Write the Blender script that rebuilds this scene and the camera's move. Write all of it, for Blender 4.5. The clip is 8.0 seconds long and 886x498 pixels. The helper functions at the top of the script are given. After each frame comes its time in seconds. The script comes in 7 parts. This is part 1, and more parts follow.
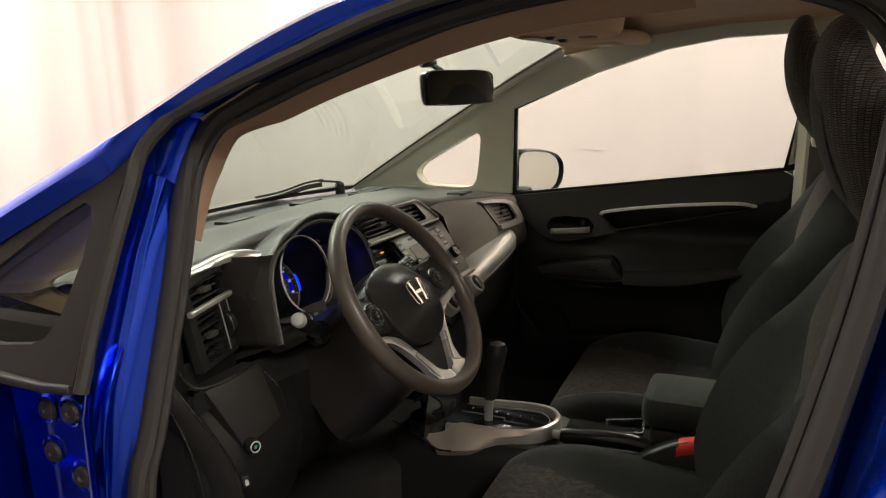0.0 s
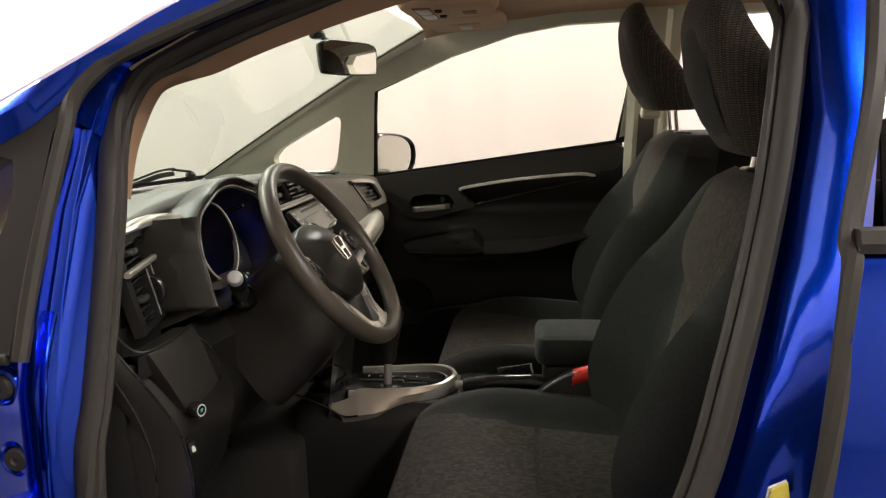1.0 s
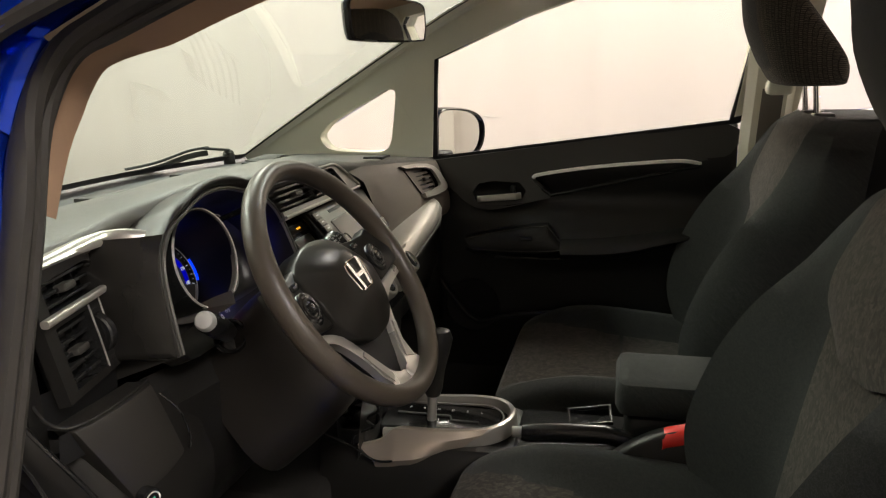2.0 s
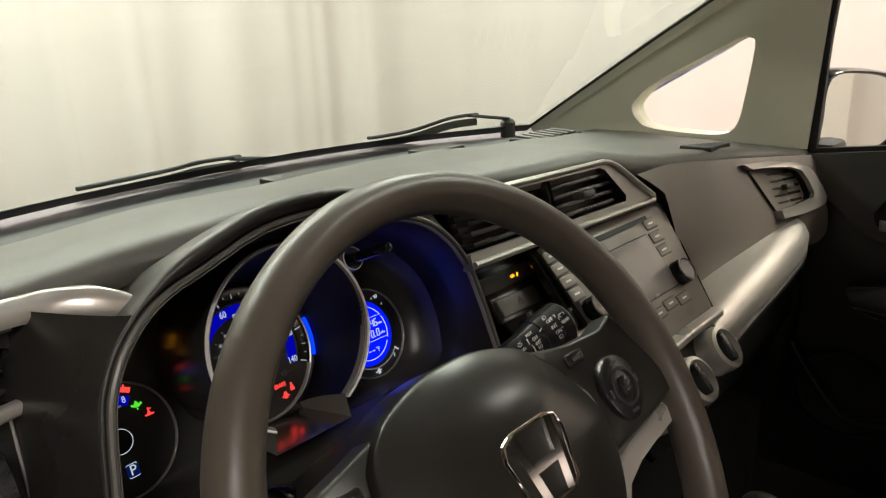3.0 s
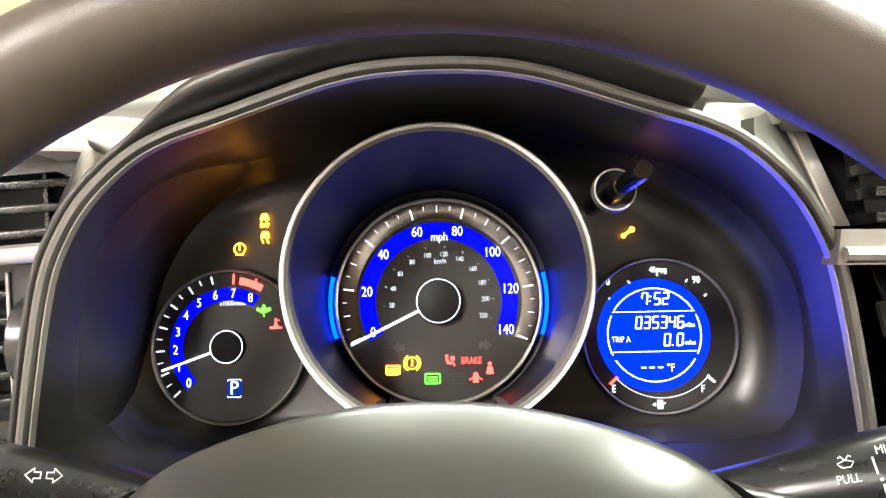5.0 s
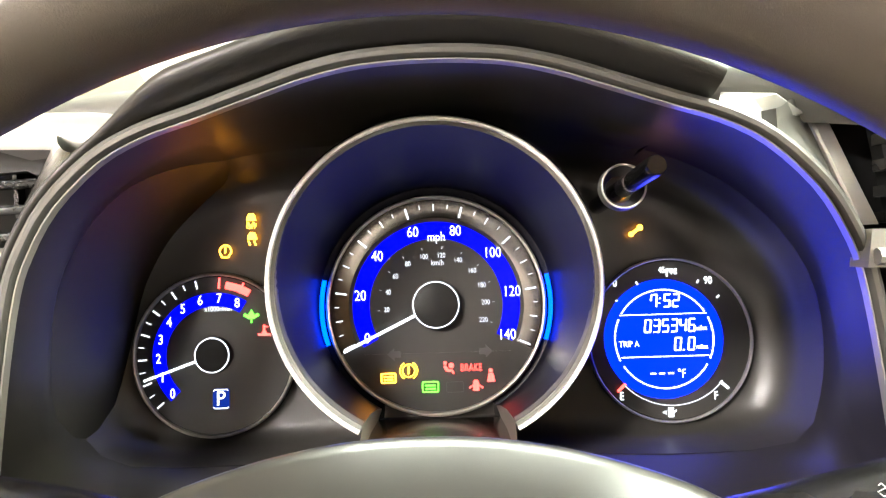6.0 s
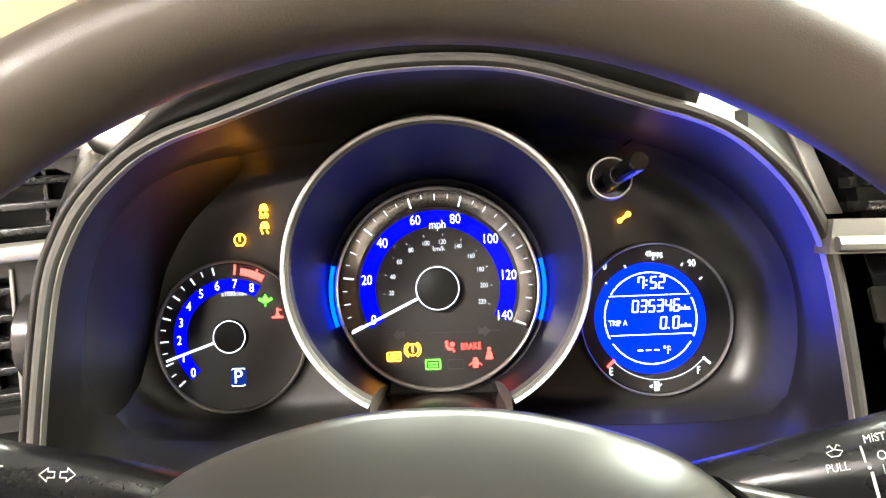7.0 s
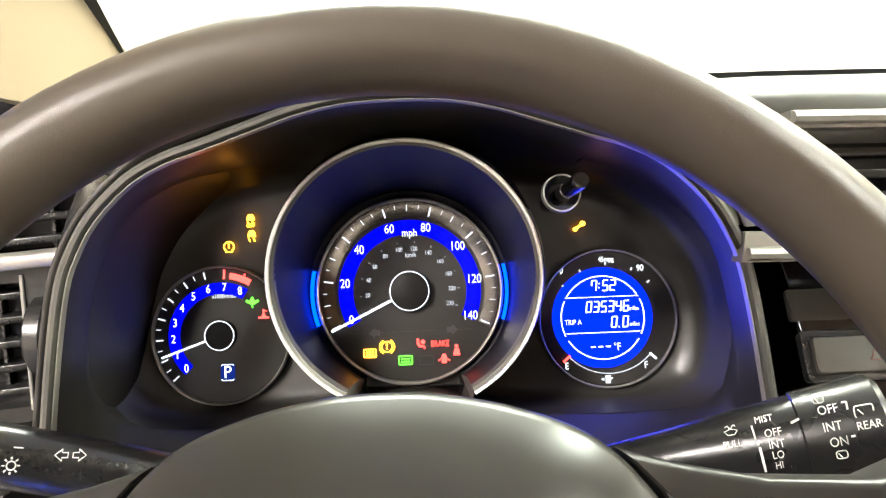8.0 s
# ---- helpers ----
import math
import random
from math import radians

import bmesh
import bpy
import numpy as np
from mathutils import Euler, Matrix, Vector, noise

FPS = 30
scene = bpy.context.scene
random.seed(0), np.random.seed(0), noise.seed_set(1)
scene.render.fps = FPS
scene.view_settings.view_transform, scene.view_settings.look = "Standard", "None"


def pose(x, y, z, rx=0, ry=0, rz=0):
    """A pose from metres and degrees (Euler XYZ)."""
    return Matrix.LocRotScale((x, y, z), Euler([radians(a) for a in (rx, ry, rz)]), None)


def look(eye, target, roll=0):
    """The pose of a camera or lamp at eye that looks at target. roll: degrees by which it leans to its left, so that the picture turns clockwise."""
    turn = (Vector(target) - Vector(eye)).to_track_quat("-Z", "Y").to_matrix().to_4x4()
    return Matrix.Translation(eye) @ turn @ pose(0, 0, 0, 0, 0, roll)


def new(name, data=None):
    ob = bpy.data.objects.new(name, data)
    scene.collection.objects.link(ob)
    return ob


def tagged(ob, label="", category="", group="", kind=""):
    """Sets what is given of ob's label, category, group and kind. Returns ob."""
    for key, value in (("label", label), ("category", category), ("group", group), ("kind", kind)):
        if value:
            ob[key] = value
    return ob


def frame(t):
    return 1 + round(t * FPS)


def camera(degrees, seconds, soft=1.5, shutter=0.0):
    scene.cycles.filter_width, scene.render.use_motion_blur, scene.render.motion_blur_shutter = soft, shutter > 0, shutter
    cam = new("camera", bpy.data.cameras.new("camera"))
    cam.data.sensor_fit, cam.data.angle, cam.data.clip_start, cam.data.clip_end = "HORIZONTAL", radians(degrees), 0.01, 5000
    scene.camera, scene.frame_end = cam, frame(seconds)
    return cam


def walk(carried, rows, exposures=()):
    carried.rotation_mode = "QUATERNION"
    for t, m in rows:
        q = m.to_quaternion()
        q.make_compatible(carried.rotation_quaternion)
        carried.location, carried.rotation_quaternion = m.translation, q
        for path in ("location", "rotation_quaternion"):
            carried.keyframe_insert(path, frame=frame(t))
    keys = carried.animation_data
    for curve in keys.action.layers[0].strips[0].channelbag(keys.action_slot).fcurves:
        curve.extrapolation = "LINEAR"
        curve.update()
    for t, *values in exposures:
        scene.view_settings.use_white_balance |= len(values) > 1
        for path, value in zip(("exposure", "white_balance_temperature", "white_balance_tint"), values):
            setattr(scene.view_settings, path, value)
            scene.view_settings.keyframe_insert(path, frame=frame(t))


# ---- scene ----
cam = camera(64.0, 8.0, 1.2)
PATH = [
    (0, (-1.451, -0.843, 1.34), (0.329, -0.044, 0.901), -1.8),
    (0.5, (-1.564, -0.683, 1.28), (0.337, -0.233, 0.853), -1.6),
    (1, (-1.597, -0.642, 1.252), (0.344, -0.402, 0.837), -1.9),
    (1.2, (-1.56, -0.646, 1.249), (0.387, -0.449, 0.834), -1.9),
    (2.3, (-1.065, -0.652, 1.277), (0.727, 0.046, 0.73), -2.1),
    (2.5, (-0.923, -0.601, 1.267), (0.79, 0.269, 0.708), -2.2),
    (3, (-0.662, -0.508, 1.23), (0.736, 0.799, 0.648), -2.2),
    (3.5, (-0.52, -0.437, 1.169), (0.607, 1.103, 0.571), -2.2),
    (4, (-0.414, -0.404, 1.141), (-0.081, 1.475, 0.543), -1.9),
    (4.2, (-0.396, -0.402, 1.119), (-0.215, 1.514, 0.575), -1.2),
    (5.5, (-0.3559, -0.3720, 1.1194), (-0.408, 1.534, 0.517), -2.0),
    (6, (-0.3610, -0.3636, 1.1166), (-0.383, 1.544, 0.516), -2.0),
    (6.5, (-0.3561, -0.3679, 1.1202), (-0.400, 1.537, 0.512), -2.4),
    (7, (-0.361, -0.387, 1.13), (-0.385, 1.501, 0.468), -2.5),
    (7.5, (-0.361, -0.409, 1.14), (-0.361, 1.476, 0.473), -2.4),
    (8, (-0.348, -0.424, 1.148), (-0.346, 1.461, 0.48), -2.3),
]
EXPO = [(0.0, 0.24), (1.0, 0.57), (2.5, 0.50), (3.0, 0.52), (3.5, 0.78), (4.0, 1.3), (4.2, 1.93), (5.5, 3.10), (6.5, 3.24), (7.0, 3.02), (7.5, 2.82), (8.0, 2.66)]
walk(cam, [(t, look(eye, target, roll)) for t, eye, target, roll in PATH], EXPO)

# ---------------------------------------------------------------- world, lamps
world = bpy.data.worlds.new("booth_air")
world.use_nodes = True
world.node_tree.nodes["Background"].inputs[0].default_value = (1.0, 0.93, 0.86, 1)
world.node_tree.nodes["Background"].inputs[1].default_value = 0.05
scene.world = world


def area_lamp(name, eye, target, sx, sy, watts, tint):
    d = bpy.data.lights.new(name, "AREA")
    d.shape, d.size, d.size_y, d.energy, d.color = "RECTANGLE", sx, sy, watts, tint
    ob = new(name, d)
    ob.matrix_world = look(eye, target)
    return ob


WARM = (1.0, 0.94, 0.88)

# ---------------------------------------------------------------- materials


def nodes_of(m):
    return m.node_tree.nodes, m.node_tree.links


def surface(name, col, rough=0.5, metal=0.0, grain=0.0, gscale=800.0, var=0.12, vscale=6.0, coat=0.0, spec=0.5, sheen=0.0, rvar=0.1):
    """A principled surface with two scales of tone, a fine relief and uneven gloss."""
    m = bpy.data.materials.new(name)
    m.use_nodes = True
    n, l = nodes_of(m)
    p = n["Principled BSDF"]
    p.inputs["Roughness"].default_value = rough
    p.inputs["Metallic"].default_value = metal
    p.inputs["Coat Weight"].default_value = coat
    p.inputs["Coat Roughness"].default_value = 0.04
    p.inputs["Specular IOR Level"].default_value = spec
    p.inputs["Sheen Weight"].default_value = sheen
    tc = n.new("ShaderNodeTexCoord")
    big = n.new("ShaderNodeTexNoise")
    big.inputs["Scale"].default_value = vscale
    big.inputs["Detail"].default_value = 6
    l.new(tc.outputs["Object"], big.inputs["Vector"])
    fine = n.new("ShaderNodeTexNoise")
    fine.inputs["Scale"].default_value = gscale
    fine.inputs["Detail"].default_value = 3
    l.new(tc.outputs["Object"], fine.inputs["Vector"])
    mix = n.new("ShaderNodeMixRGB")
    mix.inputs[1].default_value = (*[c * (1 - var) for c in col], 1)
    mix.inputs[2].default_value = (*[min(1, c * (1 + var)) for c in col], 1)
    add = n.new("ShaderNodeMath")
    add.operation = "MULTIPLY_ADD"
    add.inputs[1].default_value = 0.35
    l.new(fine.outputs[0], add.inputs[0])
    half = n.new("ShaderNodeMath")
    half.operation = "MULTIPLY"
    half.inputs[1].default_value = 0.65
    l.new(big.outputs[0], half.inputs[0])
    l.new(half.outputs[0], add.inputs[2])
    l.new(add.outputs[0], mix.inputs[0])
    l.new(mix.outputs[0], p.inputs["Base Color"])
    if rvar:
        rr = n.new("ShaderNodeMapRange")
        rr.inputs[3].default_value = max(0.02, rough - rvar)
        rr.inputs[4].default_value = min(1, rough + rvar)
        l.new(big.outputs[0], rr.inputs[0])
        l.new(rr.outputs[0], p.inputs["Roughness"])
    if grain:
        b = n.new("ShaderNodeBump")
        b.inputs["Strength"].default_value = grain
        b.inputs["Distance"].default_value = 0.0006
        l.new(fine.outputs[0], b.inputs["Height"])
        l.new(b.outputs[0], p.inputs["Normal"])
    return m


def glow(name, col, strength):
    m = bpy.data.materials.new(name)
    m.use_nodes = True
    p = m.node_tree.nodes["Principled BSDF"]
    p.inputs["Base Color"].default_value = (0.001, 0.001, 0.001, 1)
    p.inputs["Specular IOR Level"].default_value = 0.05
    p.inputs["Emission Color"].default_value = (*col, 1)
    p.inputs["Emission Strength"].default_value = strength
    return m


def pane_glass(name, tint, gloss=1.0):
    """A thin pane: tinted straight-through light, mirror gloss by Fresnel."""
    m = bpy.data.materials.new(name)
    m.use_nodes = True
    n, l = nodes_of(m)
    n.remove(n["Principled BSDF"])
    tr, gl, mx, lw, pw, ma = n.new("ShaderNodeBsdfTransparent"), n.new("ShaderNodeBsdfGlossy"), n.new("ShaderNodeMixShader"), n.new("ShaderNodeLayerWeight"), n.new("ShaderNodeMath"), n.new("ShaderNodeMath")
    tr.inputs[0].default_value = (*tint, 1)
    gl.inputs["Roughness"].default_value = 0.01
    pw.operation, ma.operation = "POWER", "MULTIPLY_ADD"
    pw.inputs[1].default_value = 4.5
    ma.inputs[1].default_value, ma.inputs[2].default_value = 0.8 * gloss, 0.05 * gloss
    l.new(lw.outputs["Facing"], pw.inputs[0])
    l.new(pw.outputs[0], ma.inputs[0])
    l.new(ma.outputs[0], mx.inputs[0])
    l.new(tr.outputs[0], mx.inputs[1])
    l.new(gl.outputs[0], mx.inputs[2])
    l.new(mx.outputs[0], n["Material Output"].inputs[0])
    return m


def woven(name, dark, light, scale, stretch=(1, 1, 1), depth=0.6, upright=False):
    """Upholstery: a small block weave over a fine yarn grain."""
    m = bpy.data.materials.new(name)
    m.use_nodes = True
    n, l = nodes_of(m)
    p = n["Principled BSDF"]
    p.inputs["Roughness"].default_value = 0.95
    p.inputs["Specular IOR Level"].default_value = 0.15
    p.inputs["Sheen Weight"].default_value = 0.12
    p.inputs["Sheen Roughness"].default_value = 0.5
    tc = n.new("ShaderNodeTexCoord")
    mp = n.new("ShaderNodeMapping")
    mp.inputs["Scale"].default_value = stretch
    l.new(tc.outputs["Object"], mp.inputs[0])
    sep = n.new("ShaderNodeSeparateXYZ")
    l.new(mp.outputs[0], sep.inputs[0])
    sub = n.new("ShaderNodeMath")
    sub.operation = "SUBTRACT"
    l.new(sep.outputs[1], sub.inputs[0])
    l.new(sep.outputs[2], sub.inputs[1])
    com = n.new("ShaderNodeCombineXYZ")
    if upright:
        add = n.new("ShaderNodeMath")
        l.new(sep.outputs[0], add.inputs[0])
        l.new(sep.outputs[1], add.inputs[1])
        l.new(sep.outputs[2], com.inputs[0])
        l.new(add.outputs[0], com.inputs[1])
    else:
        l.new(sub.outputs[0], com.inputs[0])
        l.new(sep.outputs[0], com.inputs[1])
    br = n.new("ShaderNodeTexBrick")
    br.offset, br.squash = 0.5, 0.7
    br.inputs["Scale"].default_value = scale
    br.inputs["Color1"].default_value = (0.15, 0.15, 0.15, 1)
    br.inputs["Color2"].default_value = (1, 1, 1, 1)
    br.inputs["Mortar"].default_value = (0.0, 0.0, 0.0, 1)
    br.inputs["Mortar Size"].default_value = 0.03
    br.inputs["Bias"].default_value = -0.2
    br.inputs["Brick Width"].default_value, br.inputs["Row Height"].default_value = 0.9, 0.5
    if upright:
        br.inputs["Color1"].default_value = (0.6, 0.6, 0.6, 1)
        br.inputs["Mortar Size"].default_value = 0.09
        br.inputs["Brick Width"].default_value, br.inputs["Row Height"].default_value = 0.42, 0.95
    wob = n.new("ShaderNodeTexNoise")
    wob.inputs["Scale"].default_value = 70
    wob.inputs["Detail"].default_value = 2
    l.new(tc.outputs["Object"], wob.inputs["Vector"])
    off = n.new("ShaderNodeMixRGB")
    off.blend_type = "ADD"
    off.inputs[0].default_value = 0.003 if upright else 0.012
    l.new(com.outputs[0], off.inputs[1])
    l.new(wob.outputs["Color"], off.inputs[2])
    l.new(off.outputs[0], br.inputs["Vector"])
    fine = n.new("ShaderNodeTexNoise")
    fine.inputs["Scale"].default_value = 1200
    l.new(tc.outputs["Object"], fine.inputs["Vector"])
    mul = n.new("ShaderNodeMath")
    mul.operation = "MULTIPLY"
    l.new(br.outputs["Color"], mul.inputs[0])
    mul.inputs[1].default_value = 0.7
    addn = n.new("ShaderNodeMath")
    addn.operation = "MULTIPLY_ADD"
    l.new(fine.outputs[0], addn.inputs[0])
    addn.inputs[1].default_value = 0.55
    l.new(mul.outputs[0], addn.inputs[2])
    rmp = n.new("ShaderNodeValToRGB")
    rmp.color_ramp.elements[0].position, rmp.color_ramp.elements[1].position = 0.15, 1.0
    rmp.color_ramp.elements[0].color = (*dark, 1)
    rmp.color_ramp.elements[1].color = (*light, 1)
    l.new(addn.outputs[0], rmp.inputs[0])
    l.new(rmp.outputs[0], p.inputs["Base Color"])
    b = n.new("ShaderNodeBump")
    b.inputs["Strength"].default_value = depth
    b.inputs["Distance"].default_value = 0.001
    l.new(addn.outputs[0], b.inputs["Height"])
    l.new(b.outputs[0], p.inputs["Normal"])
    return m


def curtain_cloth():
    m = surface("curtain_cloth", (0.56, 0.505, 0.470), 0.9, var=0.05, vscale=1.2, grain=0.15, gscale=60)
    n, l = nodes_of(m)
    p = n["Principled BSDF"]
    p.inputs["Specular IOR Level"].default_value = 0.2
    # faint upright streaks in the colour stand in for shading of the folds
    tc = n.new("ShaderNodeTexCoord")
    mp = n.new("ShaderNodeMapping")
    mp.inputs["Scale"].default_value = (3.6, 3.6, 0.2)
    st = n.new("ShaderNodeTexNoise")
    st.inputs["Scale"].default_value = 1.6
    st.inputs["Detail"].default_value = 5
    rg = n.new("ShaderNodeMapRange")
    rg.inputs[1].default_value, rg.inputs[2].default_value = 0.3, 0.7
    rg.inputs[3].default_value, rg.inputs[4].default_value = 0.945, 1.01
    mu = n.new("ShaderNodeMixRGB")
    mu.blend_type = "MULTIPLY"
    mu.inputs[0].default_value = 1.0
    old = p.inputs["Base Color"].links[0].from_socket
    l.new(tc.outputs["Object"], mp.inputs["Vector"])
    l.new(mp.outputs[0], st.inputs["Vector"])
    l.new(st.outputs[0], rg.inputs[0])
    l.new(old, mu.inputs[1])
    l.new(rg.outputs[0], mu.inputs[2])
    l.new(mu.outputs[0], p.inputs["Base Color"])
    return m


def car_paint():
    m = surface("blue_paint", (0.0008, 0.044, 0.58), 0.17, metal=0.92, var=0.10, vscale=3, gscale=3000, coat=0.75, spec=0.25, rvar=0.03)
    return m


M = dict(
    dash=surface("soft_dash", (0.086, 0.083, 0.074), 0.46, grain=0.35, gscale=2200, spec=0.5),
    cheek=surface("cheek_plastic", (0.013, 0.0120, 0.0105), 0.28, spec=0.5, grain=0.12, gscale=1800),
    hood=surface("hood_plastic", (0.024, 0.0222, 0.0195), 0.40, grain=0.25, gscale=2200),
    shroud=surface("shroud_plastic", (0.018, 0.0155, 0.013), 0.40, grain=0.35, gscale=1000),
    demister=surface("demister_panel", (0.040, 0.042, 0.044), 0.50, grain=0.2, gscale=2200),
    dash_pad=surface("dash_pad", (0.140, 0.120, 0.100), 0.48, grain=0.45, gscale=900),
    hard=surface("hard_black_plastic", (0.014, 0.0132, 0.0120), 0.36, spec=0.36, grain=0.25, gscale=2000),
    black=surface("matt_black", (0.008, 0.008, 0.008), 0.6),
    satin=surface("satin_black", (0.014, 0.014, 0.014), 0.26, grain=0.1),
    piano=surface("gloss_black", (0.006, 0.006, 0.006), 0.18, coat=0.4, rvar=0.03),
    silver=surface("silver_paint", (0.46, 0.44, 0.40), 0.30, metal=0.60, var=0.05, gscale=2500, grain=0.05),
    spoke=surface("spoke_silver", (0.52, 0.50, 0.46), 0.28, metal=0.6, var=0.05, gscale=2500, grain=0.05),
    cap=surface("cap_grey", (0.36, 0.355, 0.34), 0.42, var=0.05, gscale=2500),
    greysat=surface("grey_satin", (0.30, 0.29, 0.27), 0.40, metal=0.4, var=0.05, gscale=2500),
    bezel=surface("bezel_grey", (0.12, 0.116, 0.106), 0.32, metal=0.3, var=0.05),
    champagne=surface("champagne_plate", (0.56, 0.48, 0.40), 0.36, metal=0.65, var=0.06, gscale=2500),
    ring=surface("bright_ring", (0.96, 0.92, 0.87), 0.30, metal=0.35, var=0.03, rvar=0.05),
    lip=surface("ring_lip_grey", (0.15, 0.14, 0.125), 0.45, metal=0.2, var=0.05),
    band=surface("satin_chrome", (0.55, 0.53, 0.50), 0.20, metal=1.0, var=0.04, rvar=0.04),
    vent_grey=surface("vent_grey", (0.060, 0.056, 0.050), 0.40, metal=0.25, var=0.06, grain=0.1),
    chrome=surface("chrome", (0.82, 0.80, 0.78), 0.08, metal=1.0, var=0.02, rvar=0.03),
    wheel=surface("wheel_urethane", (0.068, 0.056, 0.043), 0.36, grain=0.14, gscale=2600, rvar=0.06),
    pad=surface("airbag_cover", (0.020, 0.0186, 0.0162), 0.30, spec=0.28, grain=0.035, gscale=3600, rvar=0.05),
    fabric=woven("seat_side_cloth", (0.019, 0.0202, 0.0190), (0.049, 0.0510, 0.0480), 520, depth=0.3),
    weave=woven("seat_centre_cloth", (0.013, 0.0115, 0.0098), (0.078, 0.068, 0.055), 95, depth=0.5),
    head_weave=woven("head_restraint_cloth", (0.012, 0.011, 0.0095), (0.150, 0.132, 0.104), 120, upright=True),
    carpet=surface("carpet", (0.022, 0.020, 0.018), 1.0, grain=1.0, gscale=500),
    liner=surface("headliner", (0.64, 0.44, 0.28), 0.95, grain=0.5, gscale=700),
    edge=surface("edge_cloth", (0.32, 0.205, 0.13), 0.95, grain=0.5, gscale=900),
    # same product as the pale trim below; doorway-side shade is in this colour
    pillar=surface("shaded_pillar_trim", (0.30, 0.235, 0.155), 0.8, grain=0.3, gscale=900, var=0.06),
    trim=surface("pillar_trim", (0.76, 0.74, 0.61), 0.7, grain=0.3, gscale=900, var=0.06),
    rubber=surface("rubber_seal", (0.044, 0.0405, 0.0365), 0.50, spec=0.28, grain=0.3, gscale=700),
    frame=surface("quarter_frame", (0.030, 0.028, 0.0255), 0.45, spec=0.3, grain=0.2),
    paint=car_paint(),
    glass=pane_glass("windscreen_glass", (0.63, 0.73, 0.67), 0.6),
    side=pane_glass("side_glass", (0.95, 0.96, 0.93), 0.3),
    privacy=pane_glass("dark_glass", (0.25, 0.26, 0.26)),
    mirror=surface("mirror_glass", (0.85, 0.87, 0.86), 0.02, metal=1.0, var=0.01, rvar=0.0),
    curtain=curtain_cloth(),
    wall=surface("booth_wall", (0.37, 0.35, 0.315), 0.8, var=0.12, vscale=1.5, grain=0.3, gscale=120),
    south=surface("cream_wall", (0.70, 0.65, 0.59), 0.85, var=0.06, vscale=1.5, grain=0.3, gscale=120),
    floor=surface("booth_floor", (0.135, 0.127, 0.118), 0.55, var=0.15, vscale=2.0, grain=0.3, gscale=150),
    ceiling=surface("booth_ceiling", (0.75, 0.71, 0.66), 0.9, var=0.05),
    lamp=glow("lamp_diffuser", (1.0, 0.92, 0.83), 14),
    screen=surface("grey_screen", (0.24, 0.22, 0.20), 0.25, var=0.04),
    door_top=surface("door_top_plastic", (0.046, 0.043, 0.039), 0.45, spec=0.4, grain=0.3, gscale=1600),
    audio=surface("audio_plastic", (0.19, 0.172, 0.148), 0.4, metal=0.2, var=0.06),
    housing=surface("housing_black", (0.022, 0.0200, 0.0170), 0.40, spec=0.30, rvar=0.05),
    dull_red=surface("dull_red_print", (0.22, 0.016, 0.012), 0.5, var=0.05),
    red=surface("red_button", (0.75, 0.03, 0.02), 0.4, var=0.05),
    face=surface("gauge_face", (0.032, 0.0300, 0.0275), 0.35, var=0.1),
    hub=surface("needle_hub", (0.010, 0.0095, 0.009), 0.5, spec=0.2, var=0.05, rvar=0.03),
    navy=surface("gauge_cone", (0.0042, 0.0042, 0.0095), 0.42, var=0.1, spec=0.25),
    g_white=glow("lit_white", (0.85, 0.93, 1.0), 0.4),
    g_tick=glow("lit_tick", (0.85, 0.90, 1.0), 0.22),
    g_blue=glow("lit_blue", (0.0, 0.0008, 0.75), 0.33),
    g_lcd=glow("lit_display", (0.0, 0.0075, 0.95), 0.95),
    g_dim=glow("lit_dim_blue", (0.01, 0.05, 0.45), 0.09),
    g_cyan=glow("lit_cyan", (0.0, 0.026, 1.0), 1.9),
    g_amber=glow("lit_amber", (1.0, 0.36, 0.02), 1.9),
    g_red=glow("lit_red", (1.0, 0.05, 0.04), 1.1),
    g_green=glow("lit_green", (0.12, 0.95, 0.05), 0.55),
    scale=surface("dark_chrome", (0.12, 0.115, 0.11), 0.18, metal=1.0, var=0.03, rvar=0.03),
    print=surface("white_print", (0.70, 0.69, 0.66), 0.5, var=0.03),
    yellow=surface("yellow_label", (0.75, 0.62, 0.10), 0.5, var=0.05),
    green=surface("green_print", (0.05, 0.35, 0.22), 0.5, var=0.05),
    dim=surface("unlit_print", (0.07, 0.07, 0.07), 0.5),
)

# ---------------------------------------------------------------- mesh helpers
ORIG = {}


def thing(name, at, label, category, group="", kind=""):
    ob = new(name)
    ob.location = at
    ORIG[ob] = Vector(at)
    return tagged(ob, label, category, group, kind)


def finish(bm, name, mat, sharp=0.6):
    bmesh.ops.remove_doubles(bm, verts=bm.verts, dist=1e-5)
    bmesh.ops.recalc_face_normals(bm, faces=bm.faces)
    for f in bm.faces:
        f.smooth = True
    for e in bm.edges:
        if len(e.link_faces) == 2 and e.calc_face_angle(0) > sharp:
            e.smooth = False
    me = bpy.data.meshes.new(name)
    bm.to_mesh(me)
    bm.free()
    me.materials.append(mat)
    return me


def part(name, bm, mat, parent=None, label="", sharp=0.6):
    """Links a bmesh, given in world metres, as one mesh object under a thing or a part."""
    if parent is not None:
        bmesh.ops.translate(bm, verts=bm.verts, vec=-ORIG[parent])
    ob = new(name, finish(bm, name, mat, sharp))
    if parent is not None:
        ob.parent = parent
        ORIG[ob] = ORIG[parent]
    else:
        ORIG[ob] = Vector((0, 0, 0))
    if label:
        ob["label"] = label
    return ob


def setting(name, bm, mat, label, category, sharp=0.6):
    return tagged(part(name, bm, mat, None, "", sharp), label, category, "", "structure")


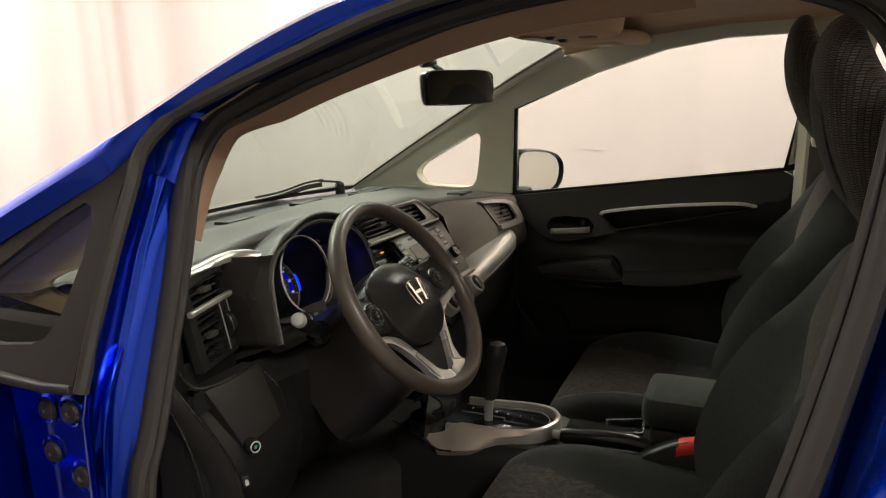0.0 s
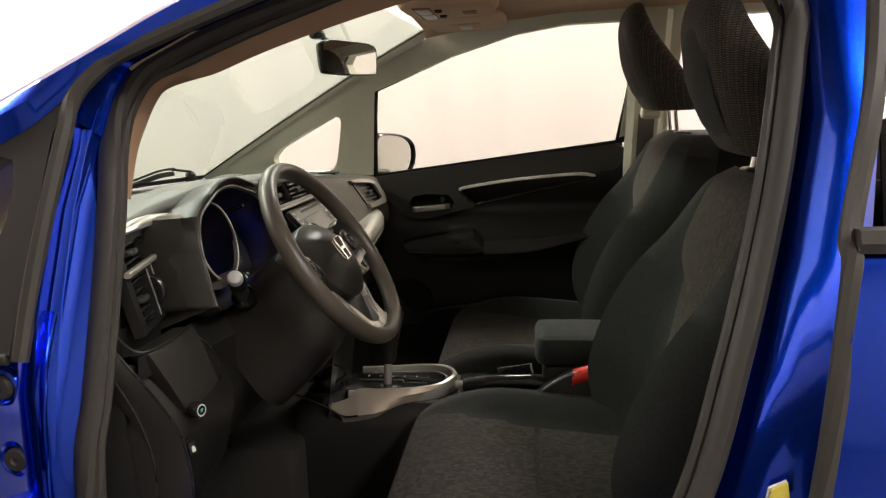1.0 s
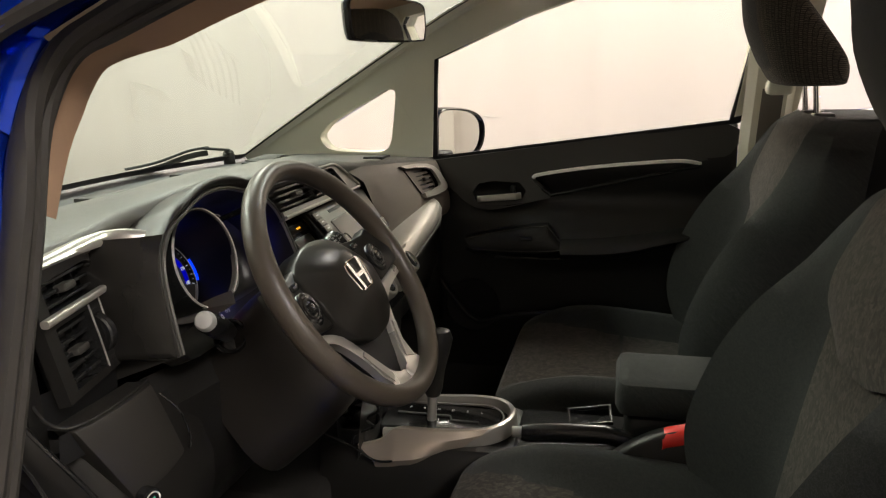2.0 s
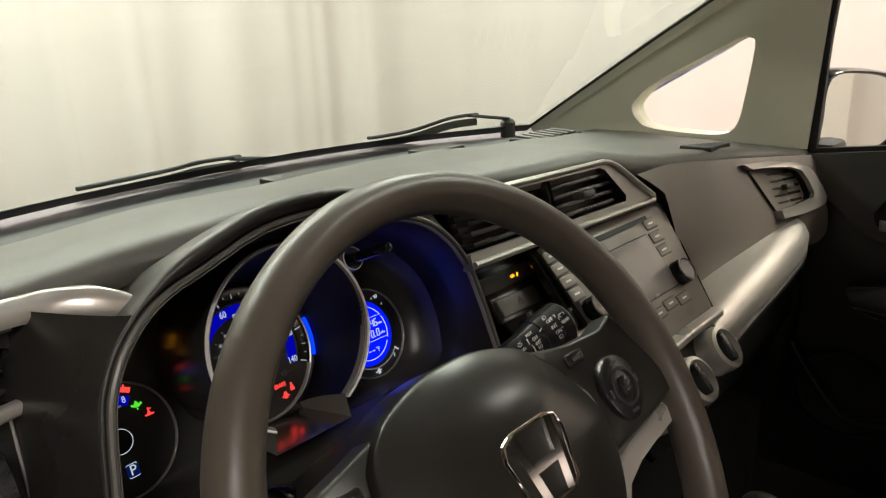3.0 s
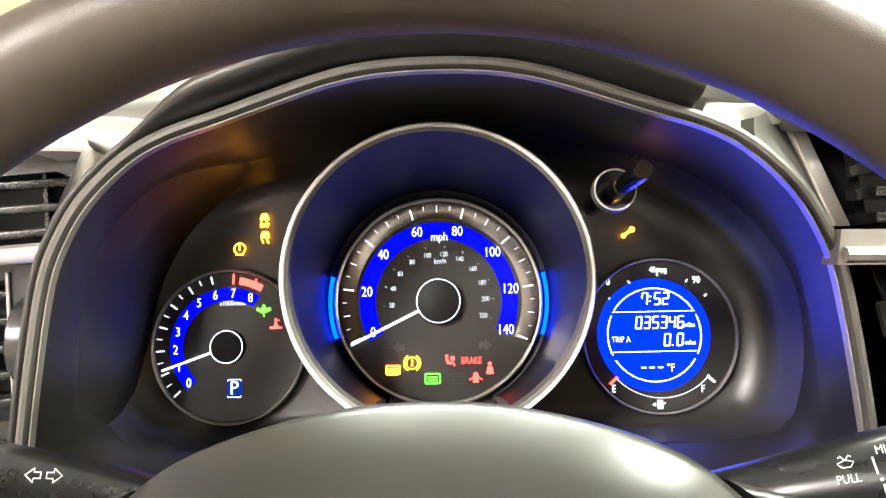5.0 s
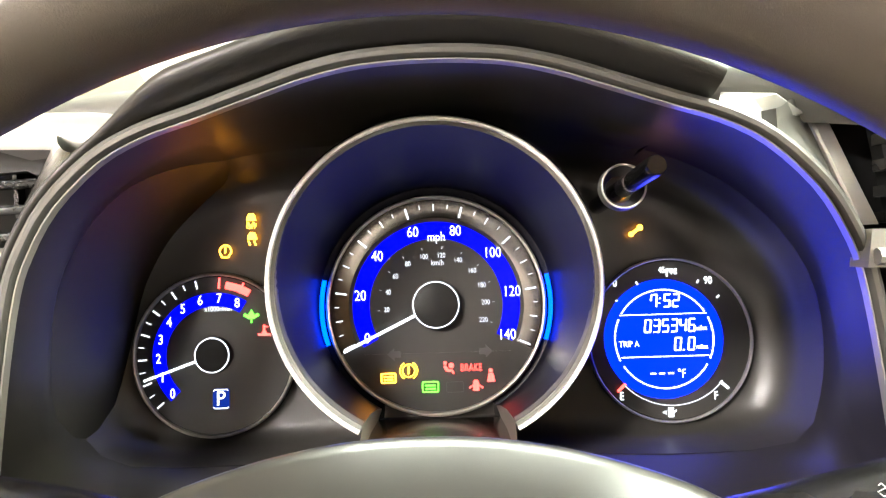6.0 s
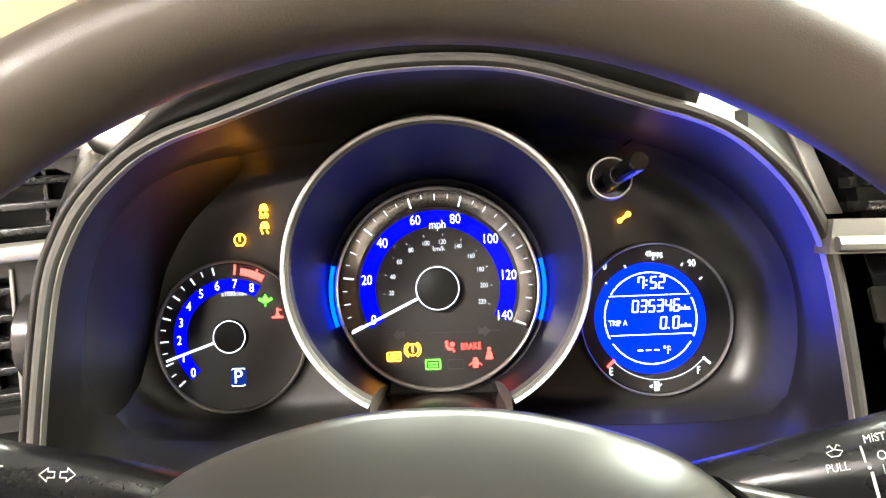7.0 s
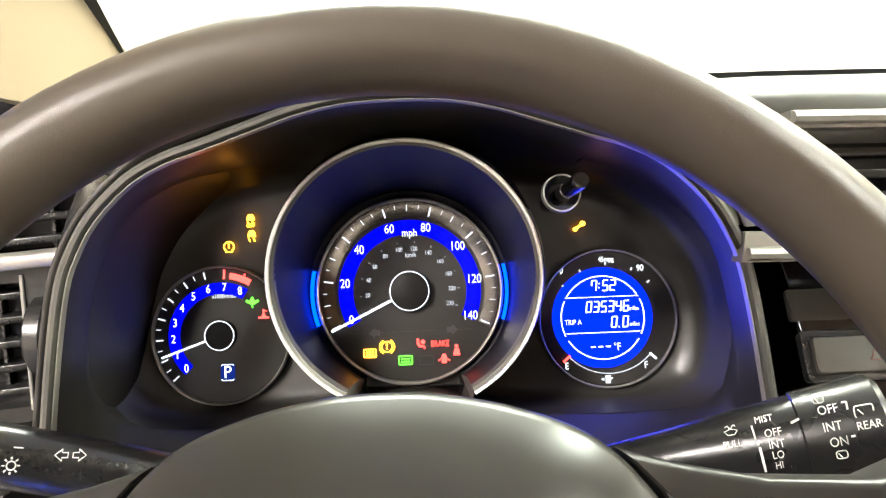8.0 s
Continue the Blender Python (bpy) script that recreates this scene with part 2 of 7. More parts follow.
class Frame:
    """A local frame: u across, v up, w out towards the viewer."""

    def __init__(self, o, u, v):
        self.o, self.u, self.v = Vector(o), Vector(u).normalized(), Vector(v).normalized()
        self.n = self.u.cross(self.v).normalized()

    def p(self, u, v, w=0.0):
        return self.o + self.u * u + self.v * v + self.n * w

    def moved(self, u, v, w, turn=0.0):
        c, s = math.cos(turn), math.sin(turn)
        return Frame(self.p(u, v, w), self.u * c + self.v * s, self.v * c - self.u * s)


def tilted(o, degrees):
    a = radians(degrees)
    return Frame(o, (1, 0, 0), (0, math.sin(a), math.cos(a)))


def loft(rows, close_u=False, close_v=False, caps=False):
    """A skin over rows of points, all of one length."""
    bm = bmesh.new()
    vs = [[bm.verts.new(p) for p in r] for r in rows]
    nr, nc = len(vs), len(vs[0])
    for i in range(nr if close_v else nr - 1):
        for j in range(nc if close_u else nc - 1):
            a, b, c, d = vs[i][j], vs[i][(j + 1) % nc], vs[(i + 1) % nr][(j + 1) % nc], vs[(i + 1) % nr][j]
            try:
                bm.faces.new((a, b, c, d))
            except ValueError:
                pass
    if caps:
        for r in (vs[0], vs[-1]):
            try:
                bm.faces.new(r)
            except ValueError:
                pass
    return bm


def spline(pts, n=8, closed=False):
    """Catmull-Rom through the points."""
    P = [Vector(p) for p in pts]
    out, m = [], len(P)
    for i in range(m if closed else m - 1):
        if closed:
            a, b, c, d = P[(i - 1) % m], P[i], P[(i + 1) % m], P[(i + 2) % m]
        else:
            a, b, c, d = P[max(i - 1, 0)], P[i], P[i + 1], P[min(i + 2, m - 1)]
        for k in range(n):
            t = k / n
            out.append(0.5 * ((2 * b) + (c - a) * t + (2 * a - 5 * b + 4 * c - d) * t * t + (3 * b - a - 3 * c + d) * t ** 3))
    if not closed:
        out.append(P[-1])
    return out


def smoothed(rows, n=4):
    """More rows, eased through the given ones."""
    cols = [spline(c, n) for c in zip(*rows)]
    return [list(r) for r in zip(*cols)]


def sweep(path, section, closed=False, up=(0, 0, 1), caps=True):
    """A section of (a, b) carried along a path: a sideways, b along up."""
    path = [Vector(p) for p in path]
    rows, n = [], len(path)
    for i, p in enumerate(path):
        a, b = path[(i - 1) % n] if closed or i else path[0], path[(i + 1) % n] if closed or i < n - 1 else path[-1]
        t = (b - a).normalized()
        s = t.cross(Vector(up)).normalized()
        w = s.cross(t)
        rows.append([p + s * x + w * y for x, y in (section(p) if callable(section) else section)])
    return loft(rows, True, closed, caps and not closed)


def circle2(r, n=10, r2=None):
    return [(r * math.cos(2 * math.pi * k / n), (r2 or r) * math.sin(2 * math.pi * k / n)) for k in range(n)]


def rrect(w, h, r, n=3):
    """A rounded rectangle about the origin."""
    out = []
    for cx, cy, a0 in ((w / 2 - r, h / 2 - r, 0), (r - w / 2, h / 2 - r, 90), (r - w / 2, r - h / 2, 180), (w / 2 - r, r - h / 2, 270)):
        for k in range(n + 1):
            a = radians(a0 + 90 * k / n)
            out.append((cx + r * math.cos(a), cy + r * math.sin(a)))
    return out


def tube(path, r, n=10, closed=False, up=(0, 0, 1)):
    return sweep(path, circle2(r, n), closed, up)


def slab(fr, outline, w0, w1, bevel=0.0):
    """A plate with that outline between two depths of a frame; its front edge is eased."""
    rows = [[fr.p(u, v, w0) for u, v in outline]]
    if bevel:
        cx, cy = sum(u for u, v in outline) / len(outline), sum(v for u, v in outline) / len(outline)
        ext = max(max(abs(u - cx) for u, v in outline), 1e-6), max(max(abs(v - cy) for u, v in outline), 1e-6)
        def shrunk(d):
            return [(cx + (u - cx) * (1 - d / ext[0]), cy + (v - cy) * (1 - d / ext[1])) for u, v in outline]
        rows.append([fr.p(u, v, w1 - bevel) for u, v in outline])
        rows.append([fr.p(u, v, w1 - 0.3 * bevel) for u, v in shrunk(0.35 * bevel)])
        rows.append([fr.p(u, v, w1) for u, v in shrunk(bevel)])
    else:
        rows.append([fr.p(u, v, w1) for u, v in outline])
    return loft(rows, True, False, True)


def turned(fr, profile, a0=0.0, a1=360.0, n=48):
    """A profile of (radius, depth) turned about a frame's axis."""
    full = abs(a1 - a0) >= 359.9
    k = n if full else n + 1
    rows = []
    for i in range(k):
        a = radians(a0 + (a1 - a0) * i / n)
        rows.append([fr.p(r * math.cos(a), r * math.sin(a), w) for r, w in profile])
    return loft(rows, False, full, False)


def block(x0, x1, y0, y1, z0, z1, r=0.01):
    fr = Frame(((x0 + x1) / 2, (y0 + y1) / 2, z0), (1, 0, 0), (0, 1, 0))
    w, h = x1 - x0, y1 - y0
    r = min(r, 0.45 * w, 0.45 * h, 0.45 * (z1 - z0))
    rows = []
    for dz, ins in ((0, r), (0.3 * r, 0.3 * r), (r, 0), (z1 - z0 - r, 0), (z1 - z0 - 0.3 * r, 0.3 * r), (z1 - z0, r)):
        rows.append([fr.p(u, v, dz) for u, v in rrect(w - 2 * ins, h - 2 * ins, max(r - ins * 0.6, 0.2 * r))])
    return loft(rows, True, False, True)


def holed(outer, holes, place, thick):
    """A plate with holes: 2D outlines, placed by a function of (a, b, depth)."""
    from mathutils.geometry import tessellate_polygon
    loops = [outer] + list(holes)
    flat = [[Vector((a, b, 0)) for a, b in lp] for lp in loops]
    tris = tessellate_polygon(flat)
    pts = [p for lp in loops for p in lp]
    bm = bmesh.new()
    fa = [bm.verts.new(place(a, b, 0)) for a, b in pts]
    fb = [bm.verts.new(place(a, b, thick)) for a, b in pts]
    for t in tris:
        for fs in (fa, fb):
            try:
                bm.faces.new([fs[i] for i in t])
            except ValueError:
                pass
    k = 0
    for lp in loops:
        m = len(lp)
        for i in range(m):
            try:
                bm.faces.new((fa[k + i], fa[k + (i + 1) % m], fb[k + (i + 1) % m], fb[k + i]))
            except ValueError:
                pass
        k += m
    return bm


def merged(*bms):
    out = bmesh.new()
    for b in bms:
        me = bpy.data.meshes.new("tmp")
        b.to_mesh(me)
        b.free()
        out.from_mesh(me)
        bpy.data.meshes.remove(me)
    return out


def letters(fr, text, height, u=0.0, v=0.0, w=0.0, squeeze=0.8, depth=0.0004, turn=0.0):
    """Raised writing in the built-in font, centred at (u, v) of a frame."""
    cu = bpy.data.curves.new("writing", "FONT")
    cu.body, cu.size, cu.align_x, cu.align_y, cu.extrude = text, height * 1.37, "CENTER", "CENTER", depth / 2
    cu.resolution_u = 3
    ob = bpy.data.objects.new("writing", cu)
    me = bpy.data.meshes.new_from_object(ob)
    bm = bmesh.new()
    bm.from_mesh(me)
    bpy.data.objects.remove(ob)
    bpy.data.curves.remove(cu)
    bpy.data.meshes.remove(me)
    f = fr.moved(u, v, w, turn)
    for q in bm.verts:
        q.co = f.p(q.co.x * squeeze, q.co.y, q.co.z)
    return bm


def bar(fr, u0, v0, u1, v1, width, w=0.0, depth=0.0006):
    """A thin straight mark between two points of a frame."""
    d = Vector((u1 - u0, v1 - v0))
    s = Vector((-d.y, d.x)).normalized() * width / 2
    return slab(fr, [(u0 + s.x, v0 + s.y), (u1 + s.x, v1 + s.y), (u1 - s.x, v1 - s.y), (u0 - s.x, v0 - s.y)], w, w + depth)


def band(fr, r0, r1, a0, a1, w, n=40, depth=0.0005):
    return turned(fr, [(r0, w), (r0, w + depth), (r1, w + depth), (r1, w)], a0, a1, n)

# ---------------------------------------------------------------- the booth
XR, XL, YF, YB, TOP = 2.95, -4.6, 3.6, -5.0, 3.3


RC_ = 0.16
EAST, TURN = YF - RC_ - YB, RC_ * math.pi / 2
LONG = EAST + TURN + XR - RC_ - XL
CW = [(lambda r, k: (r.uniform(0.5, 1.0) / (1 + k), r.uniform(0.8, 1.6) * (1 + 0.7 * k), r.uniform(0, 6.3)))(random.Random(11 + k), k) for k in range(5)]

FOLDS = [(-0.10, 0.03, 0.06), (0.04, -0.018, 0.06), (0.20, 0.016, 0.05), (0.34, 0.014, 0.045), (0.52, 0.014, 0.06), (-2.4, 0.012, 0.06), (-3.9, 0.012, 0.07), (-4.2, 0.010, 0.05), (1.55, 0.02, 0.05), (2.0, 0.016, 0.04), (3.1, 0.02, 0.05)]


def cloth_point(t, z):
    """The curtain at a run t along its rail, round the corner, and a height z."""
    if t < EAST:
        p, s = Vector((XR, YB + t, z)), Vector((-1, 0, 0))
    elif t < EAST + TURN:
        a = (t - EAST) / RC_
        s = Vector((-math.cos(a), -math.sin(a), 0))
        p = Vector((XR - RC_, YF - RC_, z)) - s * RC_
    else:
        p, s = Vector((XR - RC_ - (t - EAST - TURN), YF, z)), Vector((0, -1, 0))
    amp = 0.010 + 0.022 * min(1, max(0, (t - EAST) / 2.5))
    off = sum(h * math.sin(2 * math.pi * t * f / 1.6 + q + 0.12 * z * (i + 1)) for i, (h, f, q) in enumerate(CW))
    off += sum(d * math.exp(-((t - EAST - TURN - q) / w) ** 2) for q, d, w in FOLDS) / amp
    return p + s * amp * off * (1.15 - 0.25 * z / TOP)


setting("floor", block(XL - 0.3, XR + 0.3, YB - 0.3, YF + 0.3, -0.1, 0.0, 0.002), M["floor"], "pale grey concrete booth floor", "floor")
setting("ceiling", block(XL - 0.3, XR + 0.3, YB - 0.3, YF + 0.3, TOP, TOP + 0.1, 0.002), M["ceiling"], "off-white booth ceiling", "ceiling")
NC = int(LONG / 0.035)
cloth = setting("curtain", loft([[cloth_point(LONG * j / NC, TOP * i / 8) for j in range(NC + 1)] for i in range(9)]), M["curtain"], "cream cloth curtain hanging in soft folds round the booth", "curtain", 3.0)
for t0, z0, half in ((5.11, 0.947, 0.07), (EAST + TURN + 2.28, 1.075, 0.03), (EAST + TURN + 0.81, 0.72, 0.03)):
    part("crease", tube([cloth_point(t0 + half * k / 3, z0 + 0.004 * math.sin(k)) + Vector((-0.002, -0.002, 0)) for k in range(-3, 4)], 0.0022, 6), M["wall"], cloth, "thin dark crease")
setting("wall_west", block(XL - 0.2, XL, YB - 0.2, YF + 0.2, 0.0, TOP, 0.002), M["wall"], "plain grey workshop wall", "wall")
setting("wall_south", block(XL, XR + 0.2, YB - 0.2, YB, 0.0, TOP, 0.002), M["south"], "plain cream workshop wall", "wall")

for k, (lx, ly, watts) in enumerate(((-0.7, 2.7, 55), (0.7, 2.6, 52), (2.0, 1.5, 48), (2.2, -0.8, 38), (2.0, -2.7, 40), (-2.5, -2.5, 50), (-0.6, -3.6, 60))):
    la = thing("ceiling_light", (lx, ly, TOP), "white rectangular ceiling light panel", "ceiling light", "booth ceiling lights")
    part("housing", block(lx - 0.64, lx + 0.64, ly - 0.34, ly + 0.34, TOP - 0.05, TOP, 0.01), M["ceiling"], la)
    part("diffuser", block(lx - 0.6, lx + 0.6, ly - 0.3, ly + 0.3, TOP - 0.062, TOP - 0.051, 0.004), M["lamp"], la, "glowing white diffuser")
    area_lamp("panel_lamp", (lx, ly, TOP - 0.075), (lx, ly, 0), 1.2, 0.6, watts, WARM)

# ---------------------------------------------------------------- the car's shell


def xr(z):
    """Inner face of the cabin's side by height."""
    return 0.63 - 0.33 * max(0.0, z - 1.05)


def xo(z):
    """Outer face of the body's side by height."""
    return min(0.825, 1.196 - 0.39 * z)


QW0 = [(0.172, 1.079), (0.166, 1.056), (0.14, 1.040), (0.055, 1.034), (-0.005, 1.036), (-0.03, 1.055), (-0.045, 1.10), (-0.066, 1.19), (-0.060, 1.204), (-0.042, 1.205), (-0.02, 1.195), (0.118, 1.127), (0.155, 1.10)]
WIN = [(-0.163, 1.022), (-0.905, 1.112), (-0.935, 1.30), (-0.94, 1.43), (-0.90, 1.452), (-0.75, 1.446), (-0.609, 1.426), (-0.42, 1.372), (-0.192, 1.279), (-0.18, 1.20)]
QW = [(p.x, p.y) for p in spline([(a, b, 0) for a, b in QW0], 4, True)]
RWIN = [(-1.05, 1.12), (-1.62, 1.16), (-1.70, 1.22), (-1.66, 1.36), (-1.55, 1.44), (-1.30, 1.455), (-1.08, 1.45)]
EDGE = [(0.415, 1.02), (0.30, 1.10), (0.12, 1.200), (-0.08, 1.308), (-0.22, 1.378), (-0.36, 1.440), (-0.60, 1.475), (-0.95, 1.49), (-1.50, 1.48), (-1.95, 1.42), (-2.05, 1.0)]

car = thing("car", (0, -0.7, 0), "blue metallic hatchback with open front doorway", "car")
# right-hand inner wall with the window openings
part("side_trim", holed(EDGE + [(-2.05, 0.95), (-1.0, 0.95), (-0.99, 1.14), (-0.915, 1.12), (-0.947, 1.425), (-0.915, 1.447), (-0.75, 1.4443), (-0.609, 1.4243), (-0.42, 1.3703), (-0.183, 1.278), (-0.150, 1.02), (0.2, 1.0)],
     [QW, RWIN], lambda a, b, t: (xr(b) + t, a, b), 0.05), M["trim"], car, "pale grey-beige pillar trim")


def glass_edge(y):
    """The windscreen's side edge (x, z) along its run."""
    pts = [(0.43, 0.625, 1.02), (0.30, 0.60, 1.095), (0.12, 0.555, 1.195), (-0.08, 0.497, 1.300), (-0.22, 0.455, 1.372), (-0.36, 0.412, 1.437)]
    for (y0, x0, z0), (y1, x1, z1) in zip(pts, pts[1:]):
        if y >= y1:
            t = (y - y1) / (y0 - y1)
            return x1 + (x0 - x1) * t, z1 + (z0 - z1) * t
    return pts[-1][1:]


PY = [0.42, 0.35, 0.30, 0.21, 0.12, 0.02, -0.08, -0.15, -0.22, -0.29, -0.355]


def edge_z(y):
    for (y0, z0), (y1, z1) in zip(EDGE, EDGE[1:]):
        if y >= y1:
            return z1 + (z0 - z1) * (y - y1) / (y0 - y1)
    return EDGE[-1][1]


def pillar(side):
    rows = []
    for y in PY:
        x, z = glass_edge(y)
        ze = edge_z(y)
        xe = xr(ze)
        if side < 0:
            x, xe = x + 0.06, xe + 0.06
        rows.append([(side * (x - 0.006), y - 0.004, z + 0.004), (side * (x + 0.004), y - 0.008, z - 0.010), (side * (0.5 * (x + xe) + 0.002), y, 0.5 * (z + ze) - 0.022), (side * xe, y, ze - 0.014), (side * (xe + 0.012), y, ze + 0.002)])
    return loft(rows)


part("pillar_trim", pillar(1), M["trim"], car, "pale grey-beige pillar trim")
# the driver's side takes the trim colour darkened to stand for shade
part("pillar_trim", pillar(-1), M["pillar"], car, "tan pillar trim beside the doorway, shade put into its colour")
part("side_trim", holed([(0.415, 1.02), (0.30, 1.10), (0.12, 1.200), (-0.08, 1.308), (-0.056, 1.24), (-0.054, 1.10), (-0.05, 1.0), (0.20, 0.99)], [[(a * 0.95 + 0.07, 1.020 + (b - 1.034) * 0.50) for a, b in QW]], lambda a, b, t: (-xr(b) - 0.042 + t, a, b), 0.010), M["pillar"], car, "tan pillar trim beside the doorway, shade put into its colour")


def ws_point(s, t):
    """The windscreen: s from -1 to 1 across, t from 0 at the base to 1 at the top."""
    y = 0.43 + (-0.36 - 0.43) * t
    xe, ze = glass_edge(y)
    bow = (1 - s * s)
    return Vector((s * (xe + 0.03) - 0.03, y + bow * (0.07 * (1 - t) + 0.03), ze + bow * 0.012))


ws = thing("windscreen", (0, 0.1, 1.1), "raked clear green-tinted windscreen with black border", "windscreen")
part("pane", loft([[ws_point(-1 + 2 * i / 24, j / 12) for i in range(25)] for j in range(13)]), M["glass"], ws)
part("black_border", merged(
    loft([[ws_point(-1 + 2 * i / 24, t) + Vector((0, -0.003, -0.003)) for i in range(25)] for t in (0, 0.035)]),
    *[loft([[ws_point(s * q, j / 12) + Vector((0, -0.003, -0.003)) for q in (1.0, 0.978)] for j in range(13)]) for s in (-1, 1)]), M["black"], ws)

# roof lining
rows = []
for y, z in ((-0.36, 1.437), (-0.48, 1.462), (-0.75, 1.485), (-1.1, 1.492), (-1.5, 1.48), (-1.95, 1.43)):
    hw = (xr(z) - 0.01 if y < -0.4 else 0.412) + 0.03
    rows.append([(s * hw - 0.03, y, z + 0.02 * (1 - s * s)) for s in (-1, -0.9, -0.6, -0.2, 0.2, 0.6, 0.9, 1)])
    rows[-1] = [(-hw - 0.055, y, z - 0.02)] + rows[-1] + [(hw - 0.005, y, z - 0.02)]
part("roof_lining", loft(rows), M["liner"], car, "tan cloth roof lining")
part("footwell_side", block(0.60, 0.72, -0.12, 0.50, 0.25, 1.0, 0.01), M["carpet"], car, "black carpeted footwell side")
part("footwell_side", block(-0.74, -0.69, 0.02, 0.50, 0.25, 1.0, 0.01), M["carpet"], car, "black carpeted footwell side")
part("firewall", block(-0.69, 0.60, 0.18, 0.24, 0.25, 0.80, 0.01), M["carpet"], car, "black carpeted firewall")
part("tunnel_front", block(-0.20, 0.20, -0.12, 0.18, 0.28, 0.5, 0.02), M["carpet"], car, "black carpeted tunnel")
part("rear_wall", block(-0.6, 0.6, -2.1, -2.05, 0.3, 1.0, 0.02), M["carpet"], car)
part("cabin_floor", merged(block(-0.72, 0.72, -2.05, 0.45, 0.24, 0.29, 0.01), block(-0.72, 0.72, 0.40, 0.50, 0.25, 0.95, 0.02)), M["carpet"], car, "black floor carpet")
part("roof_panel", loft([[(s * (0.60 if y < -0.5 else 0.53) - 0.02, y, z + 0.035 * (1 - s * s)) for s in (-1, -0.6, -0.2, 0.2, 0.6, 1)] for y, z in ((-0.37, 1.465), (-0.6, 1.495), (-1.1, 1.515), (-1.6, 1.50), (-2.0, 1.45))]), M["paint"], car, "blue metallic roof")

# left-hand side: roof rail, quarter window, posts and seals
RAIL = [(-0.80, 0.62, 0.93), (-0.775, 0.42, 1.045), (-0.748, 0.224, 1.152), (-0.725, 0.117, 1.208), (-0.702, 0.015, 1.260), (-0.682, -0.085, 1.312), (-0.663, -0.175, 1.360), (-0.645, -0.275, 1.405), (-0.632, -0.375, 1.438), (-0.618, -0.55, 1.474), (-0.612, -0.85, 1.495), (-0.615, -1.3, 1.492), (-0.64, -1.9, 1.44)]


def rail_section(side):
    def sec(p):
        k = min(1.0, max(0.0, (0.02 - p.y) / 0.10))
        low = -0.026 + 0.022 * k
        out = [(0.020 - 0.008 * k, low), (0.024 - 0.012 * k, 0.004), (0.014, 0.018), (-0.004, 0.027), (-0.030, 0.024), (-0.036, 0.0), (-0.03, low)]
        return out if side < 0 else [(-a, b) for a, b in out]
    return sec


part("roof_rail", sweep(spline(RAIL, 6), rail_section(-1)), M["paint"], car, "glossy blue roof rail")
part("roof_rail", sweep(spline([(-x - 0.035 - 0.025 * k, y, z - 0.045 * (1 - k)) for x, y, z, k in [(*p, min(1.0, max(0.0, (-0.1 - p[1]) / 0.3))) for p in RAIL]], 6), rail_section(1)), M["paint"], car, "glossy blue roof rail")

QL_OUT = [(0.42, 1.008), (0.213, 1.128), (0.116, 1.183), (0.025, 1.233), (-0.034, 1.262), (-0.022, 1.215), (-0.008, 1.08), (0.004, 0.955), (0.112, 0.958), (0.25, 0.965), (0.42, 0.985)]
QL_IN = [(0.030, 1.192), (0.024, 1.165), (0.028, 1.12), (0.052, 1.04), (0.075, 1.01), (0.10, 1.0), (0.17, 0.992), (0.30, 1.01), (0.27, 1.06), (0.203, 1.098), (0.10, 1.168), (0.045, 1.196)]
quarter = thing("quarter_window", (-0.76, 0.1, 1.1), "fixed triangular quarter window in a grey frame", "car window")
part("frame", holed(QL_OUT, [QL_IN], lambda a, b, t: (-xo(b) - 0.004 + t, a, b), 0.012), M["frame"], quarter, "dark grey plastic frame")
part("pane", holed(QL_IN, [], lambda a, b, t: (-xo(b) + 0.004 + t, a, b), 0.003), M["side"], quarter)

q2 = thing("quarter_window", (0.6, 0.05, 1.1), "fixed triangular quarter window beside the dashboard", "car window")
part("pane", holed([(a * 1.02, b) for a, b in QW], [], lambda a, b, t: (xr(b) + 0.03 + t, a, b), 0.003), M["side"], q2)

# front post of the door opening: outer strip, painted fold, hinge face
FP = [(1.275, -0.05, -0.045), (1.20, -0.045, -0.025), (1.12, -0.030, -0.014), (1.00, -0.022, -0.008), (0.90, -0.015, -0.006), (0.78, -0.008, -0.006), (0.62, 0.0, -0.006), (0.40, 0.01, -0.006)]
rows = []
for z, y0, y1 in FP:
    xo_, xi_ = -xo(z), -(1.07 - 0.36 * z)
    xi_ = max(xi_, -0.79)
    rows.append([(xo_ + 0.03, y0 + (0.12 if z < 0.97 else 0.03), z), (xo_ + 0.012, y0 + 0.03, z), (xo_ + 0.004, y0 + 0.012, z), (xo_ + 0.006, y0, z), (xo_ * 0.6 + xi_ * 0.4, y0 + 0.012, z), (xo_ * 0.38 + xi_ * 0.62, y0 + 0.022, z), (xo_ * 0.32 + xi_ * 0.68, y0 + 0.021, z), (xo_ * 0.30 + xi_ * 0.70, y1 - 0.004, z), (xo_ * 0.26 + xi_ * 0.74, y1 - 0.005, z), (xi_ - 0.006, 0.5 * (y1 - 0.046), z), (xi_ + 0.002, min(y1, -0.046), z), (xi_ + 0.040, min(y1, -0.046) + 0.03, z)])
part("front_post", loft(rows), M["paint"], car, "blue painted front door post", 1.3)
part("post_bead", sweep(spline([(-0.742, -0.002, 0.985), (-0.768, -0.008, 0.955), (-0.793, -0.010, 0.905), (-0.802, -0.006, 0.82), (-0.804, -0.002, 0.70), (-0.804, 0.0, 0.52)], 6), circle2(0.0055, 10, 0.004)), M["paint"], car, "pressed bead on the door post")
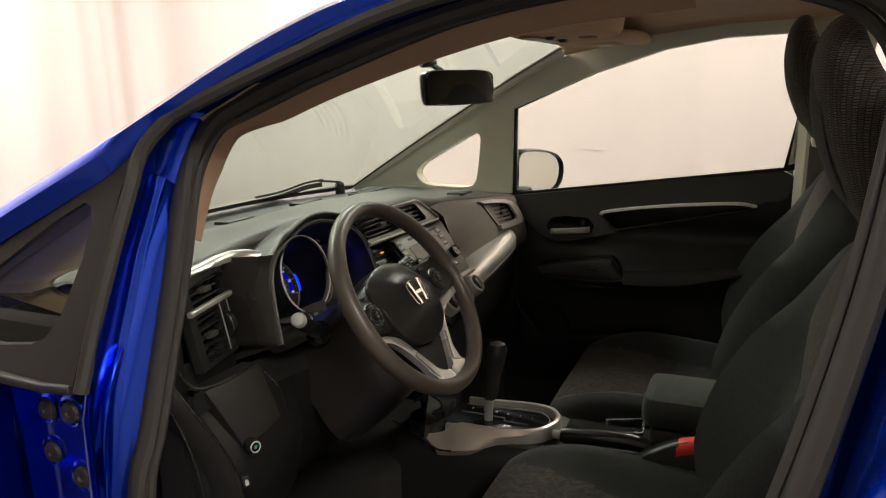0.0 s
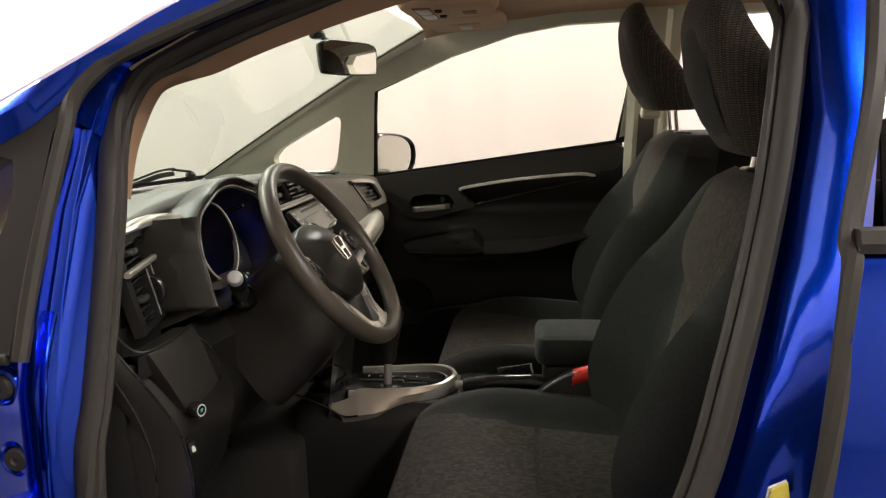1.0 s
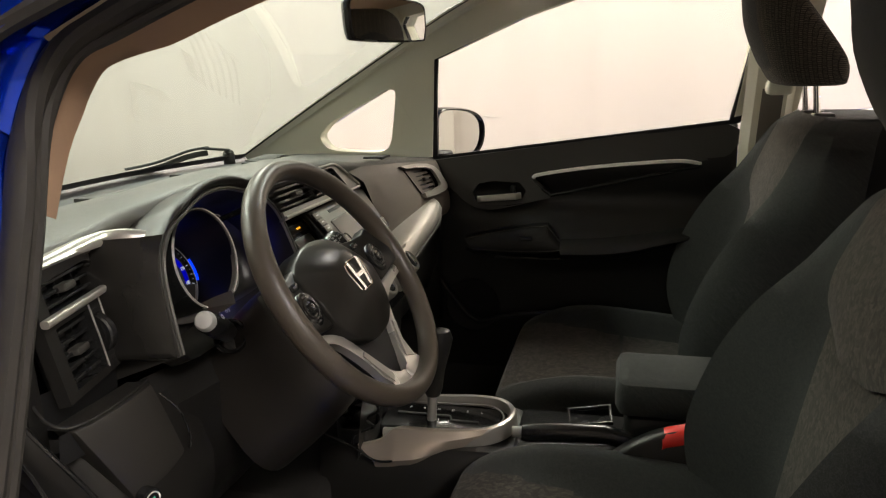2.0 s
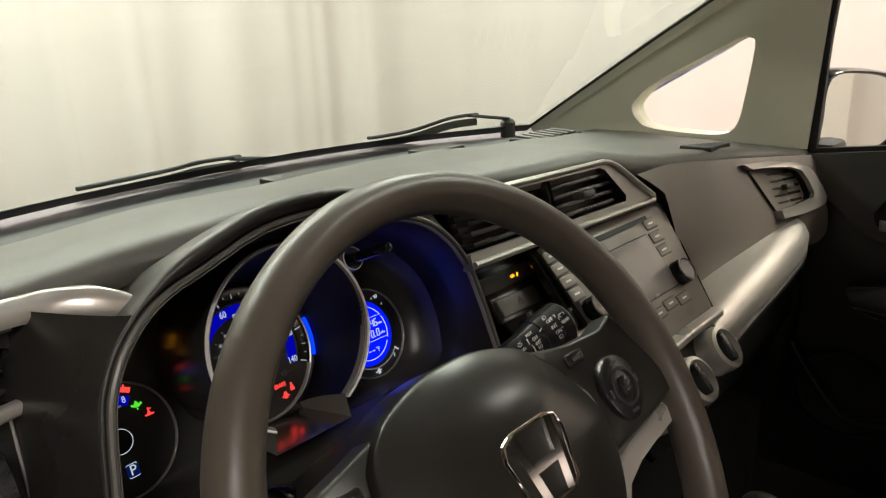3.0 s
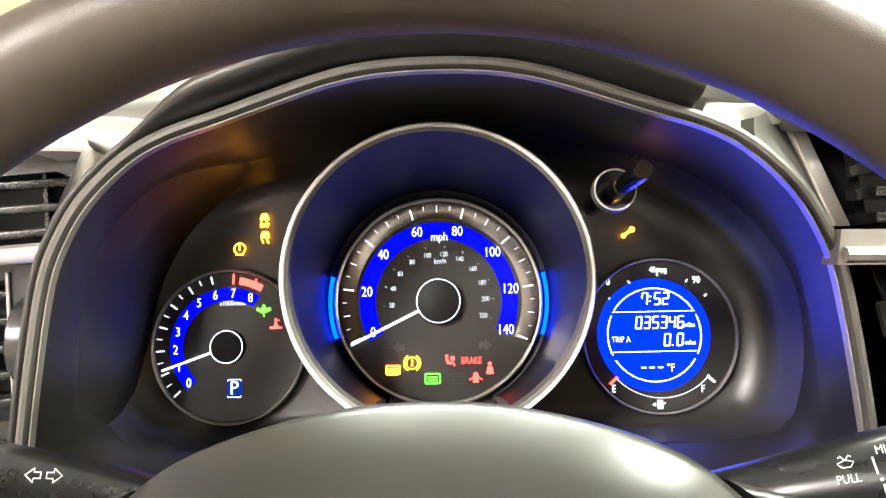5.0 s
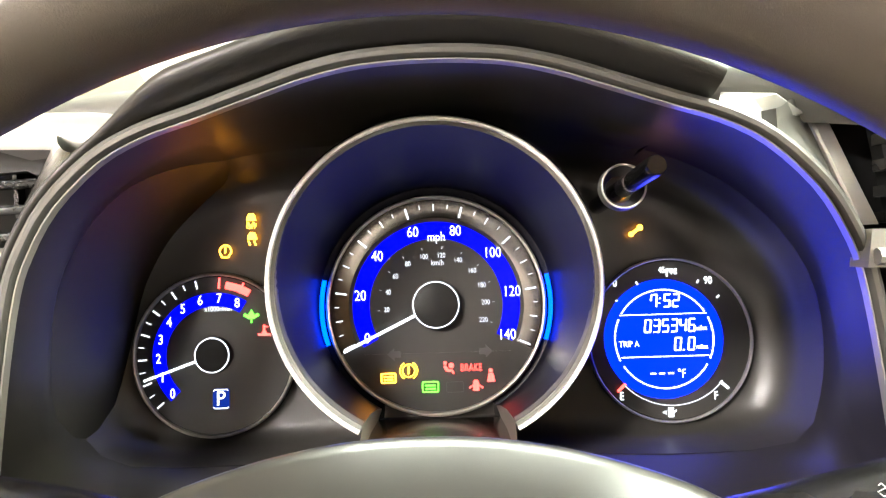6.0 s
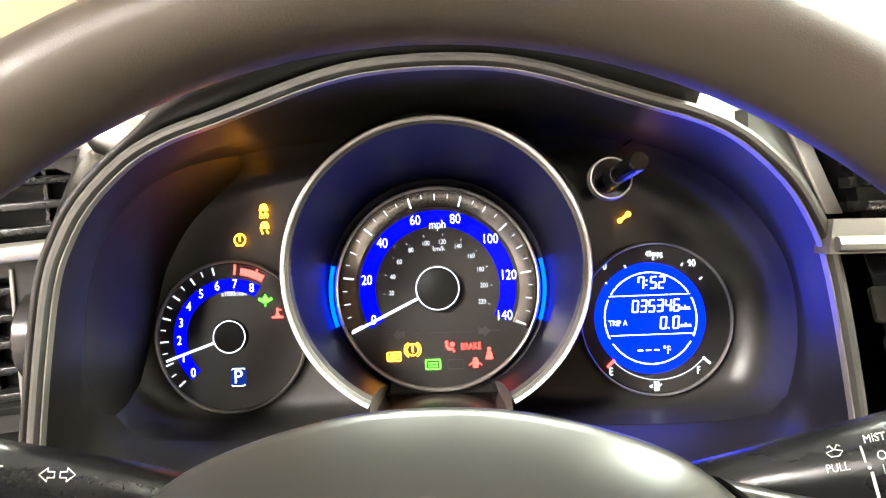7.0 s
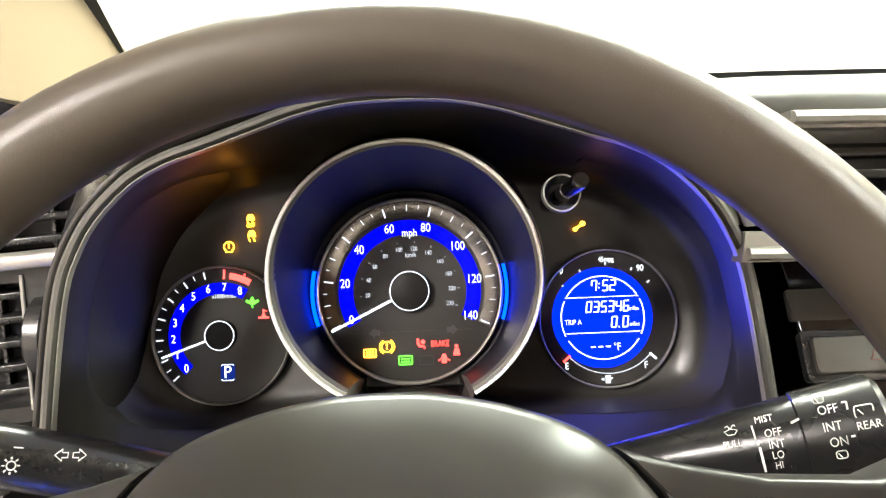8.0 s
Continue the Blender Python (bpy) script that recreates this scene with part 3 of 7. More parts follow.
part("outer_seal", sweep(spline([(-0.822, -0.004, 0.945), (-0.79, -0.012, 1.035), (-0.756, -0.024, 1.129), (-0.725, -0.036, 1.21), (-0.704, -0.046, 1.266), (-0.690, -0.075, 1.302), (-0.679, -0.113, 1.326), (-0.656, -0.263, 1.384), (-0.632, -0.444, 1.444), (-0.618, -0.65, 1.468), (-0.612, -0.95, 1.47)], 6), circle2(0.011, 8)), M["rubber"], car, "black rubber weatherstrip")
SEAL = [(-0.80, -0.045, 0.55), (-0.79, -0.048, 0.773), (-0.758, -0.052, 0.866), (-0.713, -0.054, 0.991), (-0.670, -0.054, 1.11), (-0.632, -0.052, 1.216), (-0.607, -0.078, 1.286), (-0.592, -0.135, 1.328), (-0.574, -0.285, 1.386), (-0.553, -0.52, 1.448), (-0.545, -0.75, 1.468), (-0.556, -0.93, 1.43), (-0.580, -0.988, 1.36), (-0.607, -0.982, 1.285), (-0.656, -0.958, 1.151), (-0.700, -0.928, 1.029), (-0.742, -0.895, 0.918), (-0.785, -0.848, 0.77), (-0.81, -0.77, 0.60), (-0.81, -0.65, 0.48), (-0.81, -0.3, 0.45), (-0.80, -0.1, 0.47)]
part("door_seal", sweep(spline(SEAL, 6, True), circle2(0.016, 10, 0.014), True), M["rubber"], car, "black rubber door seal")
part("seal_lip", sweep(spline([(x + 0.012, y - 0.012 if y > -0.5 else y + 0.018, z - (0.012 if z > 1.3 else 0)) for x, y, z in SEAL], 6, True), circle2(0.008, 8), True), M["rubber"], car, "black rubber seal lip")
# fender with the hinge bay under the quarter window
part("fender", loft([[(-0.825 + d, y, z), (-0.83 + d, y, z - 0.02), (-0.838 + d, y, z - 0.12), (-0.84 + d, y, 0.45)] for y, z, d in ((0.185, 0.950, 0.035), (0.172, 0.952, 0.004), (0.180, 0.953, 0.0), (0.30, 0.958, 0.0), (0.62, 0.93, 0.0), (1.1, 0.86, 0.0))]), M["paint"], car, "blue metallic front fender")
part("hinge_face", loft([[(-0.800 + 0.004 * math.sin(9 * y), y, z) for y in (0.0, 0.03, 0.08, 0.11, 0.15, 0.19, 0.28)] for z in (0.955, 0.90, 0.80, 0.70, 0.45)]), M["paint"], car, "dark blue painted hinge face")
part("frame_foot", sweep([(-0.822, 0.008, 0.950), (-0.826, 0.06, 0.948), (-0.828, 0.18, 0.952), (-0.828, 0.42, 0.966)], rrect(0.022, 0.014, 0.004)), M["rubber"], car, "black rubber strip")
# painted strip of the door opening between the two seals
OUT_ = [(-0.712, -0.040, 1.245), (-0.690, -0.060, 1.298), (-0.679, -0.113, 1.326), (-0.656, -0.263, 1.384), (-0.632, -0.444, 1.444), (-0.618, -0.65, 1.468), (-0.612, -0.95, 1.47)]
IN_ = [(-0.636, -0.050, 1.205), (-0.607, -0.078, 1.286), (-0.592, -0.135, 1.328), (-0.574, -0.285, 1.386), (-0.553, -0.52, 1.448), (-0.545, -0.75, 1.468), (-0.556, -0.95, 1.44)]
part("door_aperture", loft([[o, o.lerp(n, 0.2) + Vector((0, 0.012, 0.010)), o.lerp(n, 0.7) + Vector((0, 0.014, 0.010)), n] for o, n in zip(spline(OUT_, 5), spline(IN_, 5))]), M["paint"], car, "dark blue door opening flange")
part("sill", block(-0.84, -0.68, -2.0, 0.4, 0.25, 0.44, 0.04), M["paint"], car, "blue door sill")
part("sill", block(0.62, 0.80, -2.0, 0.4, 0.25, 0.43, 0.04), M["carpet"], car, "black carpeted sill")
for hy, hz in ((0.101, 0.894), (0.036, 0.905), (0.104, 0.824), (0.031, 0.804)):
    hx = -0.800 + 0.004 * math.sin(9 * hy) if hy > 0.08 else -0.8085
    bay = Frame((hx, hy, hz), (0, 0, 1), (0, 1, 0))
    part("bolt_dimple", turned(bay, [(0.028, -0.004), (0.025, 0.003), (0.021, 0.005), (0.017, 0.002), (0.0, 0.001)], n=24), M["paint"], car, "pressed blue dimple")
    part("hinge_bolt", turned(bay, [(0.0165, -0.01), (0.0165, 0.004), (0.0145, 0.008), (0.006, 0.009), (0.004, 0.006), (0.0, 0.006)], n=18), M["rubber"], car, "black hinge bolt")
# inner trim edge beside the seal
TE = spline([(-0.661, -0.053, 1.135), (-0.632, -0.052, 1.216), (-0.607, -0.078, 1.286), (-0.592, -0.135, 1.328), (-0.574, -0.285, 1.386), (-0.553, -0.52, 1.448), (-0.545, -0.75, 1.468)], 6)
rows = []
for p in TE:
    k = min(1.0, max(0.0, (p.z - 1.29) / 0.05))
    q = 0.65 + 0.35 * min(1.0, max(0.0, (p.z - 1.12) / 0.12))
    rows.append([p + Vector((0.004, 0.012, 0.0)), p + Vector((0.026, -0.008, -0.008 - 0.010 * k)), p + Vector((0.055 * q, -0.012 * q, -0.014 - 0.026 * k)), p + Vector((0.064 * q, 0.004, -0.012 - 0.022 * k)), p + Vector((0.068 * q, 0.045, 0.004))])
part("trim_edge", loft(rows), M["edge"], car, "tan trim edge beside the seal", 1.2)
# centre post and rear door
rows = []
for z, y0, y1 in ((1.45, -1.0, -1.055), (1.36, -1.0, -1.045), (1.22, -0.995, -1.025), (1.05, -0.958, -1.0), (0.92, -0.925, -0.985), (0.77, -0.885, -0.962), (0.60, -0.83, -0.95), (0.42, -0.80, -0.95)):
    xi_, xo_ = max(-(1.07 - 0.36 * z), -0.79), -xo(z)
    rows.append([(xi_ + 0.03, y0 + 0.02, z), (xi_, y0, z), (xi_ * 0.75 + xo_ * 0.25, y0 - 0.008, z), (xi_ * 0.45 + xo_ * 0.55, 0.55 * y0 + 0.45 * y1, z), (xo_ + 0.02, 0.25 * y0 + 0.75 * y1, z), (xo_ + 0.004, y1, z), (xo_ + 0.03, y1 - 0.03, z)])
part("centre_post", loft(rows), M["paint"], car, "blue painted centre door post")
part("warning_label", holed([(-0.935, 0.70), (-0.900, 0.69), (-0.915, 0.80), (-0.934, 0.81)], [], lambda a, b, t: (-0.818 + t, a, b), 0.004), M["print"], car, "white and yellow warning label")
part("warning_label", holed([(-0.938, 0.785), (-0.913, 0.765), (-0.917, 0.80), (-0.934, 0.81)], [], lambda a, b, t: (-0.822 + t, a, b), 0.003), M["yellow"], car, "yellow warning label")
rd = thing("rear_door", (-0.8, -1.4, 0.4), "closed blue rear passenger door with dark glass", "car door")
rows = []
for y in (-0.995, -1.0, -1.02, -1.2, -1.6, -1.9):
    ys = y
    rows.append([(-0.775 if y < -1.0 else -0.75, y, 1.078), (-0.795, y, 1.066), (-0.806, y, 1.04), (-0.822, y + 0.008, 0.98), (-0.838, y + 0.02, 0.86), (-0.846, y + 0.03, 0.78), (-0.842, y + 0.035, 0.70), (-0.835, y + 0.04, 0.42)])
part("panel", loft(rows), M["paint"], rd, "blue metallic door skin")
part("sill_trim", sweep([(-0.782, y, 1.083) for y in (-1.0, -1.03, -1.3, -1.9)], [(0.012, -0.012), (0.016, 0), (0.012, 0.014), (-0.012, 0.014), (-0.014, 0), (-0.012, -0.012)]), M["rubber"], rd, "black window sill trim")
part("edge_seal", sweep(spline([(-0.835, -0.985 + 0.045, 0.55), (-0.838, -0.965, 0.82), (-0.795, -0.995, 1.04), (-0.768, -1.0, 1.09), (-0.715, -1.035, 1.23), (-0.672, -1.05, 1.349), (-0.64, -1.06, 1.44)], 6), circle2(0.012, 8)), M["rubber"], rd, "black rubber door edge seal")
part("pane", holed([(-1.04, 1.08), (-1.9, 1.1), (-1.8, 1.4), (-1.06, 1.44)], [], lambda a, b, t: (-xo(b) + 0.014 + t, a, b), 0.004), M["privacy"], rd, "dark tinted door glass")

# ---------------------------------------------------------------- passenger door
pd = thing("passenger_door", (0.68, -0.55, 0.4), "closed passenger door with black trim and silver strip", "car door")


def door_x(y, z):
    """The trim's relief: a swelling armrest and a hollow above it."""
    b = 0.63 + 0.02 * math.exp(-((z - 0.91) / 0.05) ** 2)
    arm = 0.050 * math.exp(-((z - 0.79 - 0.05 * (-y - 0.45)) / 0.045) ** 2) / (1 + math.exp((y + 0.40) / 0.035)) * (1 / (1 + math.exp((-y - 0.85) / 0.03)))
    hand = 0.028 * math.exp(-((z - 0.925) / 0.035) ** 2 - ((y + 0.335) / 0.075) ** 2)
    return b - arm + hand


rows = []
for i in range(49):
    z = 0.40 + (1.108 - 0.40) * i / 48
    row = []
    for j in range(41):
        y = -0.08 - 0.85 * j / 40
        top = 1.012 + 0.119 * (-y - 0.13)
        zz = 0.40 + (top - 0.40) * i / 48
        row.append((door_x(y, zz) + (0.03 * ((i - 44) / 4) ** 2 if i > 44 else 0), y, zz))
    rows.append(row)
part("trim_panel", loft(rows), M["hard"], pd, "black moulded door trim")
UP = [(-0.09, 0.985), (-0.12, 1.006), (-0.163, 1.014), (-0.50, 1.055), (-0.905, 1.102), (-0.915, 1.03), (-0.86, 1.018), (-0.84, 1.010), (-0.60, 0.990), (-0.44, 0.972), (-0.428, 0.962), (-0.475, 0.918), (-0.44, 0.905), (-0.40, 0.895), (-0.31, 0.876), (-0.25, 0.890), (-0.20, 0.935), (-0.13, 0.965)]
CUPH = [(-0.262, 0.925), (-0.275, 0.948), (-0.32, 0.957), (-0.39, 0.953), (-0.408, 0.93), (-0.395, 0.905), (-0.30, 0.896), (-0.268, 0.905)]
part("upper_panel", holed([(p.x, p.y) for p in spline([(a, b, 0) for a, b in UP], 3, True)], [CUPH], lambda a, b, t: (0.622 + t + 0.10 * max(0, b - 1.02 - 0.119 * (-a - 0.163)) + 0.03 * max(0.0, (1.0 - b)) ** 1.0, a, b), 0.03), M["door_top"], pd, "dark grey soft upper door panel")
part("silver_strip", sweep(spline([(0.620, -0.428, 0.966), (0.616, -0.445, 0.976), (0.613, -0.57, 0.995), (0.612, -0.70, 1.007), (0.614, -0.80, 1.012), (0.620, -0.846, 1.004)], 6), [(0.004, -0.003), (0.004, 0.003), (0, 0.005), (-0.005, 0.004), (-0.006, -0.001), (-0.002, -0.005)]), M["ring"], pd, "bright silver trim strip")
part("grip_edge", sweep(spline([(0.622, -0.425, 0.964), (0.618, -0.47, 0.925), (0.616, -0.497, 0.926), (0.614, -0.70, 0.969), (0.62, -0.848, 1.001)], 6), circle2(0.005, 8)), M["satin"], pd)
part("handle_cup", sweep(spline([(0.628, -0.25, 0.94), (0.63, -0.30, 0.962), (0.63, -0.40, 0.955), (0.628, -0.425, 0.925), (0.628, -0.40, 0.897), (0.628, -0.29, 0.890)], 6, True), circle2(0.003, 8), True), M["satin"], pd)
part("door_handle", sweep([(0.628, -0.275, 0.906), (0.618, -0.285, 0.908), (0.618, -0.38, 0.916), (0.628, -0.392, 0.917)], rrect(0.008, 0.018, 0.003)), M["silver"], pd, "silver inner door handle")
part("lock_knob", block(0.625, 0.64, -0.378, -0.365, 0.925, 0.945, 0.004), M["satin"], pd)
SWT = spline([(-0.245, 0.806, 0), (-0.35, 0.830, 0), (-0.455, 0.845, 0), (-0.475, 0.838, 0), (-0.500, 0.806, 0)], 6)
SWL = spline([(-0.265, 0.778, 0), (-0.35, 0.774, 0), (-0.43, 0.775, 0), (-0.47, 0.777, 0), (-0.503, 0.781, 0)], 6)
part("switch_plate", loft([[(0.612, a.x, a.y + 0.002), (0.592, a.x, a.y + 0.001), (0.583, a.x, a.y - 0.003), (0.572, a.lerp(b, 0.5).x, a.lerp(b, 0.5).y), (0.568, b.x, b.y + 0.004), (0.570, b.x, b.y), (0.60, b.x, b.y - 0.012)] for a, b in zip(SWT, SWL)], False, False, True), M["hard"], pd, "black switch plate on the armrest", 0.9)
# lighter grey lines paint the highlights on the plate's two edges
part("edge_highlight", tube([(0.5835, p.x, p.y - 0.0015) for p in SWT], 0.0016, 8), M["vent_grey"], pd, "grey line painting the highlight along the plate edge")
part("edge_highlight", tube([(0.5685, p.x, p.y + 0.0015) for p in SWL], 0.0016, 8), M["vent_grey"], pd, "grey line painting the highlight along the plate edge")
part("window_switch", block(0.566, 0.586, -0.43, -0.395, 0.806, 0.815, 0.003), M["hard"], pd)
ART = spline([(-0.503, 0.806, 0), (-0.60, 0.812, 0), (-0.70, 0.822, 0), (-0.80, 0.833, 0), (-0.86, 0.838, 0)], 6)
ARL = spline([(-0.503, 0.772, 0), (-0.60, 0.775, 0), (-0.68, 0.785, 0), (-0.76, 0.806, 0), (-0.86, 0.830, 0)], 6)
part("armrest", loft([[(0.622, a.x, a.y + 0.012), (0.600, a.x, a.y + 0.006), (0.578, a.x, a.y), (0.566, a.lerp(b, 0.4).x, a.lerp(b, 0.4).y), (0.566, b.x, b.y), (0.59, b.x, b.y - 0.018), (0.622, b.x, b.y - 0.030)] for a, b in zip(ART, ARL)], False, False, True), M["hard"], pd, "black padded armrest", 0.9)
part("pull_recess", tube(spline([(0.612, -0.24, 0.770), (0.608, -0.30, 0.752), (0.606, -0.42, 0.748), (0.606, -0.56, 0.752), (0.61, -0.66, 0.768)], 6), 0.003, 8), M["satin"], pd, "smooth recess edge")
part("map_pocket", sweep(spline([(0.612, -0.16, 0.69), (0.602, -0.205, 0.630), (0.596, -0.272, 0.566), (0.594, -0.36, 0.585), (0.590, -0.50, 0.600), (0.590, -0.85, 0.600)], 8), rrect(0.020, 0.012, 0.004)), M["hard"], pd, "black map pocket rim")
part("speaker_rim", turned(Frame((0.618, -0.255, 0.600), (0, -1, 0), (0, 0, 1)), [(0.078, 0.0), (0.076, -0.006), (0.070, -0.008), (0.0, -0.004)], n=40), M["hard"], pd, "round black speaker cover")
part("window_frame", holed([(a, b) for a, b in ((-0.142, 1.012), (-0.93, 1.105), (-0.965, 1.30), (-0.965, 1.47), (-0.74, 1.468), (-0.60, 1.448), (-0.41, 1.394), (-0.165, 1.296))],
     [WIN], lambda a, b, t: (xr(b) + 0.005 + t, a, b), 0.011), M["black"], pd, "black window frame")
part("pane", holed([(-0.15, 1.0), (-0.93, 1.09), (-0.95, 1.46), (-0.6, 1.44), (-0.4, 1.39), (-0.17, 1.29)], [], lambda a, b, t: (xr(b) + 0.022 + t, a, b), 0.003), M["side"], pd)
part("door_skin", holed([(-0.05, 0.35), (-0.95, 0.35), (-0.95, 1.02), (-0.05, 0.94)], [], lambda a, b, t: (0.76 + t, a, b), 0.03), M["paint"], pd, "blue metallic door skin")

dm = thing("door_mirror", (0.8, -0.17, 1.0), "black-rimmed oval door mirror outside the window", "door mirror")
fm = Frame((0.765, -0.195, 1.068), (0.86, -0.42, 0.0), (0, 0, 1))
MIR = [(-0.085, -0.060), (-0.088, 0.0), (-0.08, 0.062), (-0.02, 0.068), (0.05, 0.055), (0.085, 0.03), (0.092, -0.005), (0.08, -0.04), (0.045, -0.062), (-0.02, -0.066)]
MIR = [(a * 1.18, b * 1.08) for a, b in MIR]
MS = [(p.x, p.y) for p in spline([(a, b, 0) for a, b in MIR], 4, True)]
part("shell", loft([[fm.p(a * k, b * k, w) for a, b in MS] for k, w in ((0.955, 0.004), (0.965, 0.010), (1.01, 0.012), (1.065, 0.004), (1.085, -0.012), (1.05, -0.05), (0.85, -0.085), (0.3, -0.10))], True, False, False), M["piano"], dm, "dark mirror shell")
part("mirror_glass", slab(fm, [(a * 0.96, b * 0.95) for a, b in MS], -0.002, 0.002), M["mirror"], dm)
part("mount", block(0.64, 0.72, -0.19, -0.13, 1.0, 1.03, 0.01), M["black"], dm)

# ---------------------------------------------------------------- the open driver's door
dd = thing("driver_door", (-0.92, 0.09, 0.35), "blue driver's door standing wide open on its hinges", "car door")
swing = radians(80)
fd = Frame((-0.90, 0.10, 0.0), (-math.sin(swing), -math.cos(swing), 0), (0, 0, 1))
DOOR = [(0.05, 0.40), (0.90, 0.38), (0.98, 0.46), (1.00, 0.78), (0.985, 1.06), (0.05, 0.97)]
part("door_skin", slab(fd, DOOR, 0.015, 0.055, 0.02), M["paint"], dd, "blue metallic door skin")
part("trim_panel", slab(fd.moved(0, 0, 0.014), [(a * 0.97 + 0.02, b) for a, b in DOOR], 0.0, -0.055, -0.015), M["hard"], dd, "black moulded door trim")
part("armrest", sweep([fd.p(0.30, 0.80, -0.06), fd.p(0.55, 0.83, -0.075), fd.p(0.88, 0.87, -0.06)], rrect(0.06, 0.05, 0.015)), M["hard"], dd, "black armrest")
DWIN = [(0.12, 0.99), (0.965, 1.075), (0.985, 1.40), (0.90, 1.445), (0.62, 1.40), (0.28, 1.26)]
part("window_frame", holed([(0.05, 0.96), (1.0, 1.05), (1.02, 1.43), (0.92, 1.48), (0.60, 1.435), (0.22, 1.28)], [DWIN], lambda a, b, t: fd.p(a, b, t - 0.12 * max(0.0, b - 1.05)), 0.03), M["black"], dd, "black window frame")
part("pane", holed(DWIN, [], lambda a, b, t: fd.p(a, b, t + 0.012 - 0.12 * max(0.0, b - 1.05)), 0.004), M["side"], dd)
# block added out of view to keep west light off the hinge face
part("hinge_shade_block", block(-1.02, -0.89, 0.105, 0.26, 0.42, 0.955, 0.012), M["paint"], dd, "unseen blue block at the door's front end, shades the hinge face")
part("hinge_arm", block(-0.965, -0.815, 0.075, 0.115, 0.68, 0.72, 0.006), M["paint"], dd, "blue painted hinge arm")
part("hinge_arm", block(-0.965, -0.815, 0.075, 0.115, 0.48, 0.52, 0.006), M["paint"], dd, "blue painted hinge arm")

# ---------------------------------------------------------------- lower body and wheels
part("fender", loft([[(0.775, y, z), (0.792, y, z - 0.02), (0.80, y, z - 0.14), (0.795, y, 0.45)] for y, z in ((0.30, 0.95), (0.55, 0.945), (0.9, 0.91), (1.25, 0.84), (1.45, 0.76))]), M["paint"], car, "blue metallic front fender")
part("rear_pillar", holed([(-0.962, 1.03), (-0.968, 1.475), (-1.50, 1.472), (-1.93, 1.415), (-2.045, 1.03)], [RWIN], lambda a, b, t: (xr(b) + 0.054 + t, a, b), 0.008), M["paint"], car, "blue painted rear side pillars")
part("rear_quarter", loft([[(0.70, y, 1.10), (0.745, y, 1.04), (0.765, y, 0.85), (0.765, y, 0.44)] for y in (-0.98, -1.2, -1.6, -2.04)]), M["paint"], car, "blue metallic rear side")
for s in (-1, 1):
    for wy in (0.98, -1.56):
        wf = Frame((s * 0.70, wy, 0.292), (0, s, 0), (0, 0, 1))
        wh = part("wheel", turned(wf, [(0.205, -0.07), (0.205, 0.055), (0.195, 0.070), (0.180, 0.060), (0.085, 0.035), (0.045, 0.050), (0.030, 0.056), (0.0, 0.056)], n=40), M["greysat"], car, "grey alloy wheel")
        part("tyre", turned(wf, [(0.203, -0.085), (0.235, -0.092), (0.275, -0.088), (0.290, -0.070), (0.292, 0.0), (0.290, 0.062), (0.275, 0.080), (0.235, 0.084), (0.203, 0.076)], n=48), M["rubber"], wh, "black rubber tyre")

# ---------------------------------------------------------------- dashboard
dash = thing("dashboard", (0, 0.1, 0.9), "dark grey soft-touch dashboard with silver vent frames", "dashboard")
FRONT = [(-0.685, -0.022, 1.061), (-0.62, -0.035, 1.076), (-0.54, -0.035, 1.084), (-0.47, -0.025, 1.088), (-0.43, -0.040, 1.094), (-0.40, -0.050, 1.099), (-0.37, -0.052, 1.102), (-0.34, -0.052, 1.102), (-0.31, -0.050, 1.099), (-0.27, -0.050, 1.096), (-0.23, -0.045, 1.092), (-0.19, -0.075, 1.092), (-0.08, -0.099, 1.094), (0.05, -0.099, 1.089), (0.12, -0.105, 1.075), (0.2, -0.105, 1.062), (0.38, -0.115, 1.046), (0.50, -0.135, 1.033), (0.66, -0.16, 1.010)]
rows = []
for x, y, z in FRONT:
    bow = max(0.0, 1 - ((x + 0.03) / 0.73) ** 2)
    base = 0.40 + 0.07 * bow
    zt = z + 0.006
    rows.append([(x, 0.445 + 0.095 * bow, 1.016 + 0.012 * bow), (x, base + 0.02, 1.009 + 0.012 * bow), (x, base, 1.010 + 0.012 * bow), (x, 0.262, 1.022 + 0.020 * bow), (x, 0.258, 1.026 + 0.022 * bow), (x, 0.18, 0.4 * zt + 0.6 * (1.034 + 0.026 * bow)), (x, 0.5 * (0.18 + y), 0.75 * zt + 0.25 * (1.034 + 0.026 * bow)), (x, y + 0.02, zt), (x, y + 0.006, z + 0.003), (x, y, z - 0.006), (x, y + 0.004, z - (0.011 if -0.45 < x < -0.26 else 0.02))])
part("demister_panel", loft([[Vector(p) - Vector((0, 0, 0.003)) for p in r[:4]] for r in rows]), M["demister"], dash, "dark demister panel under the windscreen", 0.9)
part("dash_top", loft([r[3:] for r in rows]), M["dash"], dash, "dark grey grained dash top", 0.9)
# lids and grilles on the dash top
for lx, ly in ((-0.04, 0.37), (0.26, 0.36)):
    part("dash_lid", block(lx - 0.05, lx + 0.05, ly - 0.025, ly + 0.025, 1.024, 1.036, 0.004), M["hard"], dash, "small black demister grille")
part("dash_lid", block(0.38, 0.52, 0.22, 0.29, 1.03, 1.0405, 0.003), M["black"], dash, "black demister grille")
for k in range(6):
    part("grille_slat", sweep([(0.386 + 0.022 * k, 0.222, 1.0425), (0.402 + 0.022 * k, 0.288, 1.0425)], rrect(0.009, 0.004, 0.001)), M["dash"], dash)
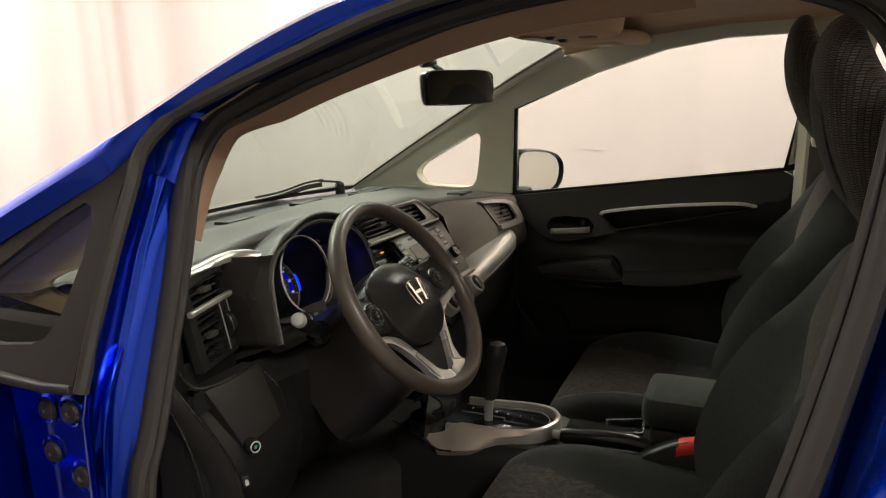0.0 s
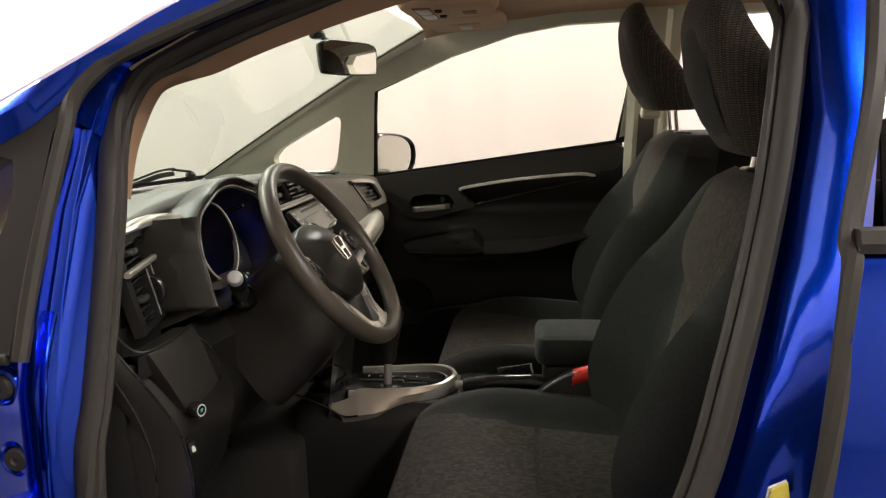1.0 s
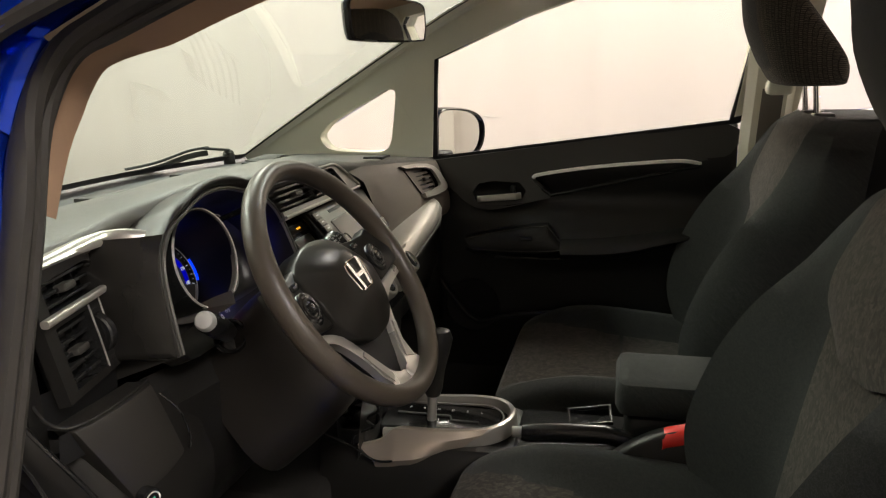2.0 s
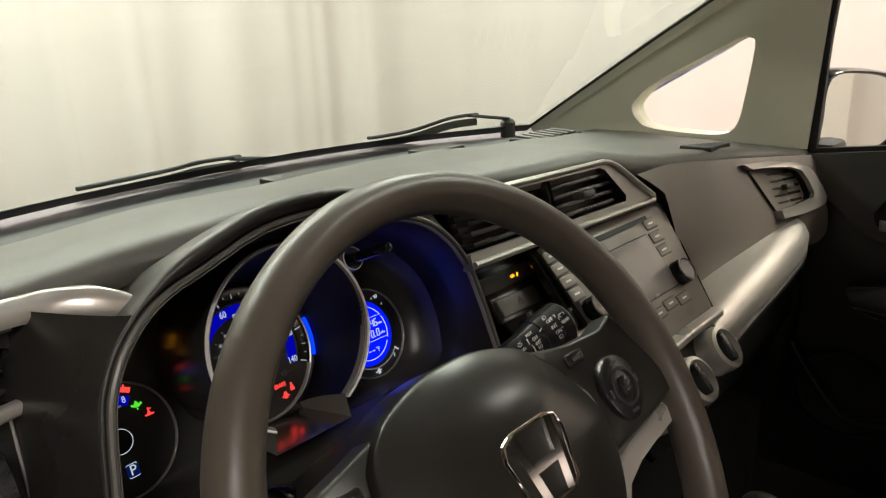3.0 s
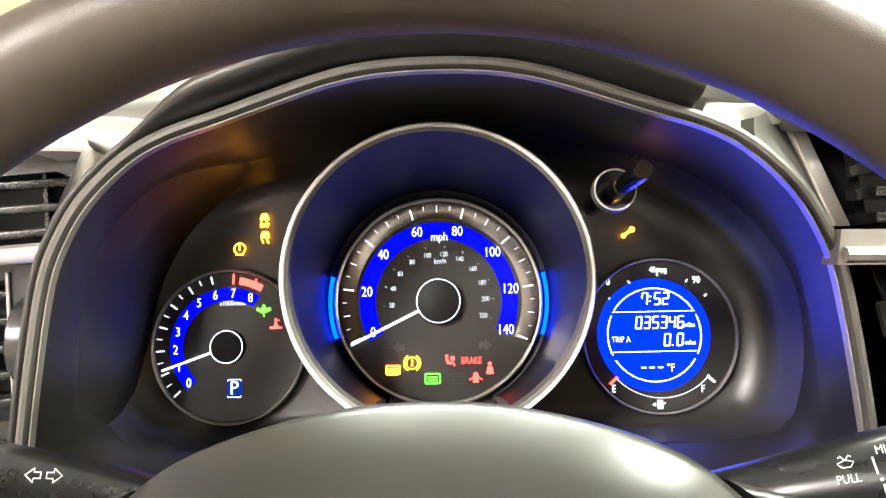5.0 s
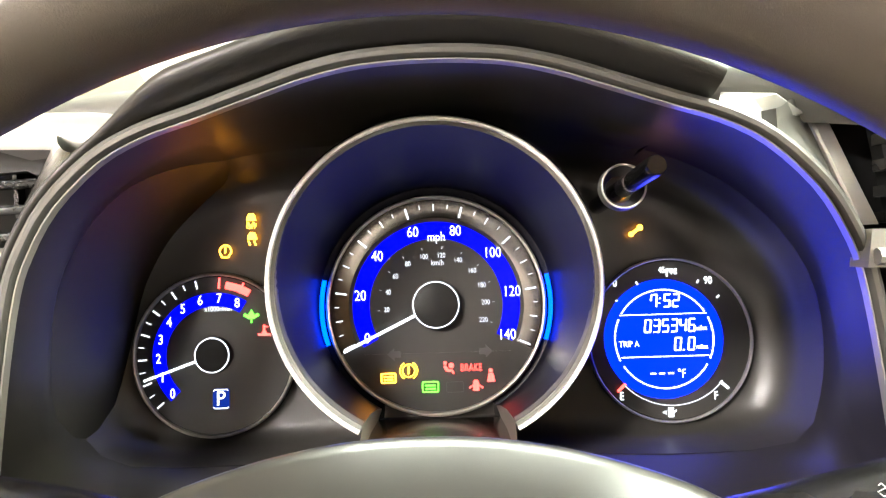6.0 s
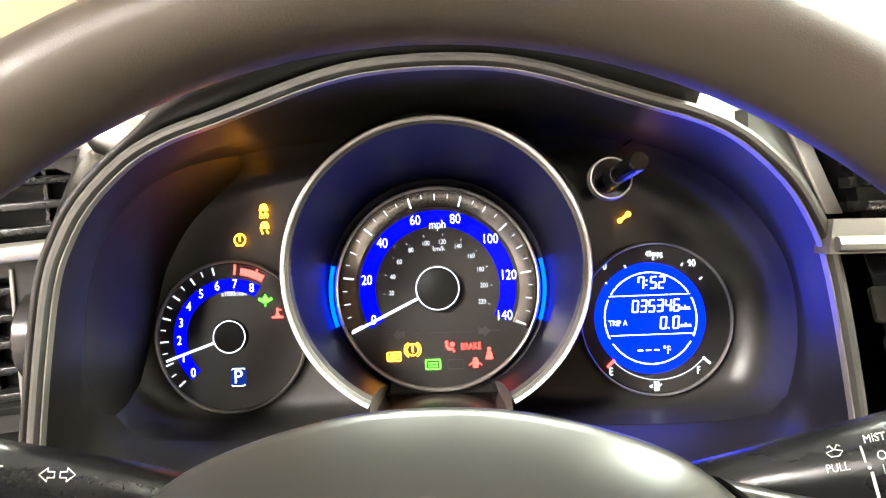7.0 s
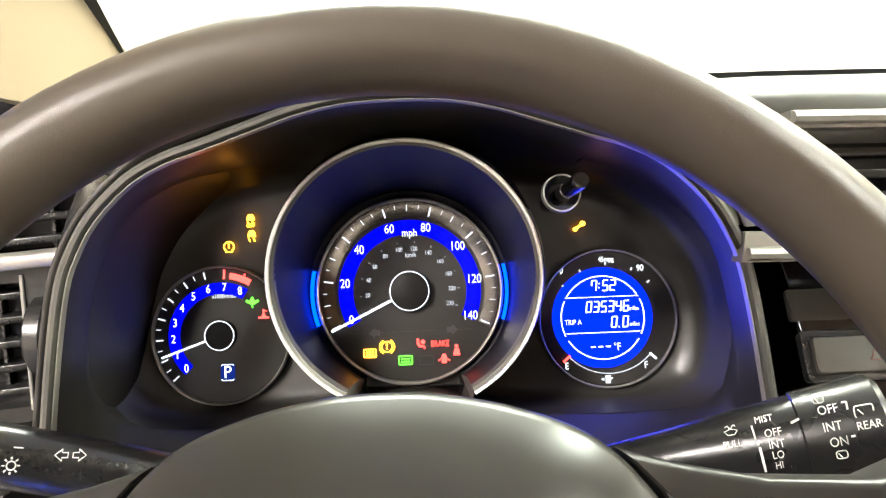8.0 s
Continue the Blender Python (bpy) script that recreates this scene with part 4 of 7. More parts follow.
for k in range(7):
    part("grille_slat", block(0.335 + 0.018 * k, 0.347 + 0.018 * k, -0.105 + 0.003 * k, -0.058 - 0.002 * k, 1.050 - 0.0016 * k, 1.0600 - 0.0016 * k, 0.002), M["black"], dash)


def vent(fr, outline, name, label, slats, knob, tall, wide, ribs=0, walled=True):
    """An air vent: dark box, tilted slats, a slider knob."""
    v = part(name, slab(fr, outline, -0.034, -0.026), M["black"], dash, label)
    if walled:
        part("throat", loft([[fr.p(a, b, 0.0) for a, b in outline], [fr.p(a * 0.97, b * 0.97, -0.028) for a, b in outline]], True), M["satin"], v)
    for k in range(slats):
        b = -tall / 2 + tall * (k + 0.5) / slats
        part("slat", slab(fr.moved(0, b, -0.012), [(-wide / 2, -0.0022), (wide / 2, -0.0022), (wide / 2, 0.0022), (-wide / 2, 0.0022)], -0.016, 0.006, 0.001), M["satin"], v)
    for k in range(ribs):
        a = -wide / 2 + wide * (k + 0.5) / ribs
        part("rib", slab(fr.moved(a, 0, -0.020), [(-0.001, -tall / 2), (0.001, -tall / 2), (0.001, tall / 2), (-0.001, tall / 2)], -0.01, 0.004), M["satin"], v)
    part("slider", slab(fr.moved(knob, 0, -0.006), rrect(0.024, 0.009, 0.003), -0.006, 0.008, 0.002), M["vent_grey"], v)
    return v


# passenger's side: pad, sweeping silver trim, glovebox
def stack_right(z):
    return 0.150 + (z - 1.024) * 0.30 if z < 1.024 else 0.150 - (z - 1.024) * 1.3


rows = []
for z, dy in ((1.058, 0.0), (1.045, 0.012), (1.030, 0.020), (0.99, 0.036), (0.95, 0.052), (0.92, 0.056), (0.905, 0.056), (0.885, 0.054), (0.865, 0.040)):
    row = []
    for i in range(15):
        t = i / 14
        x = stack_right(z) + 0.012 + (0.625 - stack_right(z) - 0.012) * t
        y0 = -0.105 - 0.055 * max(0, (x - 0.2) / 0.42) ** 1.5
        zz = z - 0.045 * max(0, (x - 0.2) / 0.42) * (1 if z > 1.0 else max(0, (z - 0.872) / 0.128))
        row.append((x, y0 - dy * (1 - 0.35 * t), zz))
    rows.append(row)
part("passenger_pad", loft(rows), M["dash_pad"], dash, "soft brown-grey passenger dash pad")
SWEEP = spline([(0.10, -0.212, 0.872), (0.22, -0.204, 0.877), (0.36, -0.198, 0.886), (0.46, -0.190, 0.894), (0.51, -0.176, 0.901), (0.530, -0.155, 0.905)], 8)
part("silver_sweep", sweep(SWEEP, [(0.021, -0.004), (0.022, 0.008), (0.017, 0.018), (0.006, 0.026), (-0.018, 0.031), (-0.050, 0.031), (-0.050, -0.004)], False), M["silver"], dash, "broad silver trim band")
part("sweep_underside", sweep(SWEEP, [(0.016, -0.024), (0.021, -0.018), (0.022, -0.010), (0.018, -0.006), (-0.030, -0.006), (-0.030, -0.024)], False), M["vent_grey"], dash, "dark grey lower lip of the trim band")
part("joint_backing", block(0.082, 0.215, -0.101, -0.02, 0.93, 1.058, 0.004), M["hard"], dash)
part("glovebox", loft([[(x, -0.165 + dy, z) for x in (0.10, 0.14, 0.35, 0.56, 0.60)] for z, dy in ((0.86, 0.02), (0.84, 0.0), (0.74, 0.0), (0.66, 0.03), (0.60, 0.10), (0.55, 0.25))]), M["hard"], dash, "black glovebox lid")
part("side_end", block(0.585, 0.64, -0.17, 0.30, 0.55, 1.0, 0.02), M["hard"], dash)
pv = Frame((0.470, -0.166, 0.985), (0.985, -0.17, -0.05), (0.02, 0.30, 0.95))
PVI = [(-0.075, 0.035), (-0.03, 0.034), (0.03, 0.029), (0.062, 0.021), (0.079, 0.004), (0.090, -0.019), (0.083, -0.026), (0.04, -0.031), (-0.022, -0.034)]
PVO = [(-0.020, -0.047), (0.04, -0.047), (0.105, -0.043), (0.126, -0.038), (0.133, -0.029), (0.124, -0.010), (0.105, 0.014), (0.085, 0.027), (0.045, 0.037), (-0.02, 0.043), (-0.095, 0.044)]
part("vent_frame", holed(PVO + PVI, [], lambda a, b, t: pv.p(a, b, t + 0.004 * math.cos(a * 12)), -0.014), M["silver"], dash, "hooked satin silver vent frame")
vent(pv.moved(0.012, 0, -0.005), [(a - 0.012, b) for a, b in PVI], "passenger_vent", "black louvred passenger air vent", 5, 0.02, 0.058, 0.122)

# centre: vents in a silver frame, then the sloping audio stack
cv = Frame((-0.015, -0.112, 1.056), (1, 0.0, -0.02), (0, 0.30, 0.95))
CVO = [(-0.172, 0.036), (0.056, 0.034), (0.070, 0.031), (0.082, 0.024), (0.146, -0.018), (0.151, -0.024), (0.150, -0.032), (-0.196, -0.033),
       (-0.194, -0.019), (0.084, -0.019), (0.088, -0.013), (0.056, 0.022), (0.046, 0.026), (-0.172, 0.028)]
HL = [(-0.172, 0.026), (-0.052, 0.026), (-0.052, -0.019), (-0.164, -0.019)]
HR = [(-0.052, 0.026), (0.046, 0.026), (0.056, 0.022), (0.088, -0.013), (0.084, -0.019), (-0.052, -0.019)]
part("vent_frame", holed(CVO, [], lambda a, b, t: cv.p(a, b, t), -0.012), M["greysat"], dash, "satin silver centre vent frame")
part("bright_edge", sweep([cv.p(a, b, 0.002) for a, b in ((-0.194, -0.029), (0.145, -0.029), (0.147, -0.023), (0.082, 0.022), (0.066, 0.029), (0.054, 0.0315), (-0.172, 0.0325))], circle2(0.0032, 8), False, (0, -0.9, 0.3)), M["silver"], dash, "bright silver vent edging")
vent(cv.moved(-0.114, 0.002, -0.006), [(a + 0.114, b - 0.002) for a, b in HL], "centre_vent", "black louvred centre air vent", 4, 0.01, 0.042, 0.118, 0, False)
vent(cv.moved(0.012, 0.002, 0), [(a - 0.012, b - 0.002) for a, b in HR], "centre_vent", "black louvred centre air vent", 4, 0.0, 0.042, 0.118)
part("vent_divider", slab(cv.moved(-0.052, 0.0035, 0), rrect(0.007, 0.046, 0.002), -0.03, -0.003, 0.001), M["satin"], dash, "black divider between vents")
st = tilted((0, -0.109, 1.024), 40)
STK = [(-0.108, 0.0), (0.165, 0.0), (0.170, -0.01), (0.128, -0.158), (0.118, -0.165), (0.10, -0.19), (0.0, -0.235), (-0.11, -0.235), (-0.150, -0.16), (-0.145, -0.095), (-0.106, -0.090)]
part("stack_panel", slab(st, STK, -0.014, -0.004, 0.004), M["piano"], dash, "gloss black centre stack panel")
part("stack_side", loft([[st.p(a + 0.002, b, -0.003), st.p(a + 0.003, b, -0.03), st.p(a + 0.004, b, -0.075)] for a, b in ((0.166, -0.002), (0.169, -0.01), (0.150, -0.08), (0.128, -0.158))]), M["satin"], dash, "black side of the centre stack")
SR = st.moved(0.031, 0.004, -0.024)
part("recess_panel", slab(SR, [(-0.205, 0.010), (-0.118, 0.010), (-0.112, -0.075), (-0.190, -0.085), (-0.200, -0.060)], -0.006, -0.003, 0.002), M["piano"], dash, "gloss black recessed panel")
part("button_bezel", slab(SR.moved(-0.1690, -0.0460, 0), rrect(0.070, 0.026, 0.003), -0.006, -0.0015, 0.001), M["satin"], dash, "satin black button bezel")
hz = part("hazard_button", slab(SR.moved(-0.1690, -0.0460, 0), rrect(0.061, 0.018, 0.002), -0.006, 0.0012, 0.0012), M["vent_grey"], dash, "grey hazard warning button")
part("triangle_mark", sweep([SR.p(-0.1690 + a, -0.0460 + b, 0.0016) for a, b in ((-0.0042, -0.0034), (0.0042, -0.0034), (0, 0.0042))], circle2(0.00025, 6), True, (0, -0.76, 0.64)), M["dull_red"], hz, "dull red triangle mark")
part("lamp_window", slab(SR.moved(-0.1660, -0.0195, 0), rrect(0.080, 0.0165, 0.002), -0.005, -0.0022, 0.0006), M["housing"], dash, "smoked lamp window")
part("lamp_mark", merged(letters(SR, "OFF", 0.0034, -0.1560, -0.0205, -0.0018, 0.8), bar(SR, -0.1500, -0.0218, -0.1470, -0.0190, 0.0016, -0.0018)), M["g_amber"], dash, "amber lit passenger airbag lamp")
AUD = [(-0.098, -0.006), (0.150, -0.006), (0.156, -0.012), (0.121, -0.150), (0.112, -0.154), (-0.086, -0.154)]
aud = thing("car_radio", tuple(st.p(0.03, -0.08, 0)), "grey car radio with blank screen and buttons", "car radio")
part("face_plate", slab(st, AUD, -0.02, 0.003, 0.003), M["audio"], aud, "warm grey plastic face")
part("disc_slot", slab(st.moved(0.03, -0.022, 0), rrect(0.15, 0.006, 0.002), 0.0, 0.0042), M["black"], aud, "black disc slot")
part("screen_gap", slab(st.moved(0.010, -0.074, 0), rrect(0.150, 0.070, 0.004), 0.0, 0.0036), M["black"], aud)
part("screen", slab(st.moved(0.010, -0.074, 0), rrect(0.148, 0.068, 0.003), 0.0, 0.0046, 0.001), M["screen"], aud, "pale grey blank screen")
for k in range(4):
    for uu, vv, wd in ((-0.0930 + 0.001 * k, -0.0190 - 0.0150 * k, 0.022), (0.1050 - 0.0035 * k, -0.0300 - 0.0175 * k, 0.026)):
        if k == 3 and uu > 0:
            continue
        bt = part("button", slab(st.moved(uu, vv, 0), rrect(wd, 0.0125, 0.0015), 0.0, 0.0044, 0.0010), M["audio"], aud)
        part("button_mark", slab(st.moved(uu, vv, 0), rrect(wd * 0.42, 0.0022, 0.0004, 2), 0.0043, 0.0047), M["print"], bt, "pale printed mark")
        part("button_gap", slab(st.moved(uu, vv, 0), rrect(wd + 0.0016, 0.0141, 0.0018), 0.0, 0.0034), M["black"], bt)
for uu, vv, r in ((0.0960, -0.0980, 0.0150), (-0.0830, -0.0850, 0.0125)):
    kb = part("knob", turned(st.moved(uu, vv, 0), [(r, 0.003), (r * 0.97, 0.015), (r * 0.88, 0.0175), (r * 0.80, 0.0165), (0.0, 0.0165)], n=28), M["piano"], aud, "gloss black volume knob")
    part("knob_edge", turned(st.moved(uu, vv, 0), [(r * 0.90, 0.0172), (r * 0.93, 0.0178), (r * 0.965, 0.0166)], n=28), M["greysat"], kb, "thin silver edge")
for uu, vv in ((0.0460, -0.1150), (0.0760, -0.1180), (0.0160, -0.1180), (-0.0140, -0.1180), (-0.0440, -0.1180)):
    bt = part("button", slab(st.moved(uu, vv - 0.006, 0), rrect(0.026, 0.0110, 0.0015), 0.0, 0.0044, 0.0010), M["audio"], aud)
    part("button_mark", slab(st.moved(uu, vv - 0.006, 0), rrect(0.010, 0.0020, 0.0004, 2), 0.0043, 0.0047), M["print"], bt, "pale printed mark")
    part("button_gap", slab(st.moved(uu, vv - 0.006, 0), rrect(0.0276, 0.0126, 0.0018), 0.0, 0.0034), M["black"], bt)
clim = thing("climate_controls", tuple(st.p(-0.02, -0.19, 0)), "silver-ringed heater control dials under the radio", "heater controls")
for uu, vv in ((0.068, -0.192), (-0.01, -0.200), (-0.085, -0.195)):
    kb = part("dial", turned(st.moved(uu, vv, 0), [(0.026, -0.004), (0.026, 0.012), (0.0245, 0.020), (0.020, 0.022), (0.019, 0.012), (0.0, 0.010)], n=32), M["silver"], clim, "satin silver dial ring")
    part("grip", slab(st.moved(uu, vv, 0.010), rrect(0.010, 0.034, 0.004), 0.0, 0.014, 0.003), M["satin"], kb)
part("trim_lip", sweep([st.p(a, b, 0.004) for a, b in ((0.12, -0.158), (0.04, -0.158), (-0.02, -0.160))], rrect(0.016, 0.010, 0.003)), M["silver"], clim, "silver trim lip")
part("lower_centre_panel", loft([[(x, y, z) for x in (-0.12, -0.11, 0.0, 0.09, 0.10)] for y, z in ((-0.205, 0.85), (-0.215, 0.82), (-0.21, 0.74), (-0.19, 0.62), (-0.18, 0.54))]), M["hard"], dash, "black lower centre panel")

# driver's side: outer vents, cup holder, lower panels
lf = Frame((-0.590, -0.052, 1.0), (1, 0.22, 0), (0, 0.22, 0.975))
part("left_fascia", holed([(-0.085, 0.070), (0.03, 0.076), (0.056, 0.066), (0.050, 0.03), (0.034, 0.012), (0.028, -0.075), (-0.085, -0.075)],
     [[(-0.065, 0.056), (0.030, 0.059), (0.042, 0.053), (0.034, 0.022), (-0.065, 0.022)], [(-0.065, 0.006), (0.003, 0.006), (0.003, -0.066), (-0.065, -0.066)]], lambda a, b, t: lf.p(a, b, t), -0.015), M["hard"], dash, "black vent surround")
for a0, b0, a1, b1 in ((0.0045, 0.010, 0.0035, -0.068), (0.0290, 0.012, 0.0255, -0.070), (0.0335, 0.012, 0.0300, -0.070)):
    part("surround_edge", tube([lf.p(a0, b0, 0.001), lf.p((a0 + a1) / 2, (b0 + b1) / 2, 0.0015), lf.p(a1, b1, 0.001)], 0.0011, 8), M["greysat"], dash, "thin satin edge line")
WING = [((-0.665, -0.045, 1.077), (-0.665, -0.050, 1.068)), ((-0.604, -0.040, 1.081), (-0.604, -0.048, 1.070)), ((-0.567, -0.036, 1.084), (-0.567, -0.046, 1.070)), ((-0.532, -0.034, 1.084), (-0.534, -0.042, 1.067)), ((-0.514, -0.040, 1.083), (-0.516, -0.046, 1.054)), ((-0.497, -0.050, 1.081), (-0.502, -0.057, 1.056)), ((-0.486, -0.063, 1.077), (-0.490, -0.068, 1.063)), ((-0.480, -0.070, 1.072), (-0.482, -0.072, 1.067))]
rows = []
for a, b in WING:
    a, b = Vector(a), Vector(b)
    rows.append([a + Vector((0, 0.025, -0.003)), a + Vector((0, 0.003, 0)), a + Vector((0, -0.001, -0.001)), a.lerp(b, 0.3) + Vector((0, -0.004, 0)), a.lerp(b, 0.7) + Vector((0, -0.004, 0)), b, b + Vector((0, 0.012, 0.001))])
part("silver_wing", loft(smoothed(rows, 3), False, False, True), M["silver"], dash, "satin silver wing trim", 0.9)
part("silver_bar", sweep([lf.p(-0.088, 0.018, 0.006), lf.p(0.02, 0.019, 0.008), lf.p(0.050, 0.019, 0.008)], rrect(0.010, 0.009, 0.003)), M["silver"], dash, "satin silver bar between vents")
vent(lf.moved(-0.015, 0.041, 0), [(-0.05, 0.018), (0.048, 0.021), (0.06, 0.014), (0.05, -0.019), (-0.05, -0.019)], "outer_vent", "black louvred outer air vent", 3, 0.0, 0.038, 0.102, 3)
vent(lf.moved(-0.031, -0.030, 0), [(-0.034, 0.036), (0.034, 0.036), (0.034, -0.036), (-0.034, -0.036)], "outer_vent", "black louvred outer air vent", 5, 0.0, 0.07, 0.067, 2)
part("vent_wheel", turned(Frame(lf.p(0.016, -0.028, -0.008), (0, 0, 1), (0, 1, 0)), [(0.0, -0.006), (0.024, -0.006), (0.026, -0.004), (0.026, 0.004), (0.024, 0.006), (0.0, 0.006)], n=40), M["satin"], dash, "ribbed vent thumb wheel")
part("wheel_slot", slab(lf.moved(0.016, -0.028, 0), rrect(0.018, 0.060, 0.004), -0.012, 0.0006), M["black"], dash)
part("holder_mark", letters(lf, "\u2716", 0.008, 0.016, -0.068, 0.001), M["black"], dash)
# cup recess with its swing-out lid, and the panels under it
TL, TR, LR, BL = Vector((-0.687, -0.088, 0.904)), Vector((-0.579, -0.106, 0.912)), Vector((-0.568, -0.132, 0.818)), Vector((-0.640, -0.112, 0.793))
LIDN = (TR - TL).cross(BL - TL).normalized()
LIDN = LIDN if LIDN.y < 0 else -LIDN
rows = []
for k, dep in ((0.0, -0.030), (0.0, 0.006), (0.012, 0.0085), (0.03, 0.0090), (0.25, 0.0100), (0.5, 0.0105), (0.75, 0.0100), (0.97, 0.0090), (0.988, 0.0085), (1.0, 0.006), (1.0, -0.030)):
    a, b = TL.lerp(BL, k), TR.lerp(LR, k)
    rows.append([a.lerp(b, q) + LIDN * (dep - (0.030 if q in (0.0, 1.0) and dep > 0 else 0.002 if q in (0.0005, 0.9995) else 0.0) + 0.010 * math.sin(math.pi * q) ** 0.6 * (dep > 0)) for q in (0.0, 0.0005, 0.012, 0.15, 0.35, 0.55, 0.75, 0.92, 0.988, 0.9995, 1.0)])
part("pocket_lid", loft(rows), M["hood"], dash, "black swing-out cup holder lid", 0.5)
part("cup_recess", loft([[(x, y + 0.008 * ((x + 0.63) / 0.06) ** 2, z) for x in (-0.70, -0.67, -0.63, -0.59, -0.55)] for y, z in ((-0.060, 0.940), (-0.058, 0.925), (-0.055, 0.870), (-0.095, 0.868), (-0.100, 0.905))]), M["black"], dash, "deep black cup recess")
part("recess_lip", tube(spline([(-0.692, -0.052, 0.938), (-0.697, -0.075, 0.918), TL + Vector((0.004, -0.006, 0.004)), TL.lerp(TR, 0.5) + Vector((0, -0.012, 0.003)), TR + Vector((0, -0.004, 0.003))], 6), 0.0020, 8), M["hard"], dash, "smooth black recess lip")
part("lower_left_panel", loft([[(-0.70, 0.02, z + 0.02), (-0.690, -0.04 + dy, z + 0.01), (-0.665, -0.080 + dy, z), (-0.62, -0.100 + dy, z), (-0.56, -0.110 + dy, z), (-0.50, -0.105 + dy, z)] for z, dy in ((0.880, 0.01), (0.86, -0.002), (0.81, -0.018), (0.78, -0.028), (0.74, -0.026), (0.66, -0.005), (0.55, 0.06))]), M["hard"], dash, "black lower dash panel")
PE = spline([(-0.716, -0.060, 0.925), (-0.706, -0.082, 0.885), (-0.690, -0.100, 0.840), (-0.672, -0.115, 0.79), (-0.660, -0.122, 0.745), (-0.652, -0.122, 0.66), (-0.650, -0.10, 0.55)], 6)
part("side_panel", loft([[p + Vector((-0.022, 0.045, 0.0)), p + Vector((-0.014, 0.014, 0.004)), p, p + Vector((0.006, 0.003, 0)), p + Vector((0.012, 0.040, 0))] for p in PE]), M["hard"], dash, "black dash end panel", 0.9)
part("lid_seam", tube(spline([TR + Vector((0.014, -0.006, -0.02)), TR.lerp(LR, 0.5) + Vector((0.018, -0.012, 0)), LR + Vector((0.020, -0.004, 0.008)), LR + Vector((0.012, -0.006, -0.004))], 5), 0.0013, 6), M["satin"], dash, "thin moulded seam")
part("panel_seam", tube(spline([(-0.722, -0.052, 0.892), (-0.722, -0.072, 0.862), (-0.722, -0.094, 0.812), (-0.722, -0.106, 0.755), (-0.722, -0.104, 0.68)], 5), 0.0022, 6), M["satin"], dash, "thin moulded seam")
part("panel_edge", tube(PE, 0.0022, 6), M["satin"], dash, "smooth panel edge")
e1 = part("eco_button", turned(Frame((-0.639, -0.139, 0.798), (0.96, -0.28, 0), (0, 0.1, 0.99)), [(0.013, -0.01), (0.013, 0.002), (0.0115, 0.005), (0.0, 0.005)], n=24), M["satin"], dash, "round black button with green mark")
part("mark", turned(Frame((-0.639, -0.1395, 0.798), (0.96, -0.28, 0), (0, 0.1, 0.99)), [(0.0075, 0.0052), (0.0085, 0.0058), (0.0095, 0.0052)], n=24), M["print"], e1)
part("green_mark", slab(Frame((-0.639, -0.1395, 0.798), (0.96, -0.28, 0), (0, 0.1, 0.99)), [(-0.0025, -0.0025), (0.0005, -0.003), (0.003, 0.0005), (0.002, 0.003), (-0.002, 0.002)], 0.0048, 0.0056), M["green"], e1)
part("switch", slab(Frame((-0.652, -0.128, 0.741), (0.9, -0.43, 0), (0, 0.1, 0.99)), rrect(0.014, 0.022, 0.003), -0.01, 0.004, 0.002), M["satin"], dash)
part("switch_mark", slab(Frame((-0.652, -0.128, 0.741), (0.9, -0.43, 0), (0, 0.1, 0.99)), [(-0.003, -0.005), (0.003, -0.005), (0.003, 0.0), (0.001, 0.005), (-0.003, 0.004)], 0.004, 0.0046), M["print"], dash)
part("kick_panel", loft([[(-0.72, -0.02, z), (-0.705, -0.06, z), (-0.68, -0.055, z), (-0.675, 0.05, z)] for z in (0.985, 0.96, 0.90, 0.80, 0.65, 0.45, 0.30)]), M["hard"], dash, "black side kick panel")
part("knee_panel", loft([[(-0.56, -0.105 + dy, z), (-0.45, -0.13 + dy, z), (-0.30, -0.14 + dy, z), (-0.18, -0.14 + dy, z), (-0.12, -0.16 + dy, z)] for z, dy in ((0.90, 0.03), (0.86, 0.0), (0.78, 0.0), (0.70, 0.02), (0.60, 0.10), (0.52, 0.25))]), M["hard"], dash, "black knee panel")

# ---------------------------------------------------------------- instrument cluster
HUB = (-0.37, 0.0, 0.97)
G = tilted(HUB, 22)
ic = thing("instrument_cluster", HUB, "lit instrument cluster with blue-ringed round gauges", "instrument cluster")
HALF = [(0.0, 0.0895), (0.016, 0.0890), (0.031, 0.0874), (0.047, 0.0838), (0.064, 0.0784), (0.088, 0.0705), (0.107, 0.0645), (0.124, 0.0556), (0.1415, 0.0395), (0.1520, 0.0230), (0.1580, 0.0080), (0.1640, -0.0200), (0.1700, -0.0560), (0.174, -0.085)]
ARCH0 = [(0.003 - u, v) for u, v in HALF[:0:-1]] + [(0.003 + u, v) for u, v in HALF]
ARCH = [(p.x, p.y) for p in spline([(a, b, 0) for a, b in ARCH0], 3)]
LOOP = ARCH + [(0.165, -0.098), (0.0, -0.10), (-0.160, -0.098)]
RECESS = [(0.0, 0.084), (0.06, 0.082), (0.12, 0.073), (0.163, 0.047), (0.189, 0.011), (0.194, -0.028), (0.188, -0.058), (0.176, -0.073), (0.12, -0.077), (0.0, -0.073), (-0.12, -0.077), (-0.164, -0.073), (-0.183, -0.052), (-0.191, -0.022), (-0.190, 0.018), (-0.163, 0.054), (-0.134, 0.069), (-0.085, 0.081)]


def bw(v):
    """Depth of the bezel by height: it leans out at the top."""
    return 0.119 + 0.1403 * (v + 0.055)


